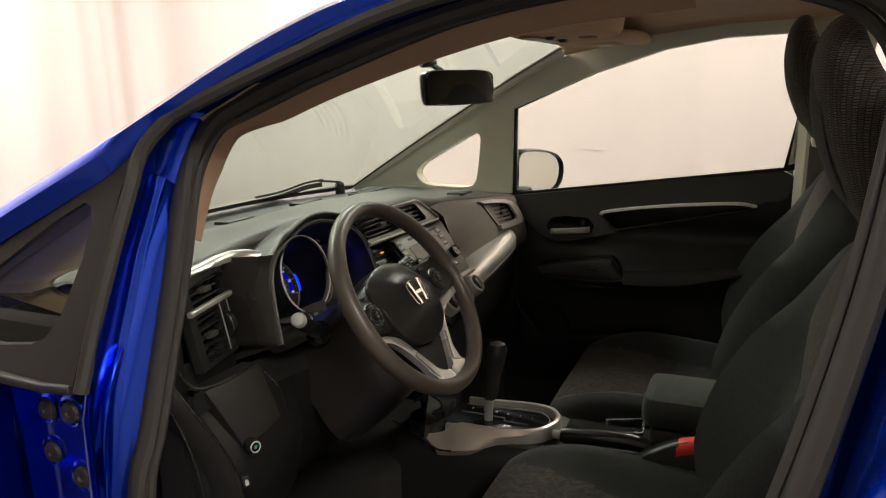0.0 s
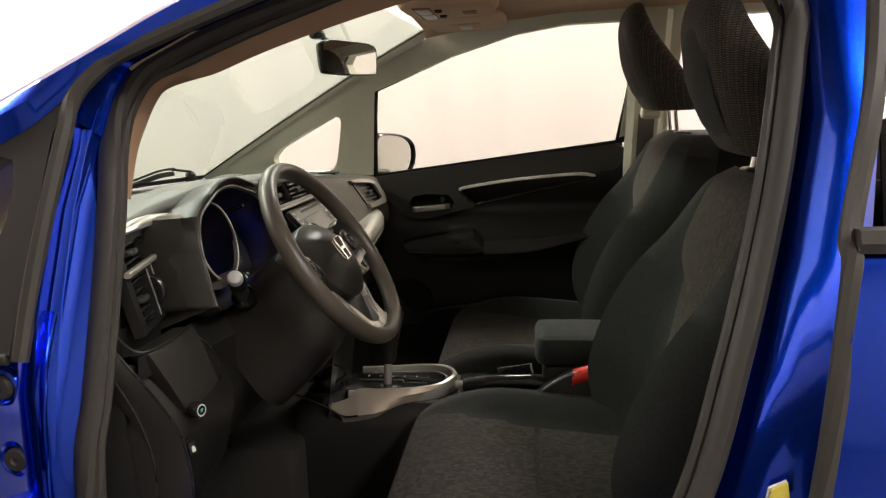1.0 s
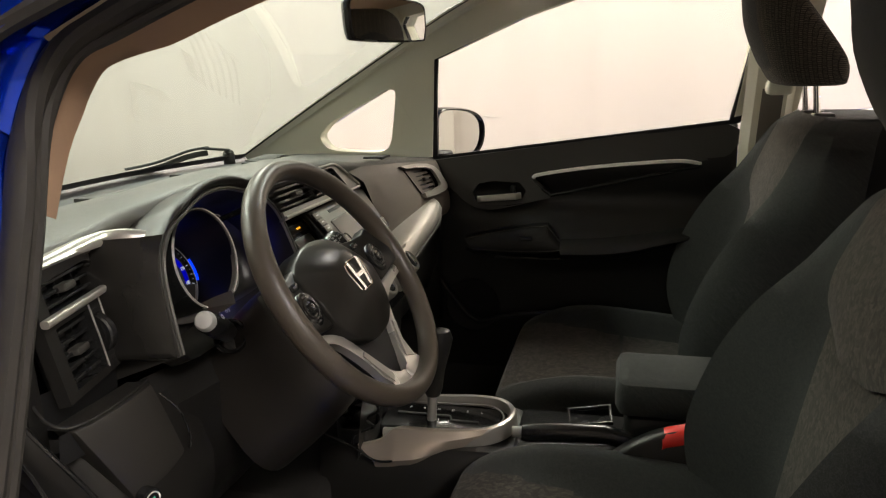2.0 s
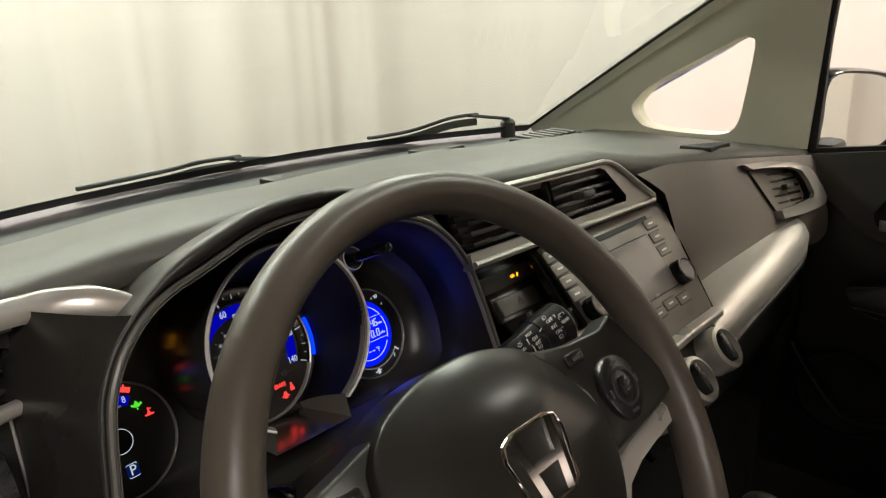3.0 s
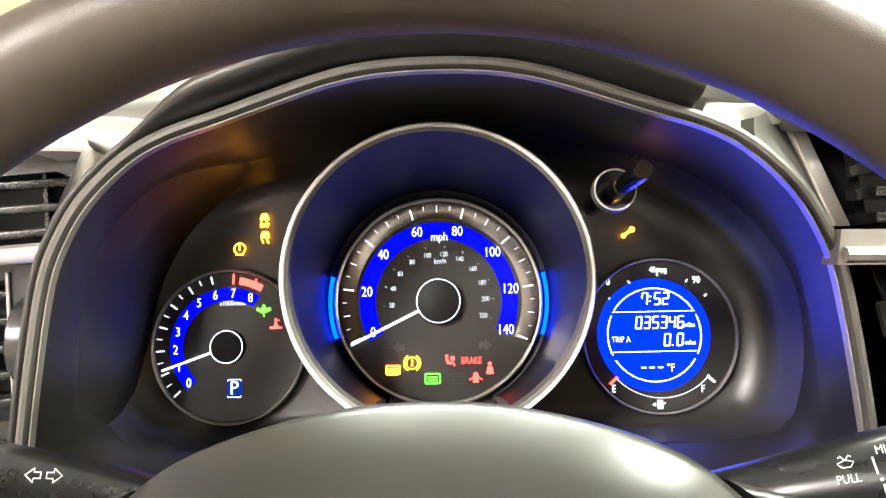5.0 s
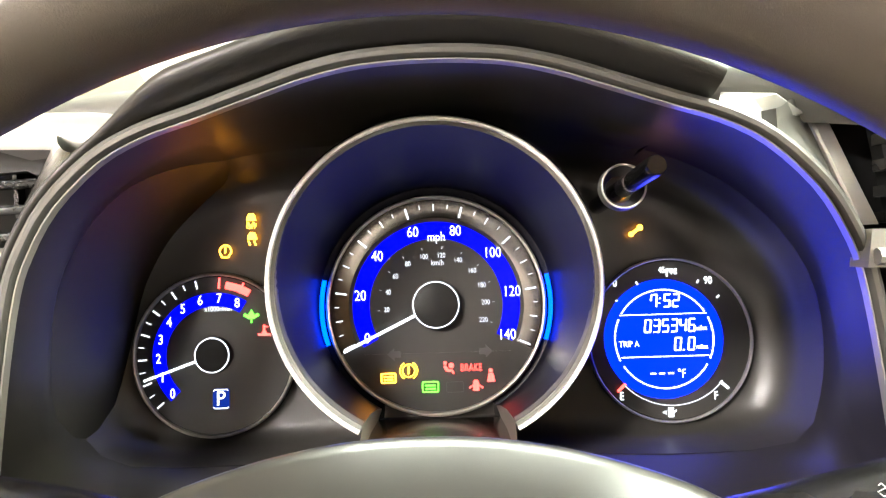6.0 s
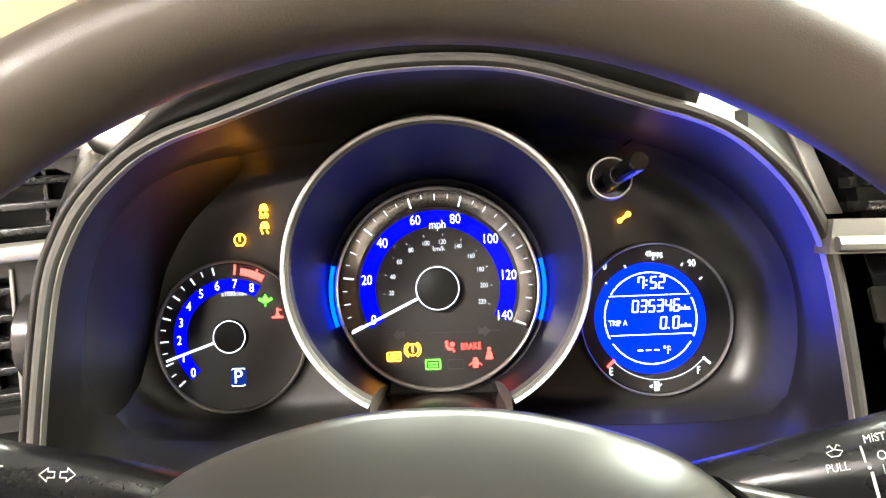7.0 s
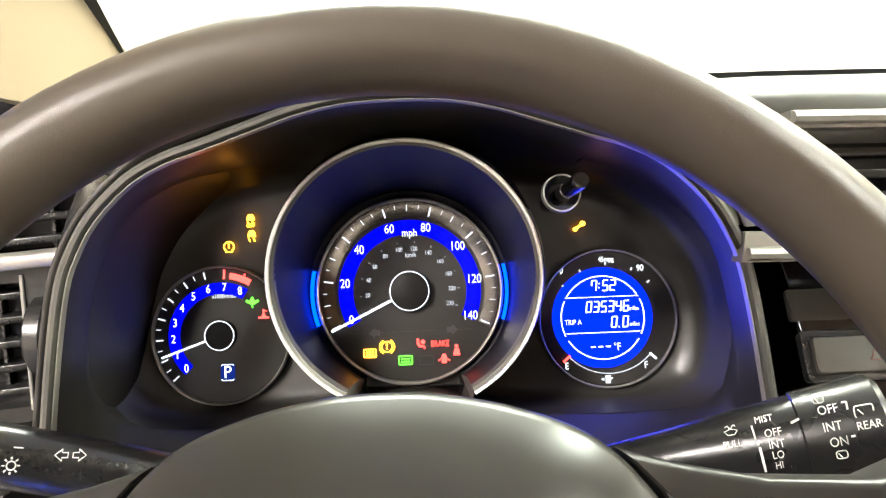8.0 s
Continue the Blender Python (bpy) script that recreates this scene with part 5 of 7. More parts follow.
def radial(loop, k=1.0, n=96):
    """A loop met by even rays from the middle, scaled by k."""
    out = []
    for i in range(n):
        d = Vector((math.cos(2 * math.pi * i / n), math.sin(2 * math.pi * i / n)))
        best = 0.0
        for (ax, ay), (bx, by) in zip(loop, loop[1:] + loop[:1]):
            e = Vector((bx - ax, by - ay))
            den = d.x * e.y - d.y * e.x
            if abs(den) < 1e-9:
                continue
            t = (ax * e.y - ay * e.x) / den
            s = (ax * d.y - ay * d.x) / den
            if t > 0 and -1e-6 <= s <= 1 + 1e-6:
                best = max(best, t)
        out.append((d.x * best * k, d.y * best * k))
    return out


RR = [(p.x, p.y) for p in spline([(a, b, 0) for a, b in RECESS], 5, True)]
part("housing", loft([[G.p(u, v, bw(v)) for u, v in radial(LOOP)], *[[G.p(a + (c - a) * k, b + (d - b) * k, (bw(b) - 0.03) * (1 - k) + 0.032 * k) for (a, b), (c, d) in zip(radial(LOOP, 1.01), radial(RR))] for k in (0.0, 0.25, 0.5, 0.75, 1.0)]], True), M["housing"], ic, "deep black gauge housing", 3.0)
bm = loft([[G.p(u, v, 0.033) for u, v in radial(RR)], [G.p(u, v, 0.020) for u, v in radial(RR, 0.985)], [G.p(u, v, 0.007) for u, v in radial(RR, 0.95)], [G.p(u, v, 0.001) for u, v in radial(RR, 0.89)], [G.p(u, v, -0.001) for u, v in radial(RR, 0.80)], [G.p(u, v, -0.001) for u, v in radial(RR, 0.02)]], True)
part("face_panel", bm, M["face"], ic, "matt black gauge face", 3.0)


def outward(i):
    a, b = Vector(ARCH[max(i - 1, 0)]), Vector(ARCH[min(i + 1, len(ARCH) - 1)])
    t = (b - a).normalized()
    return Vector((-t.y, t.x))


def arch_rows(prof):
    """Rows along the arch from (outward, depth) pairs."""
    out = []
    for d, w in prof:
        out.append([G.p(ARCH[i][0] + outward(i).x * d, ARCH[i][1] + outward(i).y * d, bw(ARCH[i][1]) + w) for i in range(len(ARCH))])
    return out


part("bezel", loft(arch_rows([(0.0010, -0.004), (0.0010, 0.0020), (0.0016, 0.0030), (0.0032, 0.0034), (0.0050, 0.0022), (0.0060, -0.002)])), M["bezel"], ic, "satin grey outer bezel")
part("inner_bezel", loft(arch_rows([(-0.0005, -0.003), (-0.0004, 0.0008), (0.0001, 0.0011), (0.0005, -0.0015)])), M["silver"], ic, "fine silver inner line")
# hood over the cluster; on the inner side it ends at a silver corner
SPAN = [i for i in range(len(ARCH)) if G.p(ARCH[i][0], ARCH[i][1], 0.13).x < -0.262]
hood_rows = []
for d, dw in ((0.0060, -0.003), (0.0070, 0.004), (0.0100, 0.011), (0.0130, 0.0140), (0.0165, 0.0125), (0.0195, 0.004), (0.0205, -0.02), (0.0195, -0.06), (0.016, -0.11), (0.010, -0.16)):
    row = []
    for i in SPAN + [SPAN[-1]]:
        o = outward(i)
        u, v = ARCH[i]
        top = max(0.0, min(1.0, (0.125 - abs(u - 0.003)) / 0.04))
        if u > 0:
            top = 0.35 + 0.65 * top
        top = top * top * (3 - 2 * top)
        k = 0.25 + 0.75 * top
        row.append(G.p(u + o.x * (0.0060 + (d - 0.0060) * k), v + o.y * (0.0060 + (d - 0.0060) * k), bw(v) + (dw * (0.1 + 0.9 * top) if dw > 0 else dw)))
    row[-1] = row[-1].lerp(G.p(u + o.x * 0.006, v + o.y * 0.006, bw(v) - 0.01), 0.97)
    hood_rows.append(row)
part("hood", loft(hood_rows), M["hood"], dash, "soft grained hood over the gauges", 1.2)


cheek_l = []
LEFT = [i for i in range(len(ARCH)) if ARCH[i][0] < -0.118]
for n, i in enumerate(LEFT):
    o = outward(i)
    a = G.p(ARCH[i][0] + o.x * 0.0058, ARCH[i][1] + o.y * 0.0058, bw(ARCH[i][1]) - 0.002)
    v = (a.z - 1.0) / 0.975
    b = lf.p(0.030 + 0.26 * max(0.0, v - 0.015) + 0.10 * min(0.0, v), v, 0.001)
    b.z = a.z
    q = Vector((0, -0.012, 0))
    cheek_l.append([a + Vector((0.004, 0.020, 0)), a + Vector((0.001, 0.004, 0)), a, a.lerp(b, 0.10) + q * 0.75, a.lerp(b, 0.3) + q * 1.1, a.lerp(b, 0.55) + q, a.lerp(b, 0.8) + q * 0.6, a.lerp(b, 0.95) + q * 0.15, b, b + Vector((-0.002, 0.02, 0))])
first = cheek_l[0]
cheek_l.insert(0, [p + Vector((0, 0.012, -0.004)) for p in first])
cheek_l.insert(0, [p + Vector((0, 0.050, -0.006)) for p in first])
part("cheek", loft(cheek_l), M["cheek"], dash, "smooth dark cheek beside the gauges", 0.9)


def facet(points, back):
    """A small solid with one chamfered face and its sides running back."""
    c = sum((Vector(p) for p in points), Vector()) / len(points)
    front = [Vector(p).lerp(c, 0.04) + Vector((0, -0.0008, 0)) for p in points]
    return loft([[Vector(p) + Vector(back) for p in points], points, front, [p.lerp(c, 0.97) for p in front]], True)


CA, CB, CC, CD = Vector((-0.2590, -0.092, 1.0805)), Vector((-0.240, -0.045, 1.0847)), Vector((-0.228, -0.072, 1.0862)), Vector((-0.2410, -0.080, 1.0855))
CE, CF = Vector((-0.2540, -0.092, 1.0800)), Vector((-0.2440, -0.094, 1.0740))
part("corner_facet", facet([CA, CE, CD, CC, CB], (0.004, 0.012, -0.006)), M["silver"], dash, "bright silver corner facet")
part("corner_facet", facet([CE, CF, (-0.2330, -0.078, 1.0765), (-0.2070, -0.055, 1.0755), CC, CD], (0.004, 0.012, -0.006)), M["greysat"], dash, "bright silver corner facet")
SIDE = [i for i in range(len(ARCH)) if G.p(ARCH[i][0], ARCH[i][1], 0.13).x > -0.248 and G.p(ARCH[i][0], ARCH[i][1], bw(ARCH[i][1])).z > 1.036]
cheek, limb = [], []
for n, i in enumerate(SIDE):
    s = n / (len(SIDE) - 1)
    o = outward(i)
    a = G.p(ARCH[i][0] + o.x * 0.0062, ARCH[i][1] + o.y * 0.0062, bw(ARCH[i][1]) - 0.001)
    b = Vector((-0.205, -0.050, 1.0745)).lerp(Vector((-0.199, -0.090, 1.036)), s)
    cheek.append([a + Vector((-0.002, 0.008, -0.002)), a, a.lerp(b, 0.15) + Vector((0.001, 0.001, 0)), a.lerp(b, 0.5) + Vector((0.002, 0.006, 0)), a.lerp(b, 0.85) + Vector((0.001, 0.003, 0)), b])
    limb.append([b + Vector((0, 0.004, 0)), b + Vector((0.0005, -0.002, 0)), b + Vector((0.0015, -0.003, 0)), b + Vector((0.0075, -0.003, 0)), b + Vector((0.0085, -0.001, 0)), b + Vector((0.0095, 0.02, 0))])
cheek.insert(0, [p + Vector((0.001, 0.005, 0.007)) for p in cheek[0]])
part("cheek", loft(cheek), M["vent_grey"], dash, "satin grey cheek beside the vent", 0.9)
part("vent_back", slab(cv.moved(-0.155, 0.012, 0), rrect(0.05, 0.050, 0.005), -0.072, -0.066), M["black"], dash)
part("vent_limb", loft(limb), M["silver"], dash, "slim silver vent limb")

# speedometer
sp = part("speedometer", turned(G, [(0.0, 0.0025), (0.0575, 0.0025), (0.0590, 0.0010)], n=64), M["face"], ic, "round speedometer dial with blue ring")
part("dial_rim", turned(G, [(0.0578, 0.002), (0.0580, 0.0062), (0.0590, 0.0068), (0.0600, 0.0055), (0.0602, 0.001)], n=72), M["silver"], sp, "thin silver dial rim")
RC = tilted(G.p(0.0012, 0.0076, 0.0808), 12.8).moved(0, 0, -0.0610)
CONE = [(0.0600, 0.0015, 0.0), (0.0638, 0.0030, 0.04), (0.0660, 0.0140, 0.28), (0.0682, 0.0330, 0.6), (0.0698, 0.0500, 0.86), (0.0706, 0.0600, 1.0)]


def cone_point(r, w, k, a):
    """The conical surround: it leaves the tilted dial and ends square at the ring."""
    lean = (1 - k) * G.p(r * math.cos(a), r * math.sin(a), w)
    return lean + k * RC.p(r * math.cos(a), r * math.sin(a), w)


part("cone", loft([[cone_point(r, w, k, radians(-61 + 302 * i / 84)) for i in range(85)] for r, w, k in CONE]), M["navy"], sp, "dark navy conical surround")
part("chrome_ring", turned(RC, [(0.0722, 0.0600), (0.0723, 0.0618), (0.0726, 0.0627), (0.0737, 0.0632), (0.0744, 0.0622), (0.0747, 0.0550)], -61, 241, 96), M["ring"], sp, "bright chrome ring")
part("ring_lip", turned(RC, [(0.0703, 0.0540), (0.0705, 0.0594), (0.0707, 0.0600), (0.0710, 0.0602), (0.0712, 0.0605), (0.0722, 0.0616)], -61, 241, 96), M["lip"], sp, "matt grey inner lip of the ring")
part("ring_back", turned(RC, [(0.0747, 0.0600), (0.0752, 0.0598), (0.0754, 0.0580), (0.0757, 0.0575), (0.0758, 0.0500)], -56, 236, 96), M["satin"], sp, "black outer edge of the ring")
part("ring_back", turned(RC, [(0.0753, 0.0560), (0.0775, 0.0450), (0.0805, 0.0100), (0.0805, -0.0060)], -61, 241, 96), M["satin"], sp)
part("blue_band", band(G, 0.0365, 0.0458, -27, 209, 0.0026, 60), M["g_blue"], sp, "glowing blue band")


def spd(mph):
    """Angle of a speed on the dial."""
    return radians(204.5 - mph * (229.0 / 140))


for k in range(8):
    a = spd(20 * k)
    r = 0.0418 if k < 5 else 0.0420
    part("numeral", letters(G, str(20 * k), 0.0060, r * math.cos(a), r * math.sin(a), 0.0034), M["g_white"], sp)
for k in range(29):
    a = spd(5 * k)
    r0, wd = (0.0492, 0.0011) if k % 4 == 0 else ((0.0515, 0.0007) if k % 2 == 0 else (0.0530, 0.0005))
    part("tick", bar(G, r0 * math.cos(a), r0 * math.sin(a), 0.0566 * math.cos(a), 0.0566 * math.sin(a), wd, 0.0046), M["g_tick"], sp)
for k in range(11):
    a = spd(20 * (k + 1) / 1.609)
    part("small_numeral", letters(G, str(20 * (k + 1)), 0.0029, 0.0272 * math.cos(a), 0.0272 * math.sin(a), 0.0028), M["g_tick"], sp)
    part("small_tick", bar(G, 0.0310 * math.cos(a), 0.0310 * math.sin(a), 0.0322 * math.cos(a), 0.0322 * math.sin(a), 0.0004, 0.0026), M["g_tick"], sp)
part("unit_mark", letters(G, "mph", 0.0052, 0.0012, 0.0372, 0.0034), M["g_white"], sp)
part("unit_mark", letters(G, "km/h", 0.0032, 0.0014, 0.0230, 0.0028), M["g_tick"], sp)
part("hub_cap", turned(G, [(0.0135, 0.0026), (0.0130, 0.0075), (0.0118, 0.0082), (0.0, 0.0082)], n=40), M["hub"], sp, "black needle hub")
part("hub_ring", turned(G, [(0.0121, 0.0081), (0.0122, 0.0085), (0.0126, 0.0085), (0.0127, 0.0080)], n=48), M["g_white"], sp, "thin lit hub ring")
a = radians(205.5)
part("needle", bar(G, 0.0120 * math.cos(a), 0.0120 * math.sin(a), 0.0560 * math.cos(a), 0.0560 * math.sin(a), 0.0016, 0.0058), M["g_white"], sp, "white lit needle")
for a0, a1 in ((166, 199), (-19, 14)):
    part("light_bar", turned(G, [(0.0612, 0.0045), (0.0616, 0.0072), (0.0626, 0.0082), (0.0631, 0.0075)], a0, a1, 20), M["g_cyan"], sp, "curved blue light bar")
RAMP = [(0.0300, -0.0602, 0.0015), (0.0330, -0.0612, 0.0032), (0.0352, -0.0650, 0.0200), (0.0358, -0.0680, 0.0380), (0.0364, -0.0708, 0.0540), (0.0370, -0.0735, 0.0660)]
for s, a in ((-1, 241), (1, -61)):
    edge = [[cone_point(*c, radians(a)), G.p(s * hw, v, w)] for c, (hw, v, w) in zip(CONE, RAMP)]
    part("ledge_end", loft(edge[:2]), M["hub"], sp)
    part("ramp_side", loft(edge[1:]), M["lip"], sp, "dull grey facet")
part("ramp_step", loft([[G.p(t * hw, v, w) for t in (-1, -0.6, -0.2, 0.2, 0.6, 1)] for hw, v, w in RAMP[:2]]), M["face"], sp, "matt black step")
part("lower_ramp", loft([[G.p(t * hw, v, w) for t in (-1, -0.6, -0.2, 0.2, 0.6, 1)] for hw, v, w in RAMP[1:]]), M["band"], sp, "satin chrome lower ramp", 1.0)
part("scale_ring", turned(G, [(0.0478, 0.0020), (0.0480, 0.0030), (0.0573, 0.0058), (0.0578, 0.0058)], -26, 206, 80), M["scale"], sp, "dark chrome scale ring")
part("display_window", slab(G, [(-0.040, -0.026), (0.040, -0.026), (0.034, -0.040), (0.022, -0.050), (-0.022, -0.050), (-0.034, -0.040)], 0.0024, 0.0030), M["face"], sp)

# warning lamps on the speedometer
def lamp_icon(name, kind, fr, u, v, s, mat, parent, label):
    """A small lit sign, drawn as plain strokes."""
    w = 0.0036
    bms = []
    if kind == "ring":
        bms = [turned(fr.moved(u, v, w), [(s * 0.42, 0), (s * 0.46, 0.0004), (s * 0.52, 0)], n=20), bar(fr, u, v - s * 0.25, u, v + s * 0.3, s * 0.14, w),
               band(fr.moved(u, v, 0), s * 0.62, s * 0.70, 120, 240, w, 10), band(fr.moved(u, v, 0), s * 0.62, s * 0.70, -60, 60, w, 10)]
    elif kind == "box":
        o, i = rrect(s * 1.5, s, s * 0.15), rrect(s * 1.2, s * 0.72, s * 0.1)
        bms = [holed([(u + a, v + b) for a, b in o], [[(u + a, v + b) for a, b in i]], lambda a, b, t: fr.p(a, b, w + t), 0.0005),
               bar(fr, u - s * 0.45, v + s * 0.12, u + s * 0.45, v + s * 0.12, s * 0.16, w), bar(fr, u - s * 0.45, v - s * 0.16, u + s * 0.45, v - s * 0.16, s * 0.16, w)]
    elif kind == "seat":
        bms = [turned(fr.moved(u - s * 0.3, v + s * 0.42, w), [(0, 0.0004), (s * 0.16, 0)], n=12), bar(fr, u - s * 0.35, v + s * 0.2, u - s * 0.1, v - s * 0.25, s * 0.26, w),
               bar(fr, u - s * 0.1, v - s * 0.25, u + s * 0.3, v - s * 0.2, s * 0.2, w), bar(fr, u + s * 0.3, v - s * 0.2, u + s * 0.4, v - s * 0.5, s * 0.16, w), turned(fr.moved(u + s * 0.22, v + s * 0.2, w), [(0, 0.0004), (s * 0.24, 0)], n=12)]
    elif kind == "belt":
        bms = [turned(fr.moved(u, v + s * 0.42, w), [(0, 0.0004), (s * 0.18, 0)], n=12), slab(fr, [(u - s * 0.35, v - s * 0.5), (u + s * 0.35, v - s * 0.5), (u + s * 0.2, v + s * 0.2), (u - s * 0.2, v + s * 0.2)], w, w + 0.0005)]
    elif kind == "door":
        bms = [slab(fr, [(u - s * 0.28, v - s * 0.5), (u + s * 0.28, v - s * 0.5), (u + s * 0.3, v + s * 0.1), (u + s * 0.18, v + s * 0.5), (u - s * 0.18, v + s * 0.5), (u - s * 0.3, v + s * 0.1)], w, w + 0.0005),
               bar(fr, u - s * 0.3, v, u - s * 0.65, v - s * 0.25, s * 0.12, w), bar(fr, u + s * 0.3, v, u + s * 0.65, v - s * 0.25, s * 0.12, w)]
    elif kind == "car":
        bms = [slab(fr, [(u - s * 0.4, v - s * 0.1), (u + s * 0.4, v - s * 0.1), (u + s * 0.35, v + s * 0.22), (u + s * 0.2, v + s * 0.5), (u - s * 0.2, v + s * 0.5), (u - s * 0.35, v + s * 0.22)], w, w + 0.0005),
               bar(fr, u - s * 0.3, v - s * 0.2, u - s * 0.15, v - s * 0.55, s * 0.12, w), bar(fr, u + s * 0.15, v - s * 0.2, u + s * 0.3, v - s * 0.55, s * 0.12, w)]
    elif kind == "wrench":
        bms = [bar(fr, u - s * 0.35, v - s * 0.25, u + s * 0.2, v + s * 0.15, s * 0.26, w), turned(fr.moved(u + s * 0.35, v + s * 0.25, w), [(0, 0.0004), (s * 0.28, 0)], n=10), turned(fr.moved(u - s * 0.45, v - s * 0.32, w), [(0, 0.0004), (s * 0.24, 0)], n=10)]
    elif kind == "tyre":
        bms = [turned(fr.moved(u, v, w), [(s * 0.40, 0), (s * 0.46, 0.0004), (s * 0.54, 0)], -60, 240, 20), bar(fr, u - s * 0.35, v - s * 0.5, u + s * 0.35, v - s * 0.5, s * 0.1, w), bar(fr, u, v - s * 0.15, u, v + s * 0.3, s * 0.12, w)]
    elif kind == "leaf":
        bms = [slab(fr, [(u, v - s * 0.1), (u - s * 0.28, v + s * 0.15), (u, v + s * 0.6), (u + s * 0.28, v + s * 0.15)], w, w + 0.0005), bar(fr, u - s * 0.08, v - s * 0.15, u - s * 0.65, v + s * 0.15, s * 0.28, w),
               bar(fr, u + s * 0.08, v - s * 0.15, u + s * 0.65, v + s * 0.15, s * 0.28, w), bar(fr, u, v - s * 0.1, u, v - s * 0.6, s * 0.12, w)]
    elif kind == "thermo":
        bms = [bar(fr, u, v - s * 0.2, u, v + s * 0.6, s * 0.2, w), bar(fr, u + s * 0.1, v + s * 0.4, u + s * 0.4, v + s * 0.4, s * 0.12, w), bar(fr, u - s * 0.6, v - s * 0.35, u + s * 0.6, v - s * 0.35, s * 0.22, w), turned(fr.moved(u, v - s * 0.2, w), [(0, 0.0004), (s * 0.26, 0)], n=10)]
    elif kind == "pump":
        bms = [slab(fr, [(u - s * 0.3, v - s * 0.5), (u + s * 0.3, v - s * 0.5), (u + s * 0.3, v + s * 0.5), (u - s * 0.3, v + s * 0.5)], w, w + 0.0005), bar(fr, u + s * 0.3, v, u + s * 0.6, v + s * 0.2, s * 0.12, w), slab(fr, [(u - s * 0.9, v), (u - s * 0.5, v + s * 0.2), (u - s * 0.5, v - s * 0.2)], w, w + 0.0005)]
    elif kind == "arrow":
        bms = [slab(fr, [(u - s * 0.5, v - s * 0.25), (u, v - s * 0.25), (u, v - s * 0.5), (u + s * 0.55, v), (u, v + s * 0.5), (u, v + s * 0.25), (u - s * 0.5, v + s * 0.25)], w, w + 0.0004)]
    return part(name, merged(*bms), mat, parent, label)


lamp_icon("warning_lamp", "box", G, -0.0269, -0.0389, 0.0056, M["g_amber"], sp, "amber lit warning lamp")
lamp_icon("warning_lamp", "ring", G, -0.0159, -0.0352, 0.0072, M["g_amber"], sp, "amber lit brake system lamp")
lamp_icon("warning_lamp", "seat", G, 0.0059, -0.0343, 0.0062, M["g_red"], sp, "red lit airbag lamp")
part("warning_lamp", letters(G, "BRAKE", 0.0040, 0.0181, -0.0346, 0.0036, 0.72), M["g_red"], sp, "red lit brake lamp")
lamp_icon("warning_lamp", "belt", G, 0.0286, -0.0391, 0.0064, M["g_red"], sp, "red lit seat belt lamp")
lamp_icon("warning_lamp", "box", G, -0.0043, -0.0442, 0.0062, M["g_green"], sp, "green lit indicator lamp")
lamp_icon("warning_lamp", "door", G, 0.0204, -0.0440, 0.0058, M["g_red"], sp, "red lit door ajar lamp")
part("blank_lamp", holed([(0.009 + a, -0.0446 + b) for a, b in rrect(0.0095, 0.0058, 0.001)], [[(0.009 + a, -0.0446 + b) for a, b in rrect(0.0089, 0.0052, 0.0008)]], lambda a, b, t: G.p(a, b, 0.0036 + t), 0.0003), M["dim"], sp)
lamp_icon("turn_mark", "arrow", G, 0.0262, -0.0258, 0.0070, M["dim"], sp, "unlit turn arrow")
lamp_icon("turn_mark", "arrow", G.moved(0, 0, 0, math.pi), 0.0235, 0.0262, 0.0070, M["dim"], sp, "unlit turn arrow")

# rev counter
TC = G.moved(-0.1216, -0.0235, 0.0035)
ta = part("rev_counter", turned(TC, [(0.0, 0.0), (0.0425, 0.0), (0.0438, -0.001)], n=48), M["face"], ic, "round rev counter dial with blue ring")
part("dial_rim", turned(TC, [(0.0430, -0.001), (0.0432, 0.0022), (0.0438, 0.0026), (0.0446, 0.0020), (0.0448, -0.002)], n=64), M["silver"], ta, "thin silver dial rim")


def rev(k):
    return radians(222 - 19.6 * k)


part("blue_band", band(TC, 0.0265, 0.0338, 58, 226, 0.0002, 50), M["g_blue"], ta, "glowing blue band")
for k in range(9):
    a = rev(k)
    part("numeral", letters(TC, str(k), 0.0055, 0.0305 * math.cos(a), 0.0305 * math.sin(a), 0.0010), M["g_white"], ta)
for k in range(13):
    a = rev(k / 2)
    r0 = 0.0372 if k % 2 == 0 else 0.0388
    part("tick", bar(TC, r0 * math.cos(a), r0 * math.sin(a), 0.0418 * math.cos(a), 0.0418 * math.sin(a), 0.0009 if k % 2 == 0 else 0.0005, 0.0003), M["g_tick"], ta)
part("red_zone", merged(band(TC, 0.0362, 0.0402, 59.5, 80.5, 0.0003, 12), bar(TC, 0.036 * math.cos(rev(6.95)), 0.036 * math.sin(rev(6.95)), 0.042 * math.cos(rev(6.95)), 0.042 * math.sin(rev(6.95)), 0.0010, 0.0004), bar(TC, 0.036 * math.cos(rev(7.9)), 0.036 * math.sin(rev(7.9)), 0.042 * math.cos(rev(7.9)), 0.042 * math.sin(rev(7.9)), 0.0010, 0.0004)), M["g_red"], ta, "red lit rev limit")
part("unit_mark", letters(TC, "x1000r/min", 0.0030, 0.0022, 0.0248, 0.0004), M["g_tick"], ta)
part("hub_cap", turned(TC, [(0.0100, 0.0), (0.0096, 0.0042), (0.0088, 0.0048), (0.0, 0.0048)], n=32), M["hub"], ta, "black needle hub")
part("hub_ring", turned(TC, [(0.0089, 0.0048), (0.0090, 0.0052), (0.0094, 0.0052), (0.0095, 0.0046)], n=40), M["g_white"], ta, "thin lit hub ring")
a = radians(199)
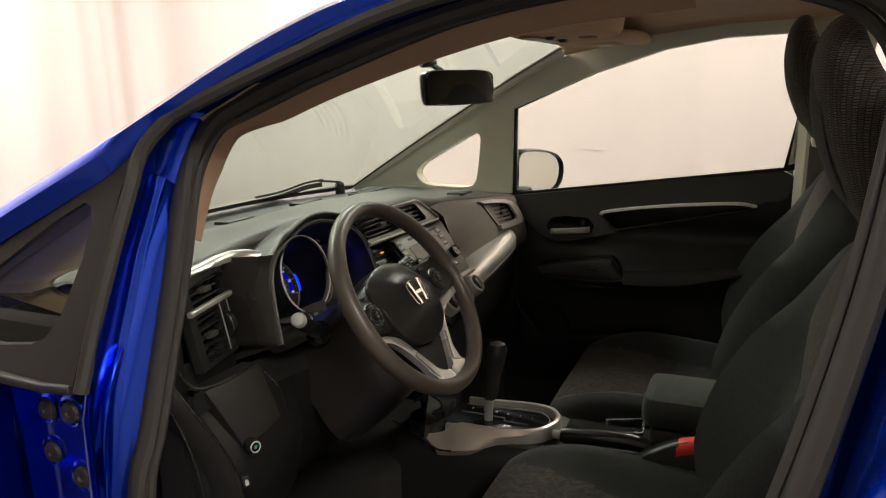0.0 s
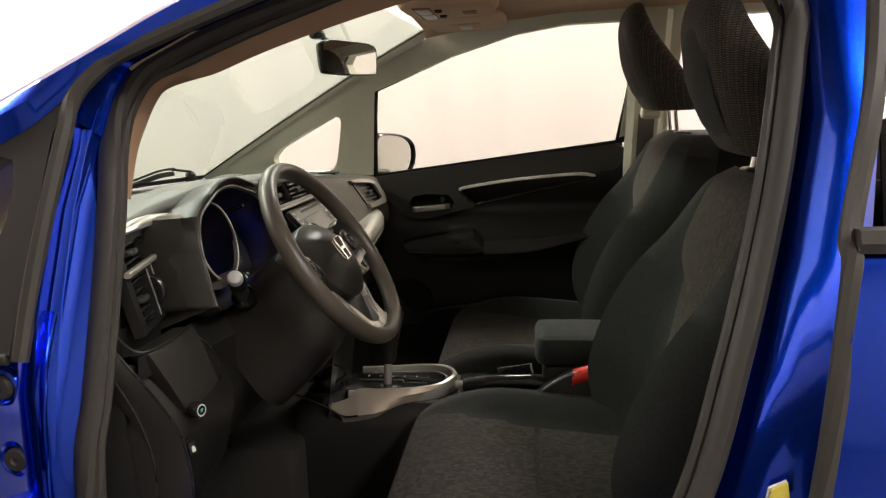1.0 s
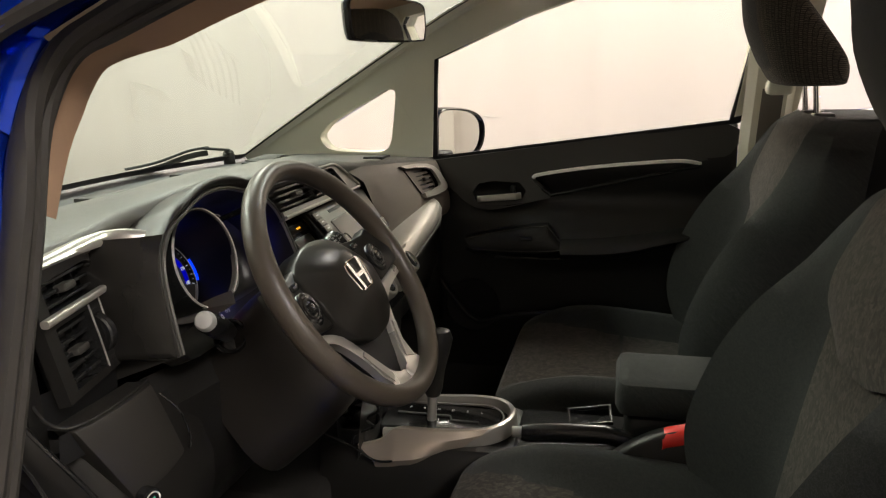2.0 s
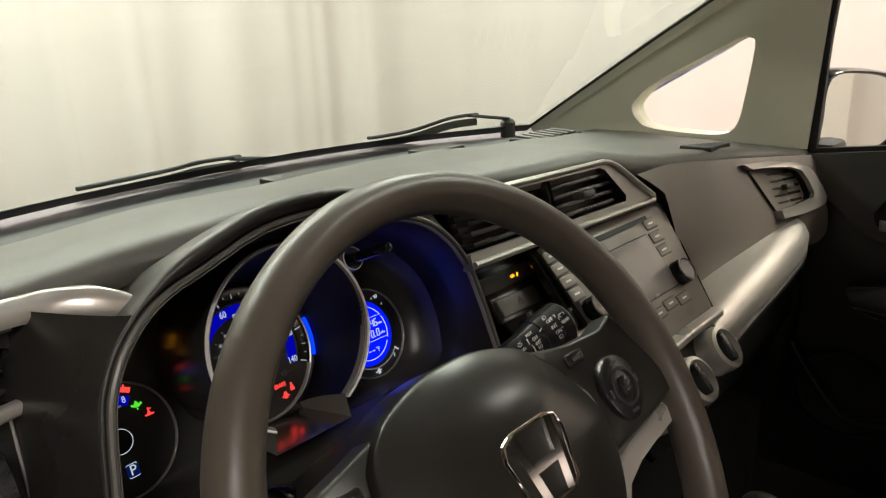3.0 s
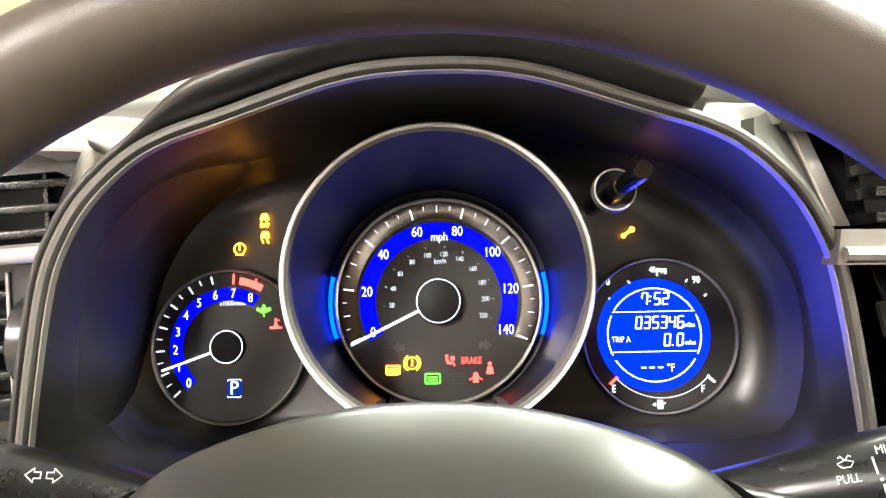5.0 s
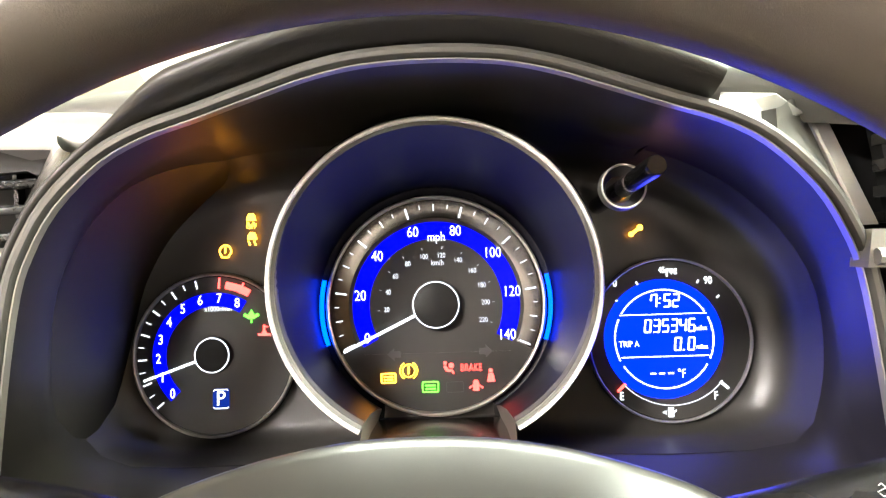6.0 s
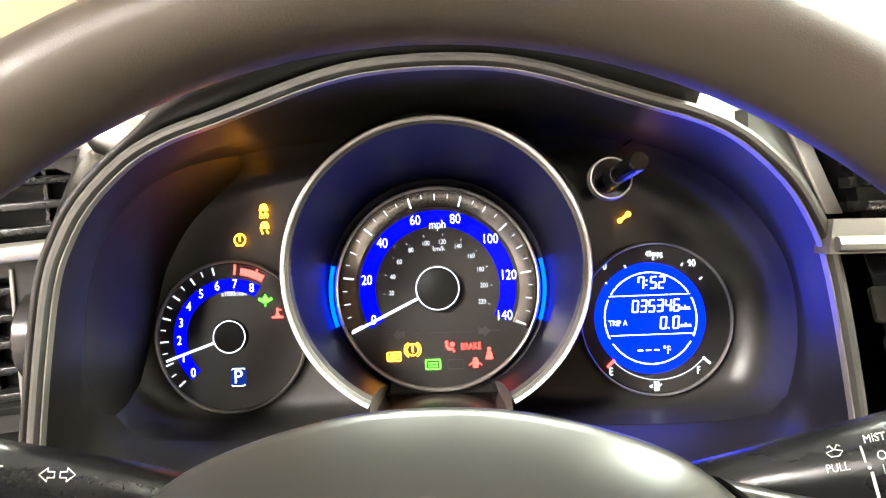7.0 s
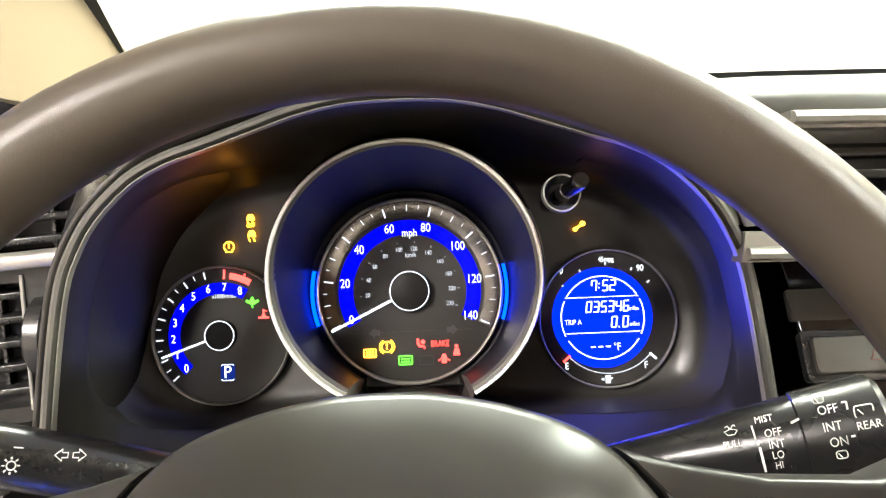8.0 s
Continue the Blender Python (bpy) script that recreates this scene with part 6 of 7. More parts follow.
part("needle", bar(TC, 0.0095 * math.cos(a), 0.0095 * math.sin(a), 0.0395 * math.cos(a), 0.0395 * math.sin(a), 0.0013, 0.0030), M["g_white"], ta, "white lit needle")
part("gear_plate", slab(TC.moved(0.0036, -0.0238, 0), rrect(0.0090, 0.0110, 0.001), 0.0002, 0.0008), M["g_dim"], ta, "small blue gear display")
for vv, lean in ((0.0050, -0.0008), (-0.0050, 0.0008)):
    part("gear_bracket", tube([TC.p(0.0036 + a, -0.0238 + vv + b, 0.0010) for a, b in ((-0.0040, lean), (-0.0034, 0), (0.0034, 0), (0.0040, lean))], 0.0003, 6, False, (0, -0.9, 0.4)), M["g_white"], ta)
part("gear_letter", letters(TC, "P", 0.0080, 0.0036, -0.0238, 0.0012, 0.95), M["g_white"], ta)
lamp_icon("eco_lamp", "leaf", TC.moved(0, 0, -0.003), 0.0205, 0.0204, 0.0062, M["g_green"], ta, "green lit leaf lamp")
lamp_icon("temperature_lamp", "thermo", TC.moved(0, 0, -0.003), 0.0275, 0.0122, 0.0056, M["g_red"], ta, "red lit coolant lamp")
# amber lamps between the dials
lamp_icon("warning_lamp", "car", G, -0.1008, 0.0501, 0.0068, M["g_amber"], ic, "amber lit stability lamp")
part("warning_lamp", letters(G, "OFF", 0.0030, -0.1008, 0.0462, 0.0036), M["g_amber"], ic)
lamp_icon("warning_lamp", "car", G, -0.1004, 0.0396, 0.0068, M["g_amber"], ic, "amber lit stability lamp")
lamp_icon("warning_lamp", "tyre", G, -0.1153, 0.0330, 0.0068, M["g_amber"], ic, "amber lit tyre pressure lamp")
lamp_icon("warning_lamp", "wrench", G, 0.1109, 0.0373, 0.0062, M["g_amber"], ic, "amber lit service lamp")

# fuel gauge and display
FC = G.moved(0.1262, -0.0227, 0.0035)
fu = part("fuel_gauge", turned(FC, [(0.0, 0.0), (0.0425, 0.0), (0.0438, -0.001)], n=48), M["face"], ic, "round fuel gauge with lit blue display")
part("dial_rim", turned(FC, [(0.0432, -0.001), (0.0434, 0.0020), (0.0438, 0.0024), (0.0444, 0.0018), (0.0446, -0.002)], n=64), M["silver"], fu, "thin silver dial rim")
DC = FC.moved(-0.0035, 0.0007, 0.0)
part("display", turned(DC, [(0.0322, 0.0001), (0.0318, 0.0010), (0.0, 0.0010)], n=48), M["g_lcd"], fu, "glowing blue display")
for a0, a1, r in ((32, 148, 0.0265), (212, 328, 0.0265), (155, 205, 0.0265), (-25, 25, 0.0265)):
    part("display_arc", band(DC, r - 0.0004, r + 0.0004, a0, a1, 0.0012, 16), M["g_white"], fu)
for vv in (0.0132, -0.0095):
    part("display_line", bar(DC, -0.0235, vv, 0.0235, vv, 0.0006, 0.0012), M["g_white"], fu)
SEGMENTS = {"0": "abcdef", "1": "bc", "2": "abged", "3": "abgcd", "4": "fgbc", "5": "afgcd", "6": "afgedc", "7": "fabc", "8": "abcdefg", "9": "abcdfg", "-": "g"}


def digits(text, h, u, v):
    """Slanted seven-segment figures on the display, centred at (u, v)."""
    wd, gap, th = 0.46 * h, 0.26 * h, 0.13 * h
    ends = {"a": (0, 1, 1, 1), "b": (1, 1, 1, 0.5), "c": (1, 0.5, 1, 0), "d": (0, 0, 1, 0), "e": (0, 0.5, 0, 0), "f": (0, 1, 0, 0.5), "g": (0, 0.5, 1, 0.5)}
    widths = [wd if q in SEGMENTS else 0.12 * h for q in text]
    x = u - (sum(widths) + gap * (len(text) - 1)) / 2
    bms = []
    for q, w_ in zip(text, widths):
        if q in SEGMENTS:
            for e in SEGMENTS[q]:
                x0, y0, x1, y1 = ends[e]
                p = [(x + a * wd + 0.12 * h * b, v - h / 2 + b * h) for a, b in ((x0, y0), (x1, y1))]
                bms.append(bar(DC, *p[0], *p[1], th, 0.0012))
        else:
            for b in (0.3, 0.7) if q == ":" else (0.02,):
                bms.append(bar(DC, x + 0.12 * h * b, v - h / 2 + b * h - th / 2, x + 0.12 * h * b, v - h / 2 + b * h + th / 2, th, 0.0012))
        x += w_ + gap
    return merged(*bms)


part("clock_digits", digits("7:52", 0.0066, 0.0010, 0.0205), M["g_white"], fu)
part("odometer_digits", digits("035346", 0.0066, 0.0030, 0.0070), M["g_white"], fu)
part("odometer_unit", letters(DC, "miles", 0.0028, 0.0202, 0.0052, 0.0013), M["g_white"], fu)
part("trip_mark", letters(DC, "TRIP A", 0.0034, -0.0190, -0.0025, 0.0013), M["g_white"], fu)
part("trip_digits", digits("0.0", 0.0066, 0.0105, -0.0030), M["g_white"], fu)
part("trip_unit", letters(DC, "miles", 0.0028, 0.0202, -0.0048, 0.0013), M["g_white"], fu)
part("outside_digits", digits("---", 0.0066, -0.0025, -0.0185), M["g_white"], fu)
part("outside_unit", letters(DC, "\u00b0F", 0.0048, 0.0085, -0.0190, 0.0013, 0.8), M["g_white"], fu)
part("economy_mark", letters(FC, "45mpg", 0.0034, 0.0006, 0.0378, 0.0004), M["g_white"], fu)
part("economy_mark", letters(FC, "0", 0.0042, -0.0284, 0.0314, 0.0004), M["g_white"], fu)
part("economy_mark", letters(FC, "90", 0.0042, 0.0222, 0.0314, 0.0004), M["g_white"], fu)
for aa in (142, 118, 90, 62, 40):
    a = radians(aa)
    part("economy_tick", bar(FC, 0.0342 * math.cos(a), 0.0342 * math.sin(a), 0.0362 * math.cos(a), 0.0362 * math.sin(a), 0.0010, 0.0003), M["g_tick"], fu)
part("fuel_arc", band(FC, 0.0348, 0.0353, 222, 320, 0.0003, 24), M["g_tick"], fu)
part("fuel_mark", letters(FC, "E", 0.0045, -0.0276, -0.0296, 0.0004), M["g_white"], fu)
part("fuel_mark", letters(FC, "F", 0.0045, 0.0229, -0.0306, 0.0004), M["g_white"], fu)
part("fuel_tick", bar(FC, 0.0345 * math.cos(radians(318)), 0.0345 * math.sin(radians(318)), 0.040 * math.cos(radians(318)), 0.040 * math.sin(radians(318)), 0.0014, 0.0003), M["g_white"], fu)
part("fuel_needle", bar(FC, 0.034 * math.cos(radians(222)), 0.034 * math.sin(radians(222)), 0.040 * math.cos(radians(222)), 0.040 * math.sin(radians(222)), 0.0014, 0.0006), M["g_red"], fu, "red empty mark")
lamp_icon("pump_mark", "pump", FC.moved(0, 0, -0.003), -0.0018, -0.0386, 0.0050, M["g_white"], fu, "white fuel pump mark")
# trip stalk
part("trip_knob", merged(turned(G.moved(0.091, 0.052, 0), [(0.0045, 0.0), (0.0045, 0.114), (0.0038, 0.116), (0.0, 0.1162)], n=20)), M["piano"], ic, "black trip reset stalk")
part("trip_collar", turned(G.moved(0.0900, 0.052, 0), [(0.0065, 0.056), (0.0082, 0.062), (0.0100, 0.066), (0.0110, 0.060)], n=28), M["bezel"], ic, "clear moulded collar")
part("collar_edge", turned(G.moved(0.0900, 0.052, 0), [(0.0096, 0.0660), (0.0099, 0.0668), (0.0104, 0.0668), (0.0107, 0.0660)], n=36), M["ring"], ic, "thin bright collar edge")

# ---------------------------------------------------------------- steering column and wheel
WC = (-0.3684, -0.2916, 0.9859)
W = tilted(WC, 33.1)
col = thing("steering_column", (-0.3666, -0.15, 0.88), "black plastic steering column shroud", "steering column")
rows = []
for w, hw, v0, v1 in ((-0.042, 0.055, -0.090, 0.045), (-0.055, 0.072, -0.115, 0.055), (-0.09, 0.084, -0.145, 0.058), (-0.15, 0.090, -0.165, 0.050), (-0.24, 0.095, -0.18, 0.03)):
    rows.append([W.p(u, v, w) for u, v in [(hw * math.copysign(abs(math.cos(t)) ** 0.55, math.cos(t)), (v0 + v1) / 2 + (v1 - v0) / 2 * math.copysign(abs(math.sin(t)) ** 0.6, math.sin(t))) for t in [2 * math.pi * k / 28 for k in range(28)]]])
part("shroud", loft(smoothed(rows, 3), True, False, True), M["shroud"], col)
boot = Frame((-0.4462, -0.1470, 0.9205), (0.49, 0.0, 0.87), (-0.28, 0.94, 0.16))
part("collar", turned(boot, [(0.0, -0.012), (0.0225, -0.010), (0.0235, 0.0), (0.0235, 0.010), (0.0215, 0.013), (0.0185, 0.012), (0.0170, 0.002), (0.0, 0.002)], n=32), M["piano"], col, "glossy round stalk boot")


def stalk(pts, radii, name, label, parent):
    P = [Vector(p) for p in pts]
    rows = []
    d = (P[-1] - P[0]).normalized()
    s = d.cross(Vector((0, -0.6, 0.8))).normalized()
    t = s.cross(d)
    for p, (ra, rb) in zip(P, radii):
        rows.append([p + s * a + t * b for a, b in circle2(ra, 20, rb)])
    return part(name, loft(rows, True, False, True), M["satin"], parent, label)


ls = thing("indicator_stalk", (-0.46, -0.17, 0.97), "black indicator stalk with white arrow marks", "stalk")
LA, LB = Vector((-0.418, -0.132, 0.911)), Vector((-0.546, -0.176, 0.982))
ld = LB - LA
stalk([LA, LA + ld * 0.30, LA + ld * 0.62, LA + ld * 0.64, LA + ld * 0.94, LB], [(0.011, 0.013), (0.012, 0.014), (0.0135, 0.0155), (0.0136, 0.0150), (0.0128, 0.0140), (0.010, 0.011)], "lever", "", ls)
LF = Frame((-0.5015, -0.1795, 0.9795), (1, 0.10, -0.12), (0.05, 0.55, 0.83))
for s in (-1, 1):
    f2 = LF.moved(0.0032 * s, 0, 0, 0 if s > 0 else math.pi)
    part("arrow_mark", sweep([f2.p(a * 0.56, b * 0.66, 0) for a, b in ((-0.004, -0.0015), (0, -0.0015), (0, -0.0035), (0.005, 0), (0, 0.0035), (0, 0.0015), (-0.004, 0.0015))], circle2(0.00026, 6), True, (0, -0.8, 0.5)), M["print"], ls, "white arrow mark")
part("line_mark", bar(LF, -0.0215, 0.0030, -0.0180, 0.0028, 0.0005, 0.0003), M["print"], ls)
LG = Frame((-0.5225, -0.1850, 0.9795), (1, 0.10, -0.12), (0.05, 0.55, 0.83))
part("lamp_mark", merged(turned(LG, [(0.0014, 0.0), (0.0017, 0.0005), (0.0020, 0.0)], n=16), *[bar(LG, 0.0024 * math.cos(k * 0.785), 0.0024 * math.sin(k * 0.785), 0.0034 * math.cos(k * 0.785), 0.0034 * math.sin(k * 0.785), 0.0005) for k in range(8)]), M["print"], ls, "white lamp mark")
part("end_cap", turned(Frame(LB, ld.cross(Vector((0, -0.6, 0.8))), ld.cross(ld.cross(Vector((0, -0.6, 0.8))))), [(0.0120, -0.012), (0.0126, -0.003), (0.0122, 0.003), (0.0098, 0.0070), (0.0055, 0.0088), (0.0, 0.0092)], n=28), M["cap"], ls, "pale grey end cap")

rs = thing("wiper_stalk", (-0.27, -0.17, 0.98), "black wiper stalk with white lettering", "stalk")
RA, RB = Vector((-0.306, -0.169, 0.948)), Vector((-0.171, -0.199, 0.993))
rdv = RB - RA
stalk([RA, RA + rdv * 0.35, RA + rdv * 0.70, RA + rdv * 0.704, RA + rdv * 0.890, RA + rdv * 0.905], [(0.009, 0.012), (0.013, 0.016), (0.0180, 0.0198), (0.0188, 0.0212), (0.0205, 0.0230), (0.0190, 0.0215)], "lever", "", rs)
RF = Frame(RA + rdv * 0.62, rdv, (-0.10, 0.48, 0.86))


def on_lever(v):
    """How far the lever's skin stands proud at a height v."""
    return 0.0207 * math.sqrt(max(0.1, 1 - (v / 0.0218) ** 2))


for txt, uu, vv, h in (("MIST", -0.0008, 0.0127, 0.0027), ("OFF", 0.0014, 0.0076, 0.0030), ("INT", 0.0018, 0.0035, 0.0030), ("LO", 0.0016, -0.0003, 0.0028), ("HI", 0.0013, -0.0040, 0.0026), ("PULL", -0.0133, 0.0060, 0.0027),
                       ("OFF", 0.0212, 0.0122, 0.0034), ("INT", 0.0212, 0.0064, 0.0034), ("ON", 0.0222, 0.0010, 0.0034), ("REAR", 0.0330, 0.0050, 0.0030)):
    f3 = Frame(RF.p(uu, vv, on_lever(vv) + 0.0004 + (0.0016 if uu > 0.012 else 0.0)), RF.u, RF.v - RF.n * vv / 0.030)
    part("lettering", letters(f3, txt, h, 0, 0, 0, 0.85), M["print"], rs)
marks = [(-0.0054, 0.0112, -0.0049, 0.0060, 0.0006, 0), (-0.0042, 0.0034, -0.0038, -0.0055, 0.0009, 0), (0.0082, 0.0098, 0.0112, 0.0108, 0.0008, 0), (0.0278, 0.0138, 0.0276, 0.0023, 0.0006, 0.0018), (0.0262, 0.0138, 0.0278, 0.0138, 0.0006, 0.0018), (0.0262, 0.0023, 0.0276, 0.0023, 0.0006, 0.0018)]
part("scale_mark", merged(*[bar(RF, a, b, c, d, w_, on_lever(max(abs(b), abs(d))) + 0.0006 + o) for a, b, c, d, w_, o in marks]), M["print"], rs)
part("scale_mark", turned(RF.moved(-0.0045, 0.0047, on_lever(0.0047) + 0.0004), [(0.0006, 0.0), (0.0, 0.0003)], n=10), M["print"], rs)
for uu, vv, wd, hh in ((0.0325, 0.0098, 0.0062, 0.0042), (0.0192, 0.0160, 0.0036, 0.0026), (0.0222, -0.0034, 0.0036, 0.0026)):
    ring = [RF.p(uu + a, vv + b, on_lever(vv) + 0.0021) for a, b in rrect(wd, hh, 0.0008, 2)]
    part("window_mark", merged(sweep(ring, circle2(0.00022, 6), True, RF.n), tube([RF.p(uu, vv - hh * 0.4, on_lever(vv) + 0.0021), RF.p(uu - wd * 0.3, vv + hh * 0.2, on_lever(vv) + 0.0021)], 0.00022, 6)), M["print"], rs, "white rear wiper mark")
WF = Frame(RF.p(-0.0130, 0.0110, on_lever(0.011) + 0.0006), RF.u, RF.v)
part("washer_mark", merged(sweep([WF.p(a, b, 0) for a, b in ((-0.0024, -0.0004), (-0.0012, -0.0018), (0.0012, -0.0018), (0.0024, -0.0004), (0.0, 0.0004))], circle2(0.0002, 6), True, RF.n), *[tube([WF.p(0.0003 * k, 0.0006, 0), WF.p(0.0011 * k, 0.0017, 0), WF.p(0.0019 * k, 0.0012, 0)], 0.0002, 6) for k in (-1, 1)]), M["print"], rs, "white washer mark")

sw = thing("steering_wheel", WC, "black grained steering wheel with silver lower spokes", "steering wheel")
prof = [(0.1765 + 0.0138 * math.cos(t), 0.0163 * math.sin(t)) for t in [2 * math.pi * k / 20 for k in range(21)]]
part("rim", turned(W, prof, n=120), M["wheel"], sw, "grained black rim", 3.0)
PADL = [(0, 0.0725), (0.018, 0.0715), (0.038, 0.0675), (0.058, 0.0605), (0.071, 0.0515), (0.0805, 0.040), (0.0875, 0.025), (0.0925, 0.004), (0.0925, -0.016), (0.087, -0.040), (0.071, -0.065), (0.036, -0.084), (0.0, -0.089)]


def smooth2(pts, n=5):
    return [(p.x, p.y) for p in spline([(a, b, 0) for a, b in pts], n, True)]


PADS = smooth2(PADL + [(-a, b) for a, b in PADL[-2:0:-1]])


def pad_point(a, b, k, w):
    """The airbag cover: a dome that falls away most towards its top."""
    edge = -0.005 - 0.017 * max(0.0, min(1.0, (b + 0.005) / 0.05))
    return W.p(a * k, b * k - 0.004 * (1 - k), edge + w if w < 0 else edge + (0.0152 - edge) * (1 - k ** 2.4))


part("airbag_cover", loft([[pad_point(a, b, k, w) for a, b in PADS] for k, w in ((0.985, -0.040), (0.99, -0.020), (1.0, -0.002), (0.992, 1), (0.97, 1), (0.93, 1), (0.86, 1), (0.76, 1), (0.62, 1), (0.45, 1), (0.25, 1), (0.05, 1))], True, False, True), M["pad"], sw, "domed airbag cover", 1.2)


def plate(outline, depth, thick, bevel):
    """A plate on the wheel with an eased rim; its depth follows a function of (a, b)."""
    cx, cy = sum(a for a, b in outline) / len(outline), sum(b for a, b in outline) / len(outline)
    rows = []
    for k, dw in ((1.0, -thick), (1.0, -bevel), (1 - 0.4 * bevel / 0.03, -0.3 * bevel), (1 - bevel / 0.03, 0.0)):
        rows.append([W.p(cx + (a - cx) * k, cy + (b - cy) * k, depth(a, b) + dw) for a, b in outline])
    bm = loft(rows, True, False, False)
    top = [v for v in bm.verts][-len(outline):]
    bmesh.ops.triangle_fill(bm, use_beauty=True, edges=[e for e in bm.edges if e.verts[0] in top and e.verts[1] in top])
    return bm


def spoke_depth(a, b):
    """The silver spokes leave the rim level, run recessed and meet it again below."""
    side = max(0.0, min(1.0, (abs(a) - 0.10) / 0.06))
    low = max(0.0, min(1.0, (-b - 0.135) / 0.03))
    return -0.015 + 0.012 * max(side, low)


SPOKE = [(0.168, -0.026), (0.140, -0.032), (0.114, -0.037), (0.094, -0.044), (0.079, -0.054), (0.066, -0.070), (0.046, -0.104), (0.029, -0.132), (0.018, -0.145), (0.008, -0.151), (0.0, -0.152), (0.0, -0.170), (0.030, -0.169), (0.052, -0.164), (0.050, -0.150), (0.052, -0.136), (0.058, -0.118), (0.070, -0.096), (0.086, -0.072), (0.100, -0.057), (0.118, -0.048), (0.140, -0.042), (0.166, -0.037)]
for s in (-1, 1):
    out = [(0.072, 0.0530), (0.090, 0.0480), (0.115, 0.0430), (0.145, 0.0420), (0.160, 0.048), (0.170, 0.035), (0.173, 0.0), (0.166, -0.022), (0.140, -0.028), (0.114, -0.033), (0.0905, -0.036), (0.0955, -0.014), (0.0955, 0.006), (0.0905, 0.026), (0.0830, 0.0410)]
    part("side_spoke", plate([(s * a, b) for a, b in out], lambda a, b: -0.009 - 0.016 * max(0.0, min(1.0, b / 0.045)) + 0.014 * max(0.0, min(1.0, (abs(a) - 0.105) / 0.06)), 0.020, 0.003), M["pad"], sw, "dark side spoke")
    pod = part("button_pod", slab(W.moved(s * 0.124, 0.000, -0.006), circle2(0.0215, 28, 0.0245), -0.004, 0.0035, 0.0025), M["satin"], sw, "satin black oval button pod")
    part("button_ring", turned(W.moved(s * 0.124, 0.000, -0.0025), [(0.0120, 0.0), (0.0124, 0.0014), (0.0142, 0.0014), (0.0146, 0.0)], n=32), M["hard"], pod)
    part("button", slab(W.moved(s * 0.124, 0.000, -0.0025), rrect(0.013, 0.015, 0.005), 0.0, 0.0030, 0.0015), M["satin"], pod)
    for du, dv, wd, hh in ((0, 0.0180, 0.0090, 0.0022), (0, -0.0180, 0.0090, 0.0022), (-0.0165, 0, 0.0022, 0.0060), (0.0165, 0, 0.0022, 0.0060), (0.0, 0.0025, 0.0050, 0.0012), (0.0, -0.0025, 0.0050, 0.0012)):
        part("button_mark", slab(W.moved(s * 0.124 + du, dv, -0.0028), rrect(wd, hh, 0.0005, 2), 0.0, 0.0036 if abs(du) + abs(dv) < 0.01 else 0.0008), M["vent_grey"], pod, "grey printed mark")
    part("pod_key", slab(W.moved(s * 0.106, 0.0330, -0.0190), rrect(0.021, 0.010, 0.003), 0.0, 0.0035, 0.0015), M["satin"], sw, "small black key with pale mark")
    part("key_mark", slab(W.moved(s * 0.106, 0.0330, -0.0190), rrect(0.009, 0.0028, 0.0006, 2), 0.0034, 0.0039), M["vent_grey"], sw, "grey printed mark")
    part("lower_spoke", plate([(s * a, b) for a, b in SPOKE], spoke_depth, 0.012, 0.0022), M["spoke"], sw, "satin silver lower spoke")
    ins = [(0.060, -0.089), (0.068, -0.093), (0.054, -0.120), (0.046, -0.148), (0.030, -0.140)]
    part("spoke_inset", plate([(s * a, b) for a, b in ins], lambda a, b: spoke_depth(a, b) + 0.0028, 0.004, 0.0012), M["silver"], sw, "bright spoke facet")
part("spoke_back", slab(W.moved(0, -0.100, -0.024), [(-0.085, 0.055), (0.085, 0.055), (0.050, -0.030), (0.020, -0.058), (-0.020, -0.058), (-0.050, -0.030)], -0.012, 0.0, 0.003), M["black"], sw, "matt black spoke backing")
BG = W.moved(0, -0.002, 0.0150)
bo = [(0.024, 0.020), (0.027, 0.012), (0.021, -0.018), (0.016, -0.022), (-0.016, -0.022), (-0.021, -0.018), (-0.027, 0.012), (-0.024, 0.020), (-0.016, 0.023), (0.016, 0.023)]
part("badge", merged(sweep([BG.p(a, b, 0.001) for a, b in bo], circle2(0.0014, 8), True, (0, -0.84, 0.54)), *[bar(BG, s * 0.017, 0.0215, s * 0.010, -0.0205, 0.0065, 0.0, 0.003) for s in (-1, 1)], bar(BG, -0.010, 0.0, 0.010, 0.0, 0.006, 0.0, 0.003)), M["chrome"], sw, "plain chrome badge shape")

# ---------------------------------------------------------------- centre console
con = thing("centre_console", (0, -0.45, 0.45), "black centre console with silver gear selector plate", "centre console")
part("tunnel", loft([[(-0.125, y, 0.30), (-0.12, y, z - 0.05), (-0.105, y, z - 0.008), (-0.095, y, z), (0.095, y, z), (0.105, y, z - 0.008), (0.12, y, z - 0.05), (0.125, y, 0.30)] for y, z in ((-0.10, 0.56), (-0.22, 0.555), (-0.30, 0.565), (-0.44, 0.57), (-0.52, 0.545), (-0.70, 0.55), (-1.10, 0.56))], False, False, True), M["hard"], con)
ring_o = spline([(-0.068, -0.22, 0.588), (-0.068, -0.30, 0.592), (-0.066, -0.38, 0.598), (-0.048, -0.432, 0.602), (0.0, -0.455, 0.604), (0.048, -0.432, 0.602), (0.066, -0.38, 0.598), (0.068, -0.30, 0.592), (0.068, -0.22, 0.588)], 6)
part("selector_plate", sweep(ring_o, [(0.016, -0.030), (0.0150, -0.006), (0.0115, 0.000), (0.006, 0.0015), (0.002, 0.000), (0.000, -0.008), (0.000, -0.02)]), M["silver"], con, "satin silver selector surround")
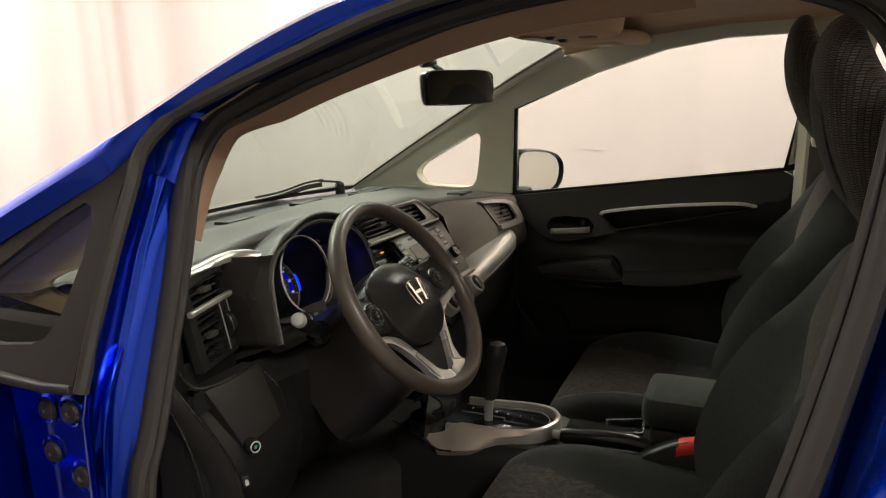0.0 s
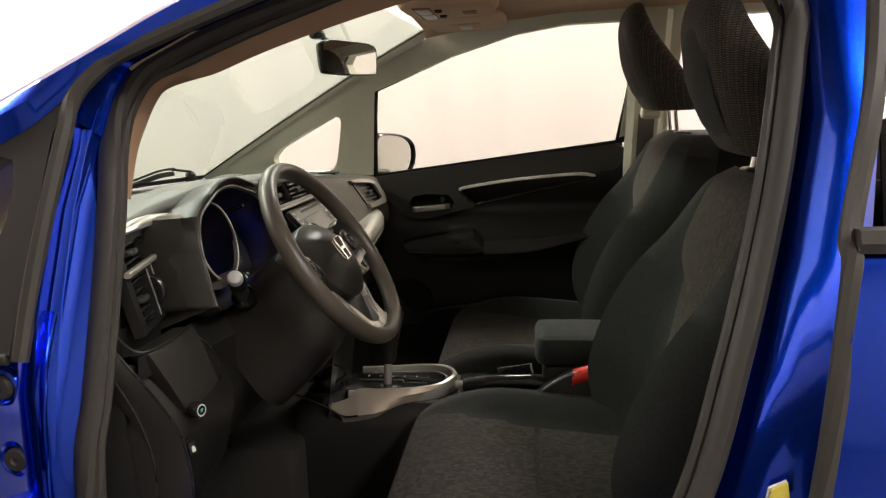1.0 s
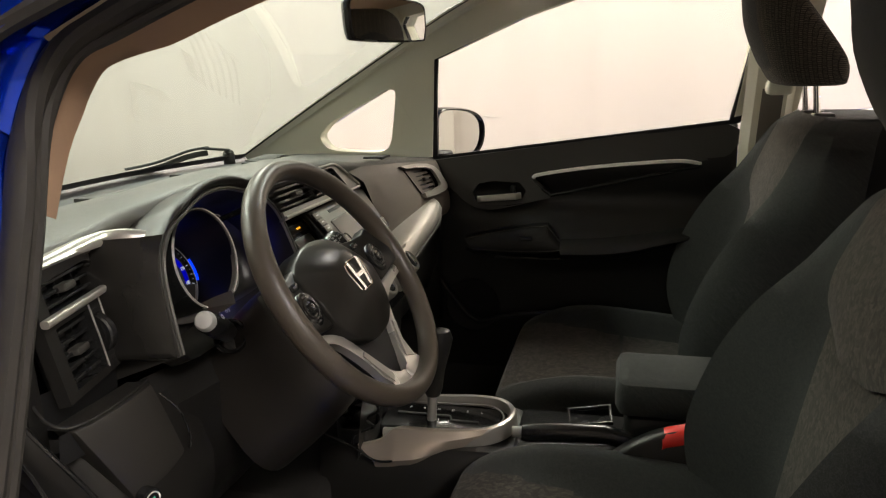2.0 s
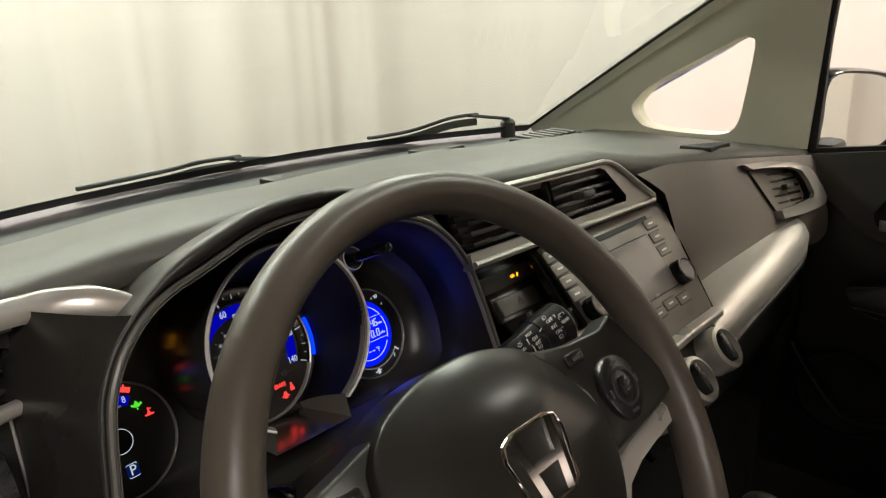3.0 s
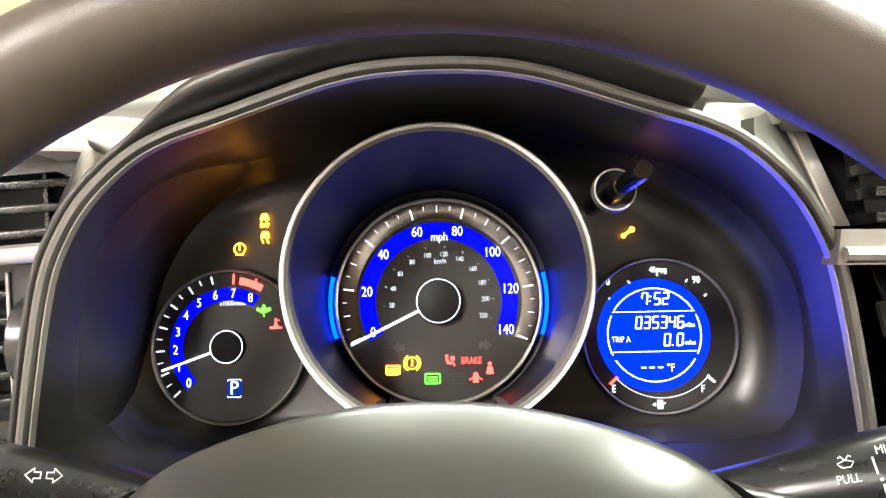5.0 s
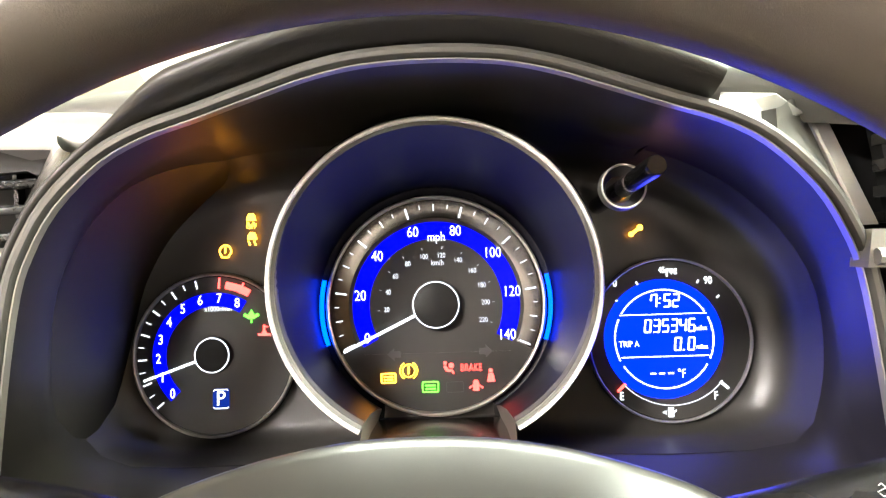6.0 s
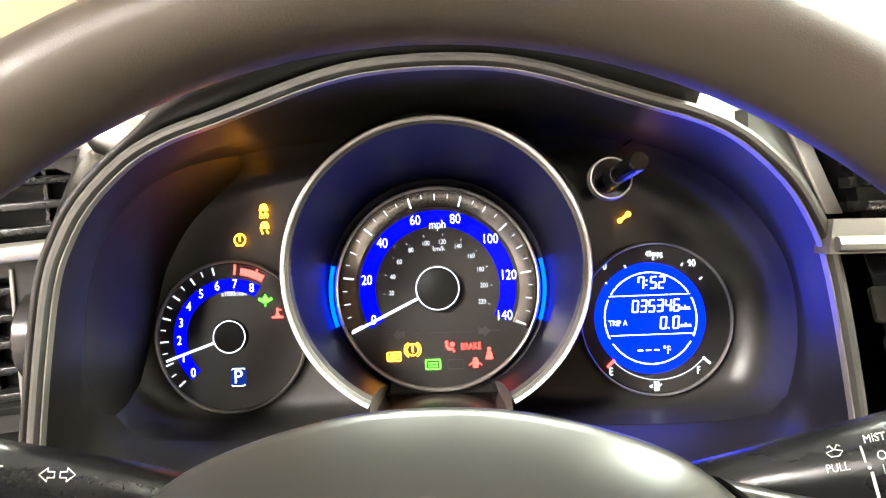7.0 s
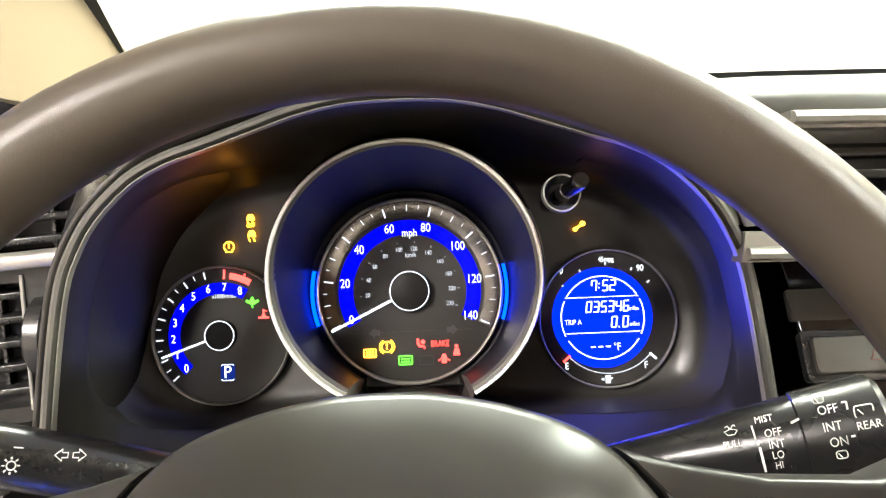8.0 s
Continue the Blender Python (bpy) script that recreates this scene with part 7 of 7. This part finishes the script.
PLATE = [((-0.098, -0.173, 0.560), (-0.120, -0.212, 0.540)), ((-0.094, -0.215, 0.572), (-0.120, -0.236, 0.543)), ((-0.089, -0.236, 0.588), (-0.120, -0.250, 0.546)), ((-0.086, -0.250, 0.596), (-0.119, -0.262, 0.548)), ((-0.086, -0.30, 0.597), (-0.116, -0.295, 0.553)), ((-0.085, -0.36, 0.600), (-0.098, -0.345, 0.566)), ((-0.070, -0.42, 0.602), (-0.072, -0.405, 0.577)), ((-0.032, -0.458, 0.604), (-0.035, -0.452, 0.585))]
rows = []
for a, b in PLATE:
    a, b = Vector(a), Vector(b)
    rows.append([a + Vector((0.03, 0, -0.01)), a + Vector((0.006, 0, 0)), a, a.lerp(b, 0.5) + Vector((-0.004, -0.002, 0.003)), b, b + Vector((0.01, 0, -0.02))])
part("side_plate", loft(smoothed(rows, 3)), M["champagne"], con, "champagne metal side plate")
part("selector_gate", block(-0.052, 0.052, -0.435, -0.20, 0.55, 0.582, 0.004), M["piano"], con, "gloss black selector gate")
part("gate_slot", sweep([(-0.012, -0.395, 0.583), (-0.012, -0.340, 0.583), (0.004, -0.335, 0.583), (0.004, -0.225, 0.583)], rrect(0.007, 0.003, 0.001)), M["black"], con, "black zigzag gate slot")
part("gear_mark", merged(*[letters(Frame((0.030, -0.245 - 0.030 * k, 0.5825), (0, -1, 0), (1, 0, 0)), t_, 0.008, 0, 0, 0) for k, t_ in enumerate("PRNDSL")]), M["print"], con, "white selector letters")
part("gate_rim", tube([p + Vector((0.0, 0.0, -0.014)) for p in spline([(-0.056, -0.22, 0.592), (-0.056, -0.38, 0.600), (-0.040, -0.425, 0.602), (0.0, -0.443, 0.604), (0.040, -0.425, 0.602), (0.056, -0.38, 0.600), (0.056, -0.22, 0.592)], 6)], 0.0018, 8), M["greysat"], con, "fine silver gate edge")
for cx, cy in ((-0.050, -0.160), (0.045, -0.145)):
    part("cup_ring", turned(Frame((cx, cy, 0.565), (1, 0, 0), (0, 1, 0)), [(0.044, -0.02), (0.0445, 0.018), (0.0420, 0.022), (0.0390, 0.018), (0.036, -0.05), (0.0, -0.05)], n=36), M["satin"], con, "black cup holder ring")
part("cup_arch", tube(spline([(-0.100, -0.150, 0.640), (-0.100, -0.185, 0.662), (-0.102, -0.215, 0.655), (-0.104, -0.222, 0.640), (-0.104, -0.203, 0.626), (-0.104, -0.200, 0.616), (-0.105, -0.214, 0.608), (-0.106, -0.196, 0.598), (-0.108, -0.172, 0.586), (-0.110, -0.168, 0.568)], 6), 0.0024, 8), M["satin"], con, "glossy scalloped cup holder edge")
part("tunnel_edge", tube(spline([(-0.120, -0.105, 0.596), (-0.121, -0.173, 0.569), (-0.121, -0.214, 0.545), (-0.120, -0.250, 0.546)], 6), 0.0022, 8), M["satin"], con, "smooth console edge")
part("rear_tray", block(-0.09, 0.09, -0.69, -0.47, 0.545, 0.572, 0.008), M["satin"], con)
part("tray_frame", sweep([(-0.020, -0.575, 0.598), (0.045, -0.565, 0.598), (0.062, -0.645, 0.604), (-0.005, -0.650, 0.604)], rrect(0.008, 0.008, 0.002), True), M["satin"], con)

gl = thing("gear_lever", (-0.01, -0.30, 0.58), "black gear lever with silver collar", "gear lever")
part("stem", tube([(-0.012, -0.300, 0.575), (-0.012, -0.305, 0.66)], 0.010, 12), M["greysat"], gl, "grey metal stem")
rows = []
for z, r, dy in ((0.635, 0.012, 0), (0.65, 0.017, 0), (0.69, 0.019, -0.004), (0.73, 0.022, -0.012), (0.755, 0.022, -0.018), (0.772, 0.016, -0.020), (0.778, 0.004, -0.020)):
    rows.append([(-0.012 + a, -0.305 + dy + b * 1.15, z) for a, b in circle2(r, 16)])
part("knob", loft(rows, True, False, True), M["hard"], gl, "black grip")

hb = thing("handbrake", (-0.06, -0.58, 0.57), "black handbrake lever with silver button", "handbrake")
rows = []
for y, z, r in ((-0.49, 0.606, 0.015), (-0.50, 0.606, 0.018), (-0.56, 0.612, 0.019), (-0.64, 0.616, 0.018), (-0.68, 0.608, 0.016), (-0.74, 0.585, 0.014)):
    rows.append([(-0.072 + a, y, z + b) for a, b in circle2(r, 16)])
part("grip", loft(rows, True, False, True), M["satin"], hb)
part("release_button", tube([(-0.072, -0.492, 0.606), (-0.072, -0.472, 0.605)], 0.010, 14), M["greysat"], hb, "silver release button")

ar = thing("armrest_box", (0.0, -0.80, 0.56), "black cloth centre armrest box", "armrest")
part("box", block(-0.075, 0.075, -1.02, -0.672, 0.56, 0.655, 0.015), M["hard"], ar)
part("lid", block(-0.080, 0.080, -1.03, -0.655, 0.652, 0.722, 0.02), M["fabric"], ar, "padded cloth lid")
bk = thing("seat_belt_buckle", (-0.128, -0.78, 0.55), "black seat belt buckle with red button", "seat belt buckle")
BKT = spline([(-0.645, 0.606, 0), (-0.684, 0.638, 0), (-0.731, 0.664, 0), (-0.775, 0.675, 0), (-0.800, 0.668, 0)], 5)
part("body", loft([[(-0.146, p.x, p.y - 0.10), (-0.146, p.x, p.y - 0.006), (-0.141, p.x, p.y), (-0.118, p.x, p.y), (-0.113, p.x, p.y - 0.006), (-0.113, p.x, p.y - 0.10)] for p in BKT], False, False, True), M["hard"], bk, "", 0.9)
part("red_button", loft([[(-0.1475, y, z - 0.022), (-0.149, y - 0.001, z - 0.016), (-0.1475, y, z - 0.005), (-0.140, y, z + 0.0025), (-0.121, y, z + 0.0025)] for y, z in ((-0.732, 0.661), (-0.738, 0.665), (-0.775, 0.676), (-0.781, 0.674))], False, False, True), M["red"], bk, "red release button", 0.9)

# ---------------------------------------------------------------- seats


def seat(at, label, lift, rest):
    s = thing("front_seat", at, label, "car seat", "front seats")
    ox, oy, oz = at

    def P(x, y, z):
        return (ox + x, oy + y, oz + z)

    # cushion: rows front to back; the bolsters rise and close in towards the back
    def rise(y):
        return min(1.0, max(0.0, (0.245 - y) / 0.16)) ** 0.8

    def inner(y):
        return 0.80 - 0.30 * min(1.0, max(0.0, (0.25 - y) / 0.30))

    rows = []
    CUSHION = ((0.245, 0.235, 0.20), (0.250, 0.262, 0.225), (0.235, 0.290, 0.24), (0.19, 0.306, 0.25), (0.13, 0.309, 0.254), (0.06, 0.307, 0.256), (-0.05, 0.300, 0.255), (-0.18, 0.290, 0.245), (-0.28, 0.28, 0.23))
    for y, top, wid in CUSHION:
        row = [P(-wid, y, 0.16), P(-wid - 0.012, y, top - 0.03)]
        for k in range(-10, 11):
            t = k / 10
            f = max(0.0, (abs(t) - inner(y)) / (1 - inner(y)))
            bol = 0.046 * rise(y) * math.sin(min(1.0, f * 1.25) * math.pi / 2) ** 1.2 - 0.030 * max(0.0, (abs(t) - 0.85) / 0.15) ** 2
            row.append(P(t * wid, y, top + bol))
        row += [P(wid + 0.012, y, top - 0.03), P(wid, y, 0.16)]
        rows.append(row)
    part("cushion", loft(smoothed(rows, 3), False, False, True), M["fabric"], s, "black cloth seat cushion", 1.4)
    # woven centre of the cushion in two pieces, laid just proud
    for run in (((0.250, 0.266, 0.225), (0.236, 0.294, 0.24), (0.19, 0.310, 0.25), (0.13, 0.3125, 0.254), (0.06, 0.3105, 0.256), (-0.018, 0.3055, 0.255)), ((-0.026, 0.3050, 0.255), (-0.10, 0.300, 0.25), (-0.18, 0.2935, 0.245), (-0.25, 0.287, 0.235))):
        part("cushion_panel", loft([[P(t * wid * (inner(y) + 0.02), y + 0.001, top + 0.001 - 0.002 * t * t) for t in (-1, -0.6, -0.2, 0.2, 0.6, 1)] for y, top, wid in run]), M["weave"], s, "brown-grey woven centre panel")
    # backrest: rows from below upwards
    rows, prow = [], []
    for z, y, wid, bol in ((0.22, -0.235, 0.20, 0.02), (0.28, -0.245, 0.225, 0.10), (0.38, -0.262, 0.245, 0.145), (0.50, -0.283, 0.250, 0.135), (0.60, -0.303, 0.245, 0.098), (0.68, -0.322, 0.225, 0.048), (0.75, -0.338, 0.195, 0.02), (0.79, -0.352, 0.165, 0.008), (0.812, -0.378, 0.125, 0.0), (0.812, -0.42, 0.12, 0.0)):
        z += lift
        row = [P(-wid * 0.96, y - 0.11, z), P(-wid - 0.012, y - 0.03, z)]
        for k in range(-8, 9):
            t = k / 8
            f = max(0, (abs(t) - 0.50) / 0.40)
            b = bol * min(1, f) ** 1.3 - 0.045 * max(0, (abs(t) - 0.86) / 0.14) ** 2
            row.append(P(t * wid, y + b, z))
        row += [P(wid + 0.012, y - 0.03, z), P(wid * 0.96, y - 0.11, z)]
        rows.append(row)
        if 0.25 < z < 0.80 + lift:
            prow.append([P(t * min(0.13, wid * 0.62), y + 0.003, z) for t in (-1, -0.6, -0.2, 0.2, 0.6, 1)])
    part("backrest", loft(smoothed(rows, 4), False, False, True), M["fabric"], s, "black cloth bolstered backrest", 1.4)
    part("back_panel", loft(smoothed(prow, 4)), M["weave"], s, "brown-grey woven centre panel")
    # shoulder yoke
    rows = []
    for z, y, hw in ((0.60, -0.287, 0.06), (0.635, -0.292, 0.14), (0.68, -0.302, 0.185), (0.75, -0.326, 0.17), (0.79, -0.343, 0.145), (0.816, -0.375, 0.115)):
        rows.append([P(t * hw, y - 0.01 * t * t + 0.004, z + lift) for t in (-1, -0.6, -0.2, 0.2, 0.6, 1)])
    part("shoulder_panel", loft(smoothed(rows, 3)), M["weave"], s, "brown-grey woven shoulder panel")
    # head restraint on its posts
    hz0 = 0.83 + lift * 1.6 + (0.014 if lift > 0.03 else 0.006)
    rows = []
    for z, yf, yb, hw in ((0.0, -0.318, -0.418, 0.100), (0.008, -0.302, -0.428, 0.112), (0.05, -0.277, -0.422, 0.124), (0.12, -0.250, -0.372, 0.130), (0.19, -0.238, -0.318, 0.124), (0.235, -0.242, -0.295, 0.108), (0.260, -0.254, -0.286, 0.080), (0.267, -0.264, -0.278, 0.05)):
        yf, yb = yf - rest, yb - rest
        cy, ry = (yf + yb) / 2, (yf - yb) / 2
        rows.append([P(hw * math.copysign(abs(math.cos(a)) ** 0.55, math.cos(a)), cy + ry * math.copysign(abs(math.sin(a)) ** 0.7, math.sin(a)), hz0 + z) for a in [2 * math.pi * k / 32 for k in range(32)]])
    hr = part("head_restraint", loft(smoothed(rows, 4), True, False, True), M["head_weave"], s, "black cloth head restraint", 1.4)
    rows = []
    for z, yf, hw in ((0.03, -0.288, 0.06), (0.05, -0.273, 0.075), (0.12, -0.246, 0.085), (0.19, -0.238, 0.082), (0.228, -0.247, 0.07)):
        rows.append([P(t * hw, yf - rest + 0.002 - 0.008 * t * t, hz0 + z) for t in (-1, -0.5, 0, 0.5, 1)])
    part("head_panel", loft(smoothed(rows, 3)), M["fabric"], hr, "plain cloth front panel")
    for sx in (-0.045, 0.045):
        part("post", tube([P(sx, -0.385, 0.78 + lift), P(sx, -0.372 - rest, hz0 + 0.03)], 0.0068, 12), M["chrome"], hr, "chrome post")
        part("post_guide", block(ox + sx - 0.018, ox + sx + 0.018, oy - 0.412, oy - 0.372, oz + 0.808 + lift, oz + 0.820 + lift, 0.005), M["bezel"], s, "satin post guide")
    part("side_cover", block(ox - 0.265, ox - 0.235, oy - 0.30, oy + 0.18, oz + 0.06, oz + 0.22, 0.01), M["hard"], s)
    part("base", block(ox - 0.22, ox + 0.22, oy - 0.28, oy + 0.20, oz + 0.0, oz + 0.17, 0.01), M["black"], s)
    return s


seat((-0.37, -0.635, 0.28), "black cloth driver's seat with woven centre panels", 0.02, 0.028)
seat((0.36, -0.645, 0.28), "black cloth passenger seat with raised head restraint", 0.05, 0.0)

rb = thing("rear_bench", (0, -1.6, 0.3), "black cloth rear bench seat", "car seat")
part("cushion", block(-0.62, 0.62, -1.75, -1.25, 0.30, 0.56, 0.06), M["fabric"], rb)
part("backrest", block(-0.62, 0.62, -1.95, -1.72, 0.50, 1.06, 0.06), M["fabric"], rb)
for hx in (-0.36, 0.36):
    part("head_restraint", block(hx - 0.12, hx + 0.12, -1.93, -1.80, 1.05, 1.17, 0.04), M["fabric"], rb)

# ---------------------------------------------------------------- roof fittings and mirror
mr = thing("rear_view_mirror", (-0.045, -0.22, 1.42), "black framed rear-view mirror on the windscreen", "mirror")
mf = Frame((-0.045, -0.262, 1.343), (0.953, -0.303, 0.0), (0.02, 0.05, 1))
mo = [(p.x, p.y) for p in spline([(a, b, 0) for a, b in ((-0.108, -0.028), (-0.112, 0.005), (-0.100, 0.032), (0, 0.036), (0.100, 0.032), (0.112, 0.005), (0.106, -0.028), (0.09, -0.034), (0, -0.036), (-0.09, -0.034))], 4, True)]
part("shell", loft([[mf.p(a * k, b * k, w) for a, b in mo] for k, w in ((0.945, 0.003), (0.965, 0.005), (1.0, 0.003), (1.01, -0.004), (0.97, -0.012), (0.80, -0.020), (0.3, -0.024))], True, False, True), M["satin"], mr, "black plastic shell")
part("mirror_glass", slab(mf, [(a * 0.945, b * 0.93) for a, b in mo], 0.001, 0.004), M["mirror"], mr)
part("stem", tube(spline([mf.p(0.0, 0.012, -0.020), mf.p(0.0, 0.030, -0.034), (-0.045, -0.205, 1.388), (-0.050, -0.195, 1.398)], 5), 0.006, 10), M["satin"], mr)
part("mount", block(-0.068, -0.032, -0.208, -0.178, 1.386, 1.404, 0.006), M["satin"], mr)

oc = thing("overhead_console", (0.0, -0.45, 1.46), "tan overhead console with two map lights", "overhead console")
OCO = smooth2([(-0.085, -0.380), (0.0, -0.372), (0.085, -0.380), (0.110, -0.44), (0.105, -0.53), (0.06, -0.575), (-0.06, -0.575), (-0.105, -0.53), (-0.110, -0.44)], 4)
part("body", loft([[(a * k, -0.475 + (b + 0.475) * k, z) for a, b in OCO] for k, z in ((1.06, 1.475), (1.02, 1.448), (0.96, 1.438), (0.85, 1.434), (0.3, 1.433))], True, False, True), M["liner"], oc)
for sx in (-0.048, 0.048):
    part("map_light", block(sx - 0.040, sx + 0.040, -0.440, -0.412, 1.429, 1.437, 0.003), M["print"], oc, "white map light lens")
    part("light_rim", sweep([(sx - 0.043, -0.443, 1.4325), (sx + 0.043, -0.443, 1.4325), (sx + 0.043, -0.409, 1.4325), (sx - 0.043, -0.409, 1.4325)], rrect(0.004, 0.004, 0.001), True), M["edge"], oc)
    part("switch", block(sx - 0.012, sx + 0.012, -0.466, -0.450, 1.427, 1.436, 0.003), M["hard"], oc, "small dark light switch")
part("microphone_grille", block(-0.022, 0.022, -0.535, -0.505, 1.430, 1.436, 0.002), M["edge"], oc)
for sx, lb in ((0.33, "tan passenger sun visor folded up"), (-0.34, "tan driver's sun visor folded up")):
    sv = thing("sun_visor", (sx, -0.45, 1.46), lb, "sun visor", "sun visors")
    vo = smooth2([(sx - 0.185, -0.395), (sx, -0.388), (sx + 0.155, -0.395), (sx + 0.160, -0.50), (sx + 0.145, -0.570), (sx, -0.590), (sx - 0.165, -0.580), (sx - 0.195, -0.52)], 4)
    part("board", loft([[(sx + (a - sx) * k, -0.49 + (b + 0.49) * k, 1.447 + dz + 0.10 * (-0.39 - b) * 0.12) for a, b in vo] for k, dz in ((0.97, 0.004), (1.0, -0.002), (0.99, -0.009), (0.955, -0.013), (0.5, -0.014))], True, False, True), M["liner"], sv, "", 1.2)
    part("mirror_cover", block(sx - 0.075, sx + 0.055, -0.525, -0.445, 1.4315, 1.4350, 0.002), M["liner"], sv, "hinged mirror cover")
    part("label", block(sx - 0.03, sx + 0.05, -0.500, -0.468, 1.4303, 1.4318, 0.0006), M["print"], sv, "pale printed label")
    part("pivot", tube([(sx + (0.17 if sx > 0 else -0.17), -0.398, 1.455), (sx + (0.17 if sx > 0 else -0.17), -0.398, 1.440), (sx + (0.13 if sx > 0 else -0.13), -0.400, 1.438)], 0.006, 10), M["edge"], sv)

# belts at the far centre post
sb = thing("seat_belt", (0.56, -0.98, 0.6), "beige seat belt hanging from the centre post", "seat belt")
part("webbing", loft([[(0.545 - 0.30 * max(0, z - 1.05), y, z) for y in (-1.0, -0.955)] for z in (0.55, 0.8, 1.05, 1.15, 1.19)]), M["audio"], sb)
part("guide", block(0.445, 0.485, -1.01, -0.955, 1.178, 1.212, 0.010), M["trim"], sb, "beige belt guide")
part("post_cover", loft([[(xr(z) - 0.005, -0.93, z), (xr(z) - 0.025, -0.95, z), (xr(z) - 0.025, -1.02, z), (xr(z), -1.04, z)] for z in (0.45, 0.8, 1.05, 1.2, 1.47)]), M["trim"], car, "beige centre post cover")
part("rear_trim", block(0.60, 0.66, -2.0, -1.0, 0.35, 1.12, 0.02), M["hard"], car)

# ---------------------------------------------------------------- wipers and bonnet
def wiper(pts, knuckle, label):
    w = thing("wiper", pts[-1], label, "wiper", "windscreen wipers")
    P = spline(pts, 6)
    part("blade", sweep([p + Vector((0, 0.004, -0.010)) for p in P], [(0.004, -0.008), (0.004, 0.002), (0.001, 0.006), (-0.001, 0.006), (-0.004, 0.002), (-0.004, -0.008)]), M["rubber"], w)
    part("arm", sweep([p + Vector((0, 0, 0.004)) for p in P[len(P) // 3:]], rrect(0.010, 0.006, 0.002)), M["black"], w, "black wiper arm")
    a, b = Vector(pts[-1]), Vector(knuckle)
    part("knuckle", sweep([a.lerp(b, -0.25), a, a.lerp(b, 0.5), b], rrect(0.013, 0.007, 0.003)), M["black"], w, "black arm knuckle")
    part("pivot", turned(Frame((b.x, b.y, b.z - 0.010), (1, 0, 0), (0, 1, 0)), [(0.016, -0.03), (0.016, 0.002), (0.011, 0.009), (0.0, 0.010)], n=18), M["rubber"], w)
    return w


wiper([(-0.52, 0.50, 1.030), (-0.36, 0.530, 1.034), (-0.164, 0.545, 1.038), (-0.103, 0.538, 1.044), (-0.027, 0.542, 1.042)], (0.045, 0.56, 1.030), "black driver's side windscreen wiper")
wiper([(0.05, 0.565, 1.030), (0.20, 0.54, 1.036), (0.332, 0.504, 1.042), (0.399, 0.452, 1.063), (0.459, 0.430, 1.066)], (0.56, 0.43, 1.050), "black passenger side windscreen wiper")
part("cowl", loft([[(x, 0.44 + 0.07 * (1 - (x / 0.7) ** 2) + dy, z) for x in (-0.70, -0.5, -0.25, 0, 0.25, 0.5, 0.70)] for dy, z in ((-0.01, 1.0), (0.03, 1.02), (0.10, 1.015), (0.16, 0.99))]), M["rubber"], car, "black plastic cowl")
part("bonnet", loft([[(s * (0.74 + 0.04 * k), 0.58 + 0.09 * (1 - s * s) + 0.85 * k, 0.925 + 0.05 * (1 - s * s) - 0.20 * k * k - 0.05 * k) for s in (-1, -0.7, -0.35, 0, 0.35, 0.7, 1)] for k in (0, 0.25, 0.5, 0.75, 1.0)]), M["paint"], car, "blue metallic bonnet")
part("front_end", block(-0.76, 0.76, 1.40, 1.52, 0.25, 0.74, 0.05), M["paint"], car, "blue front bumper")
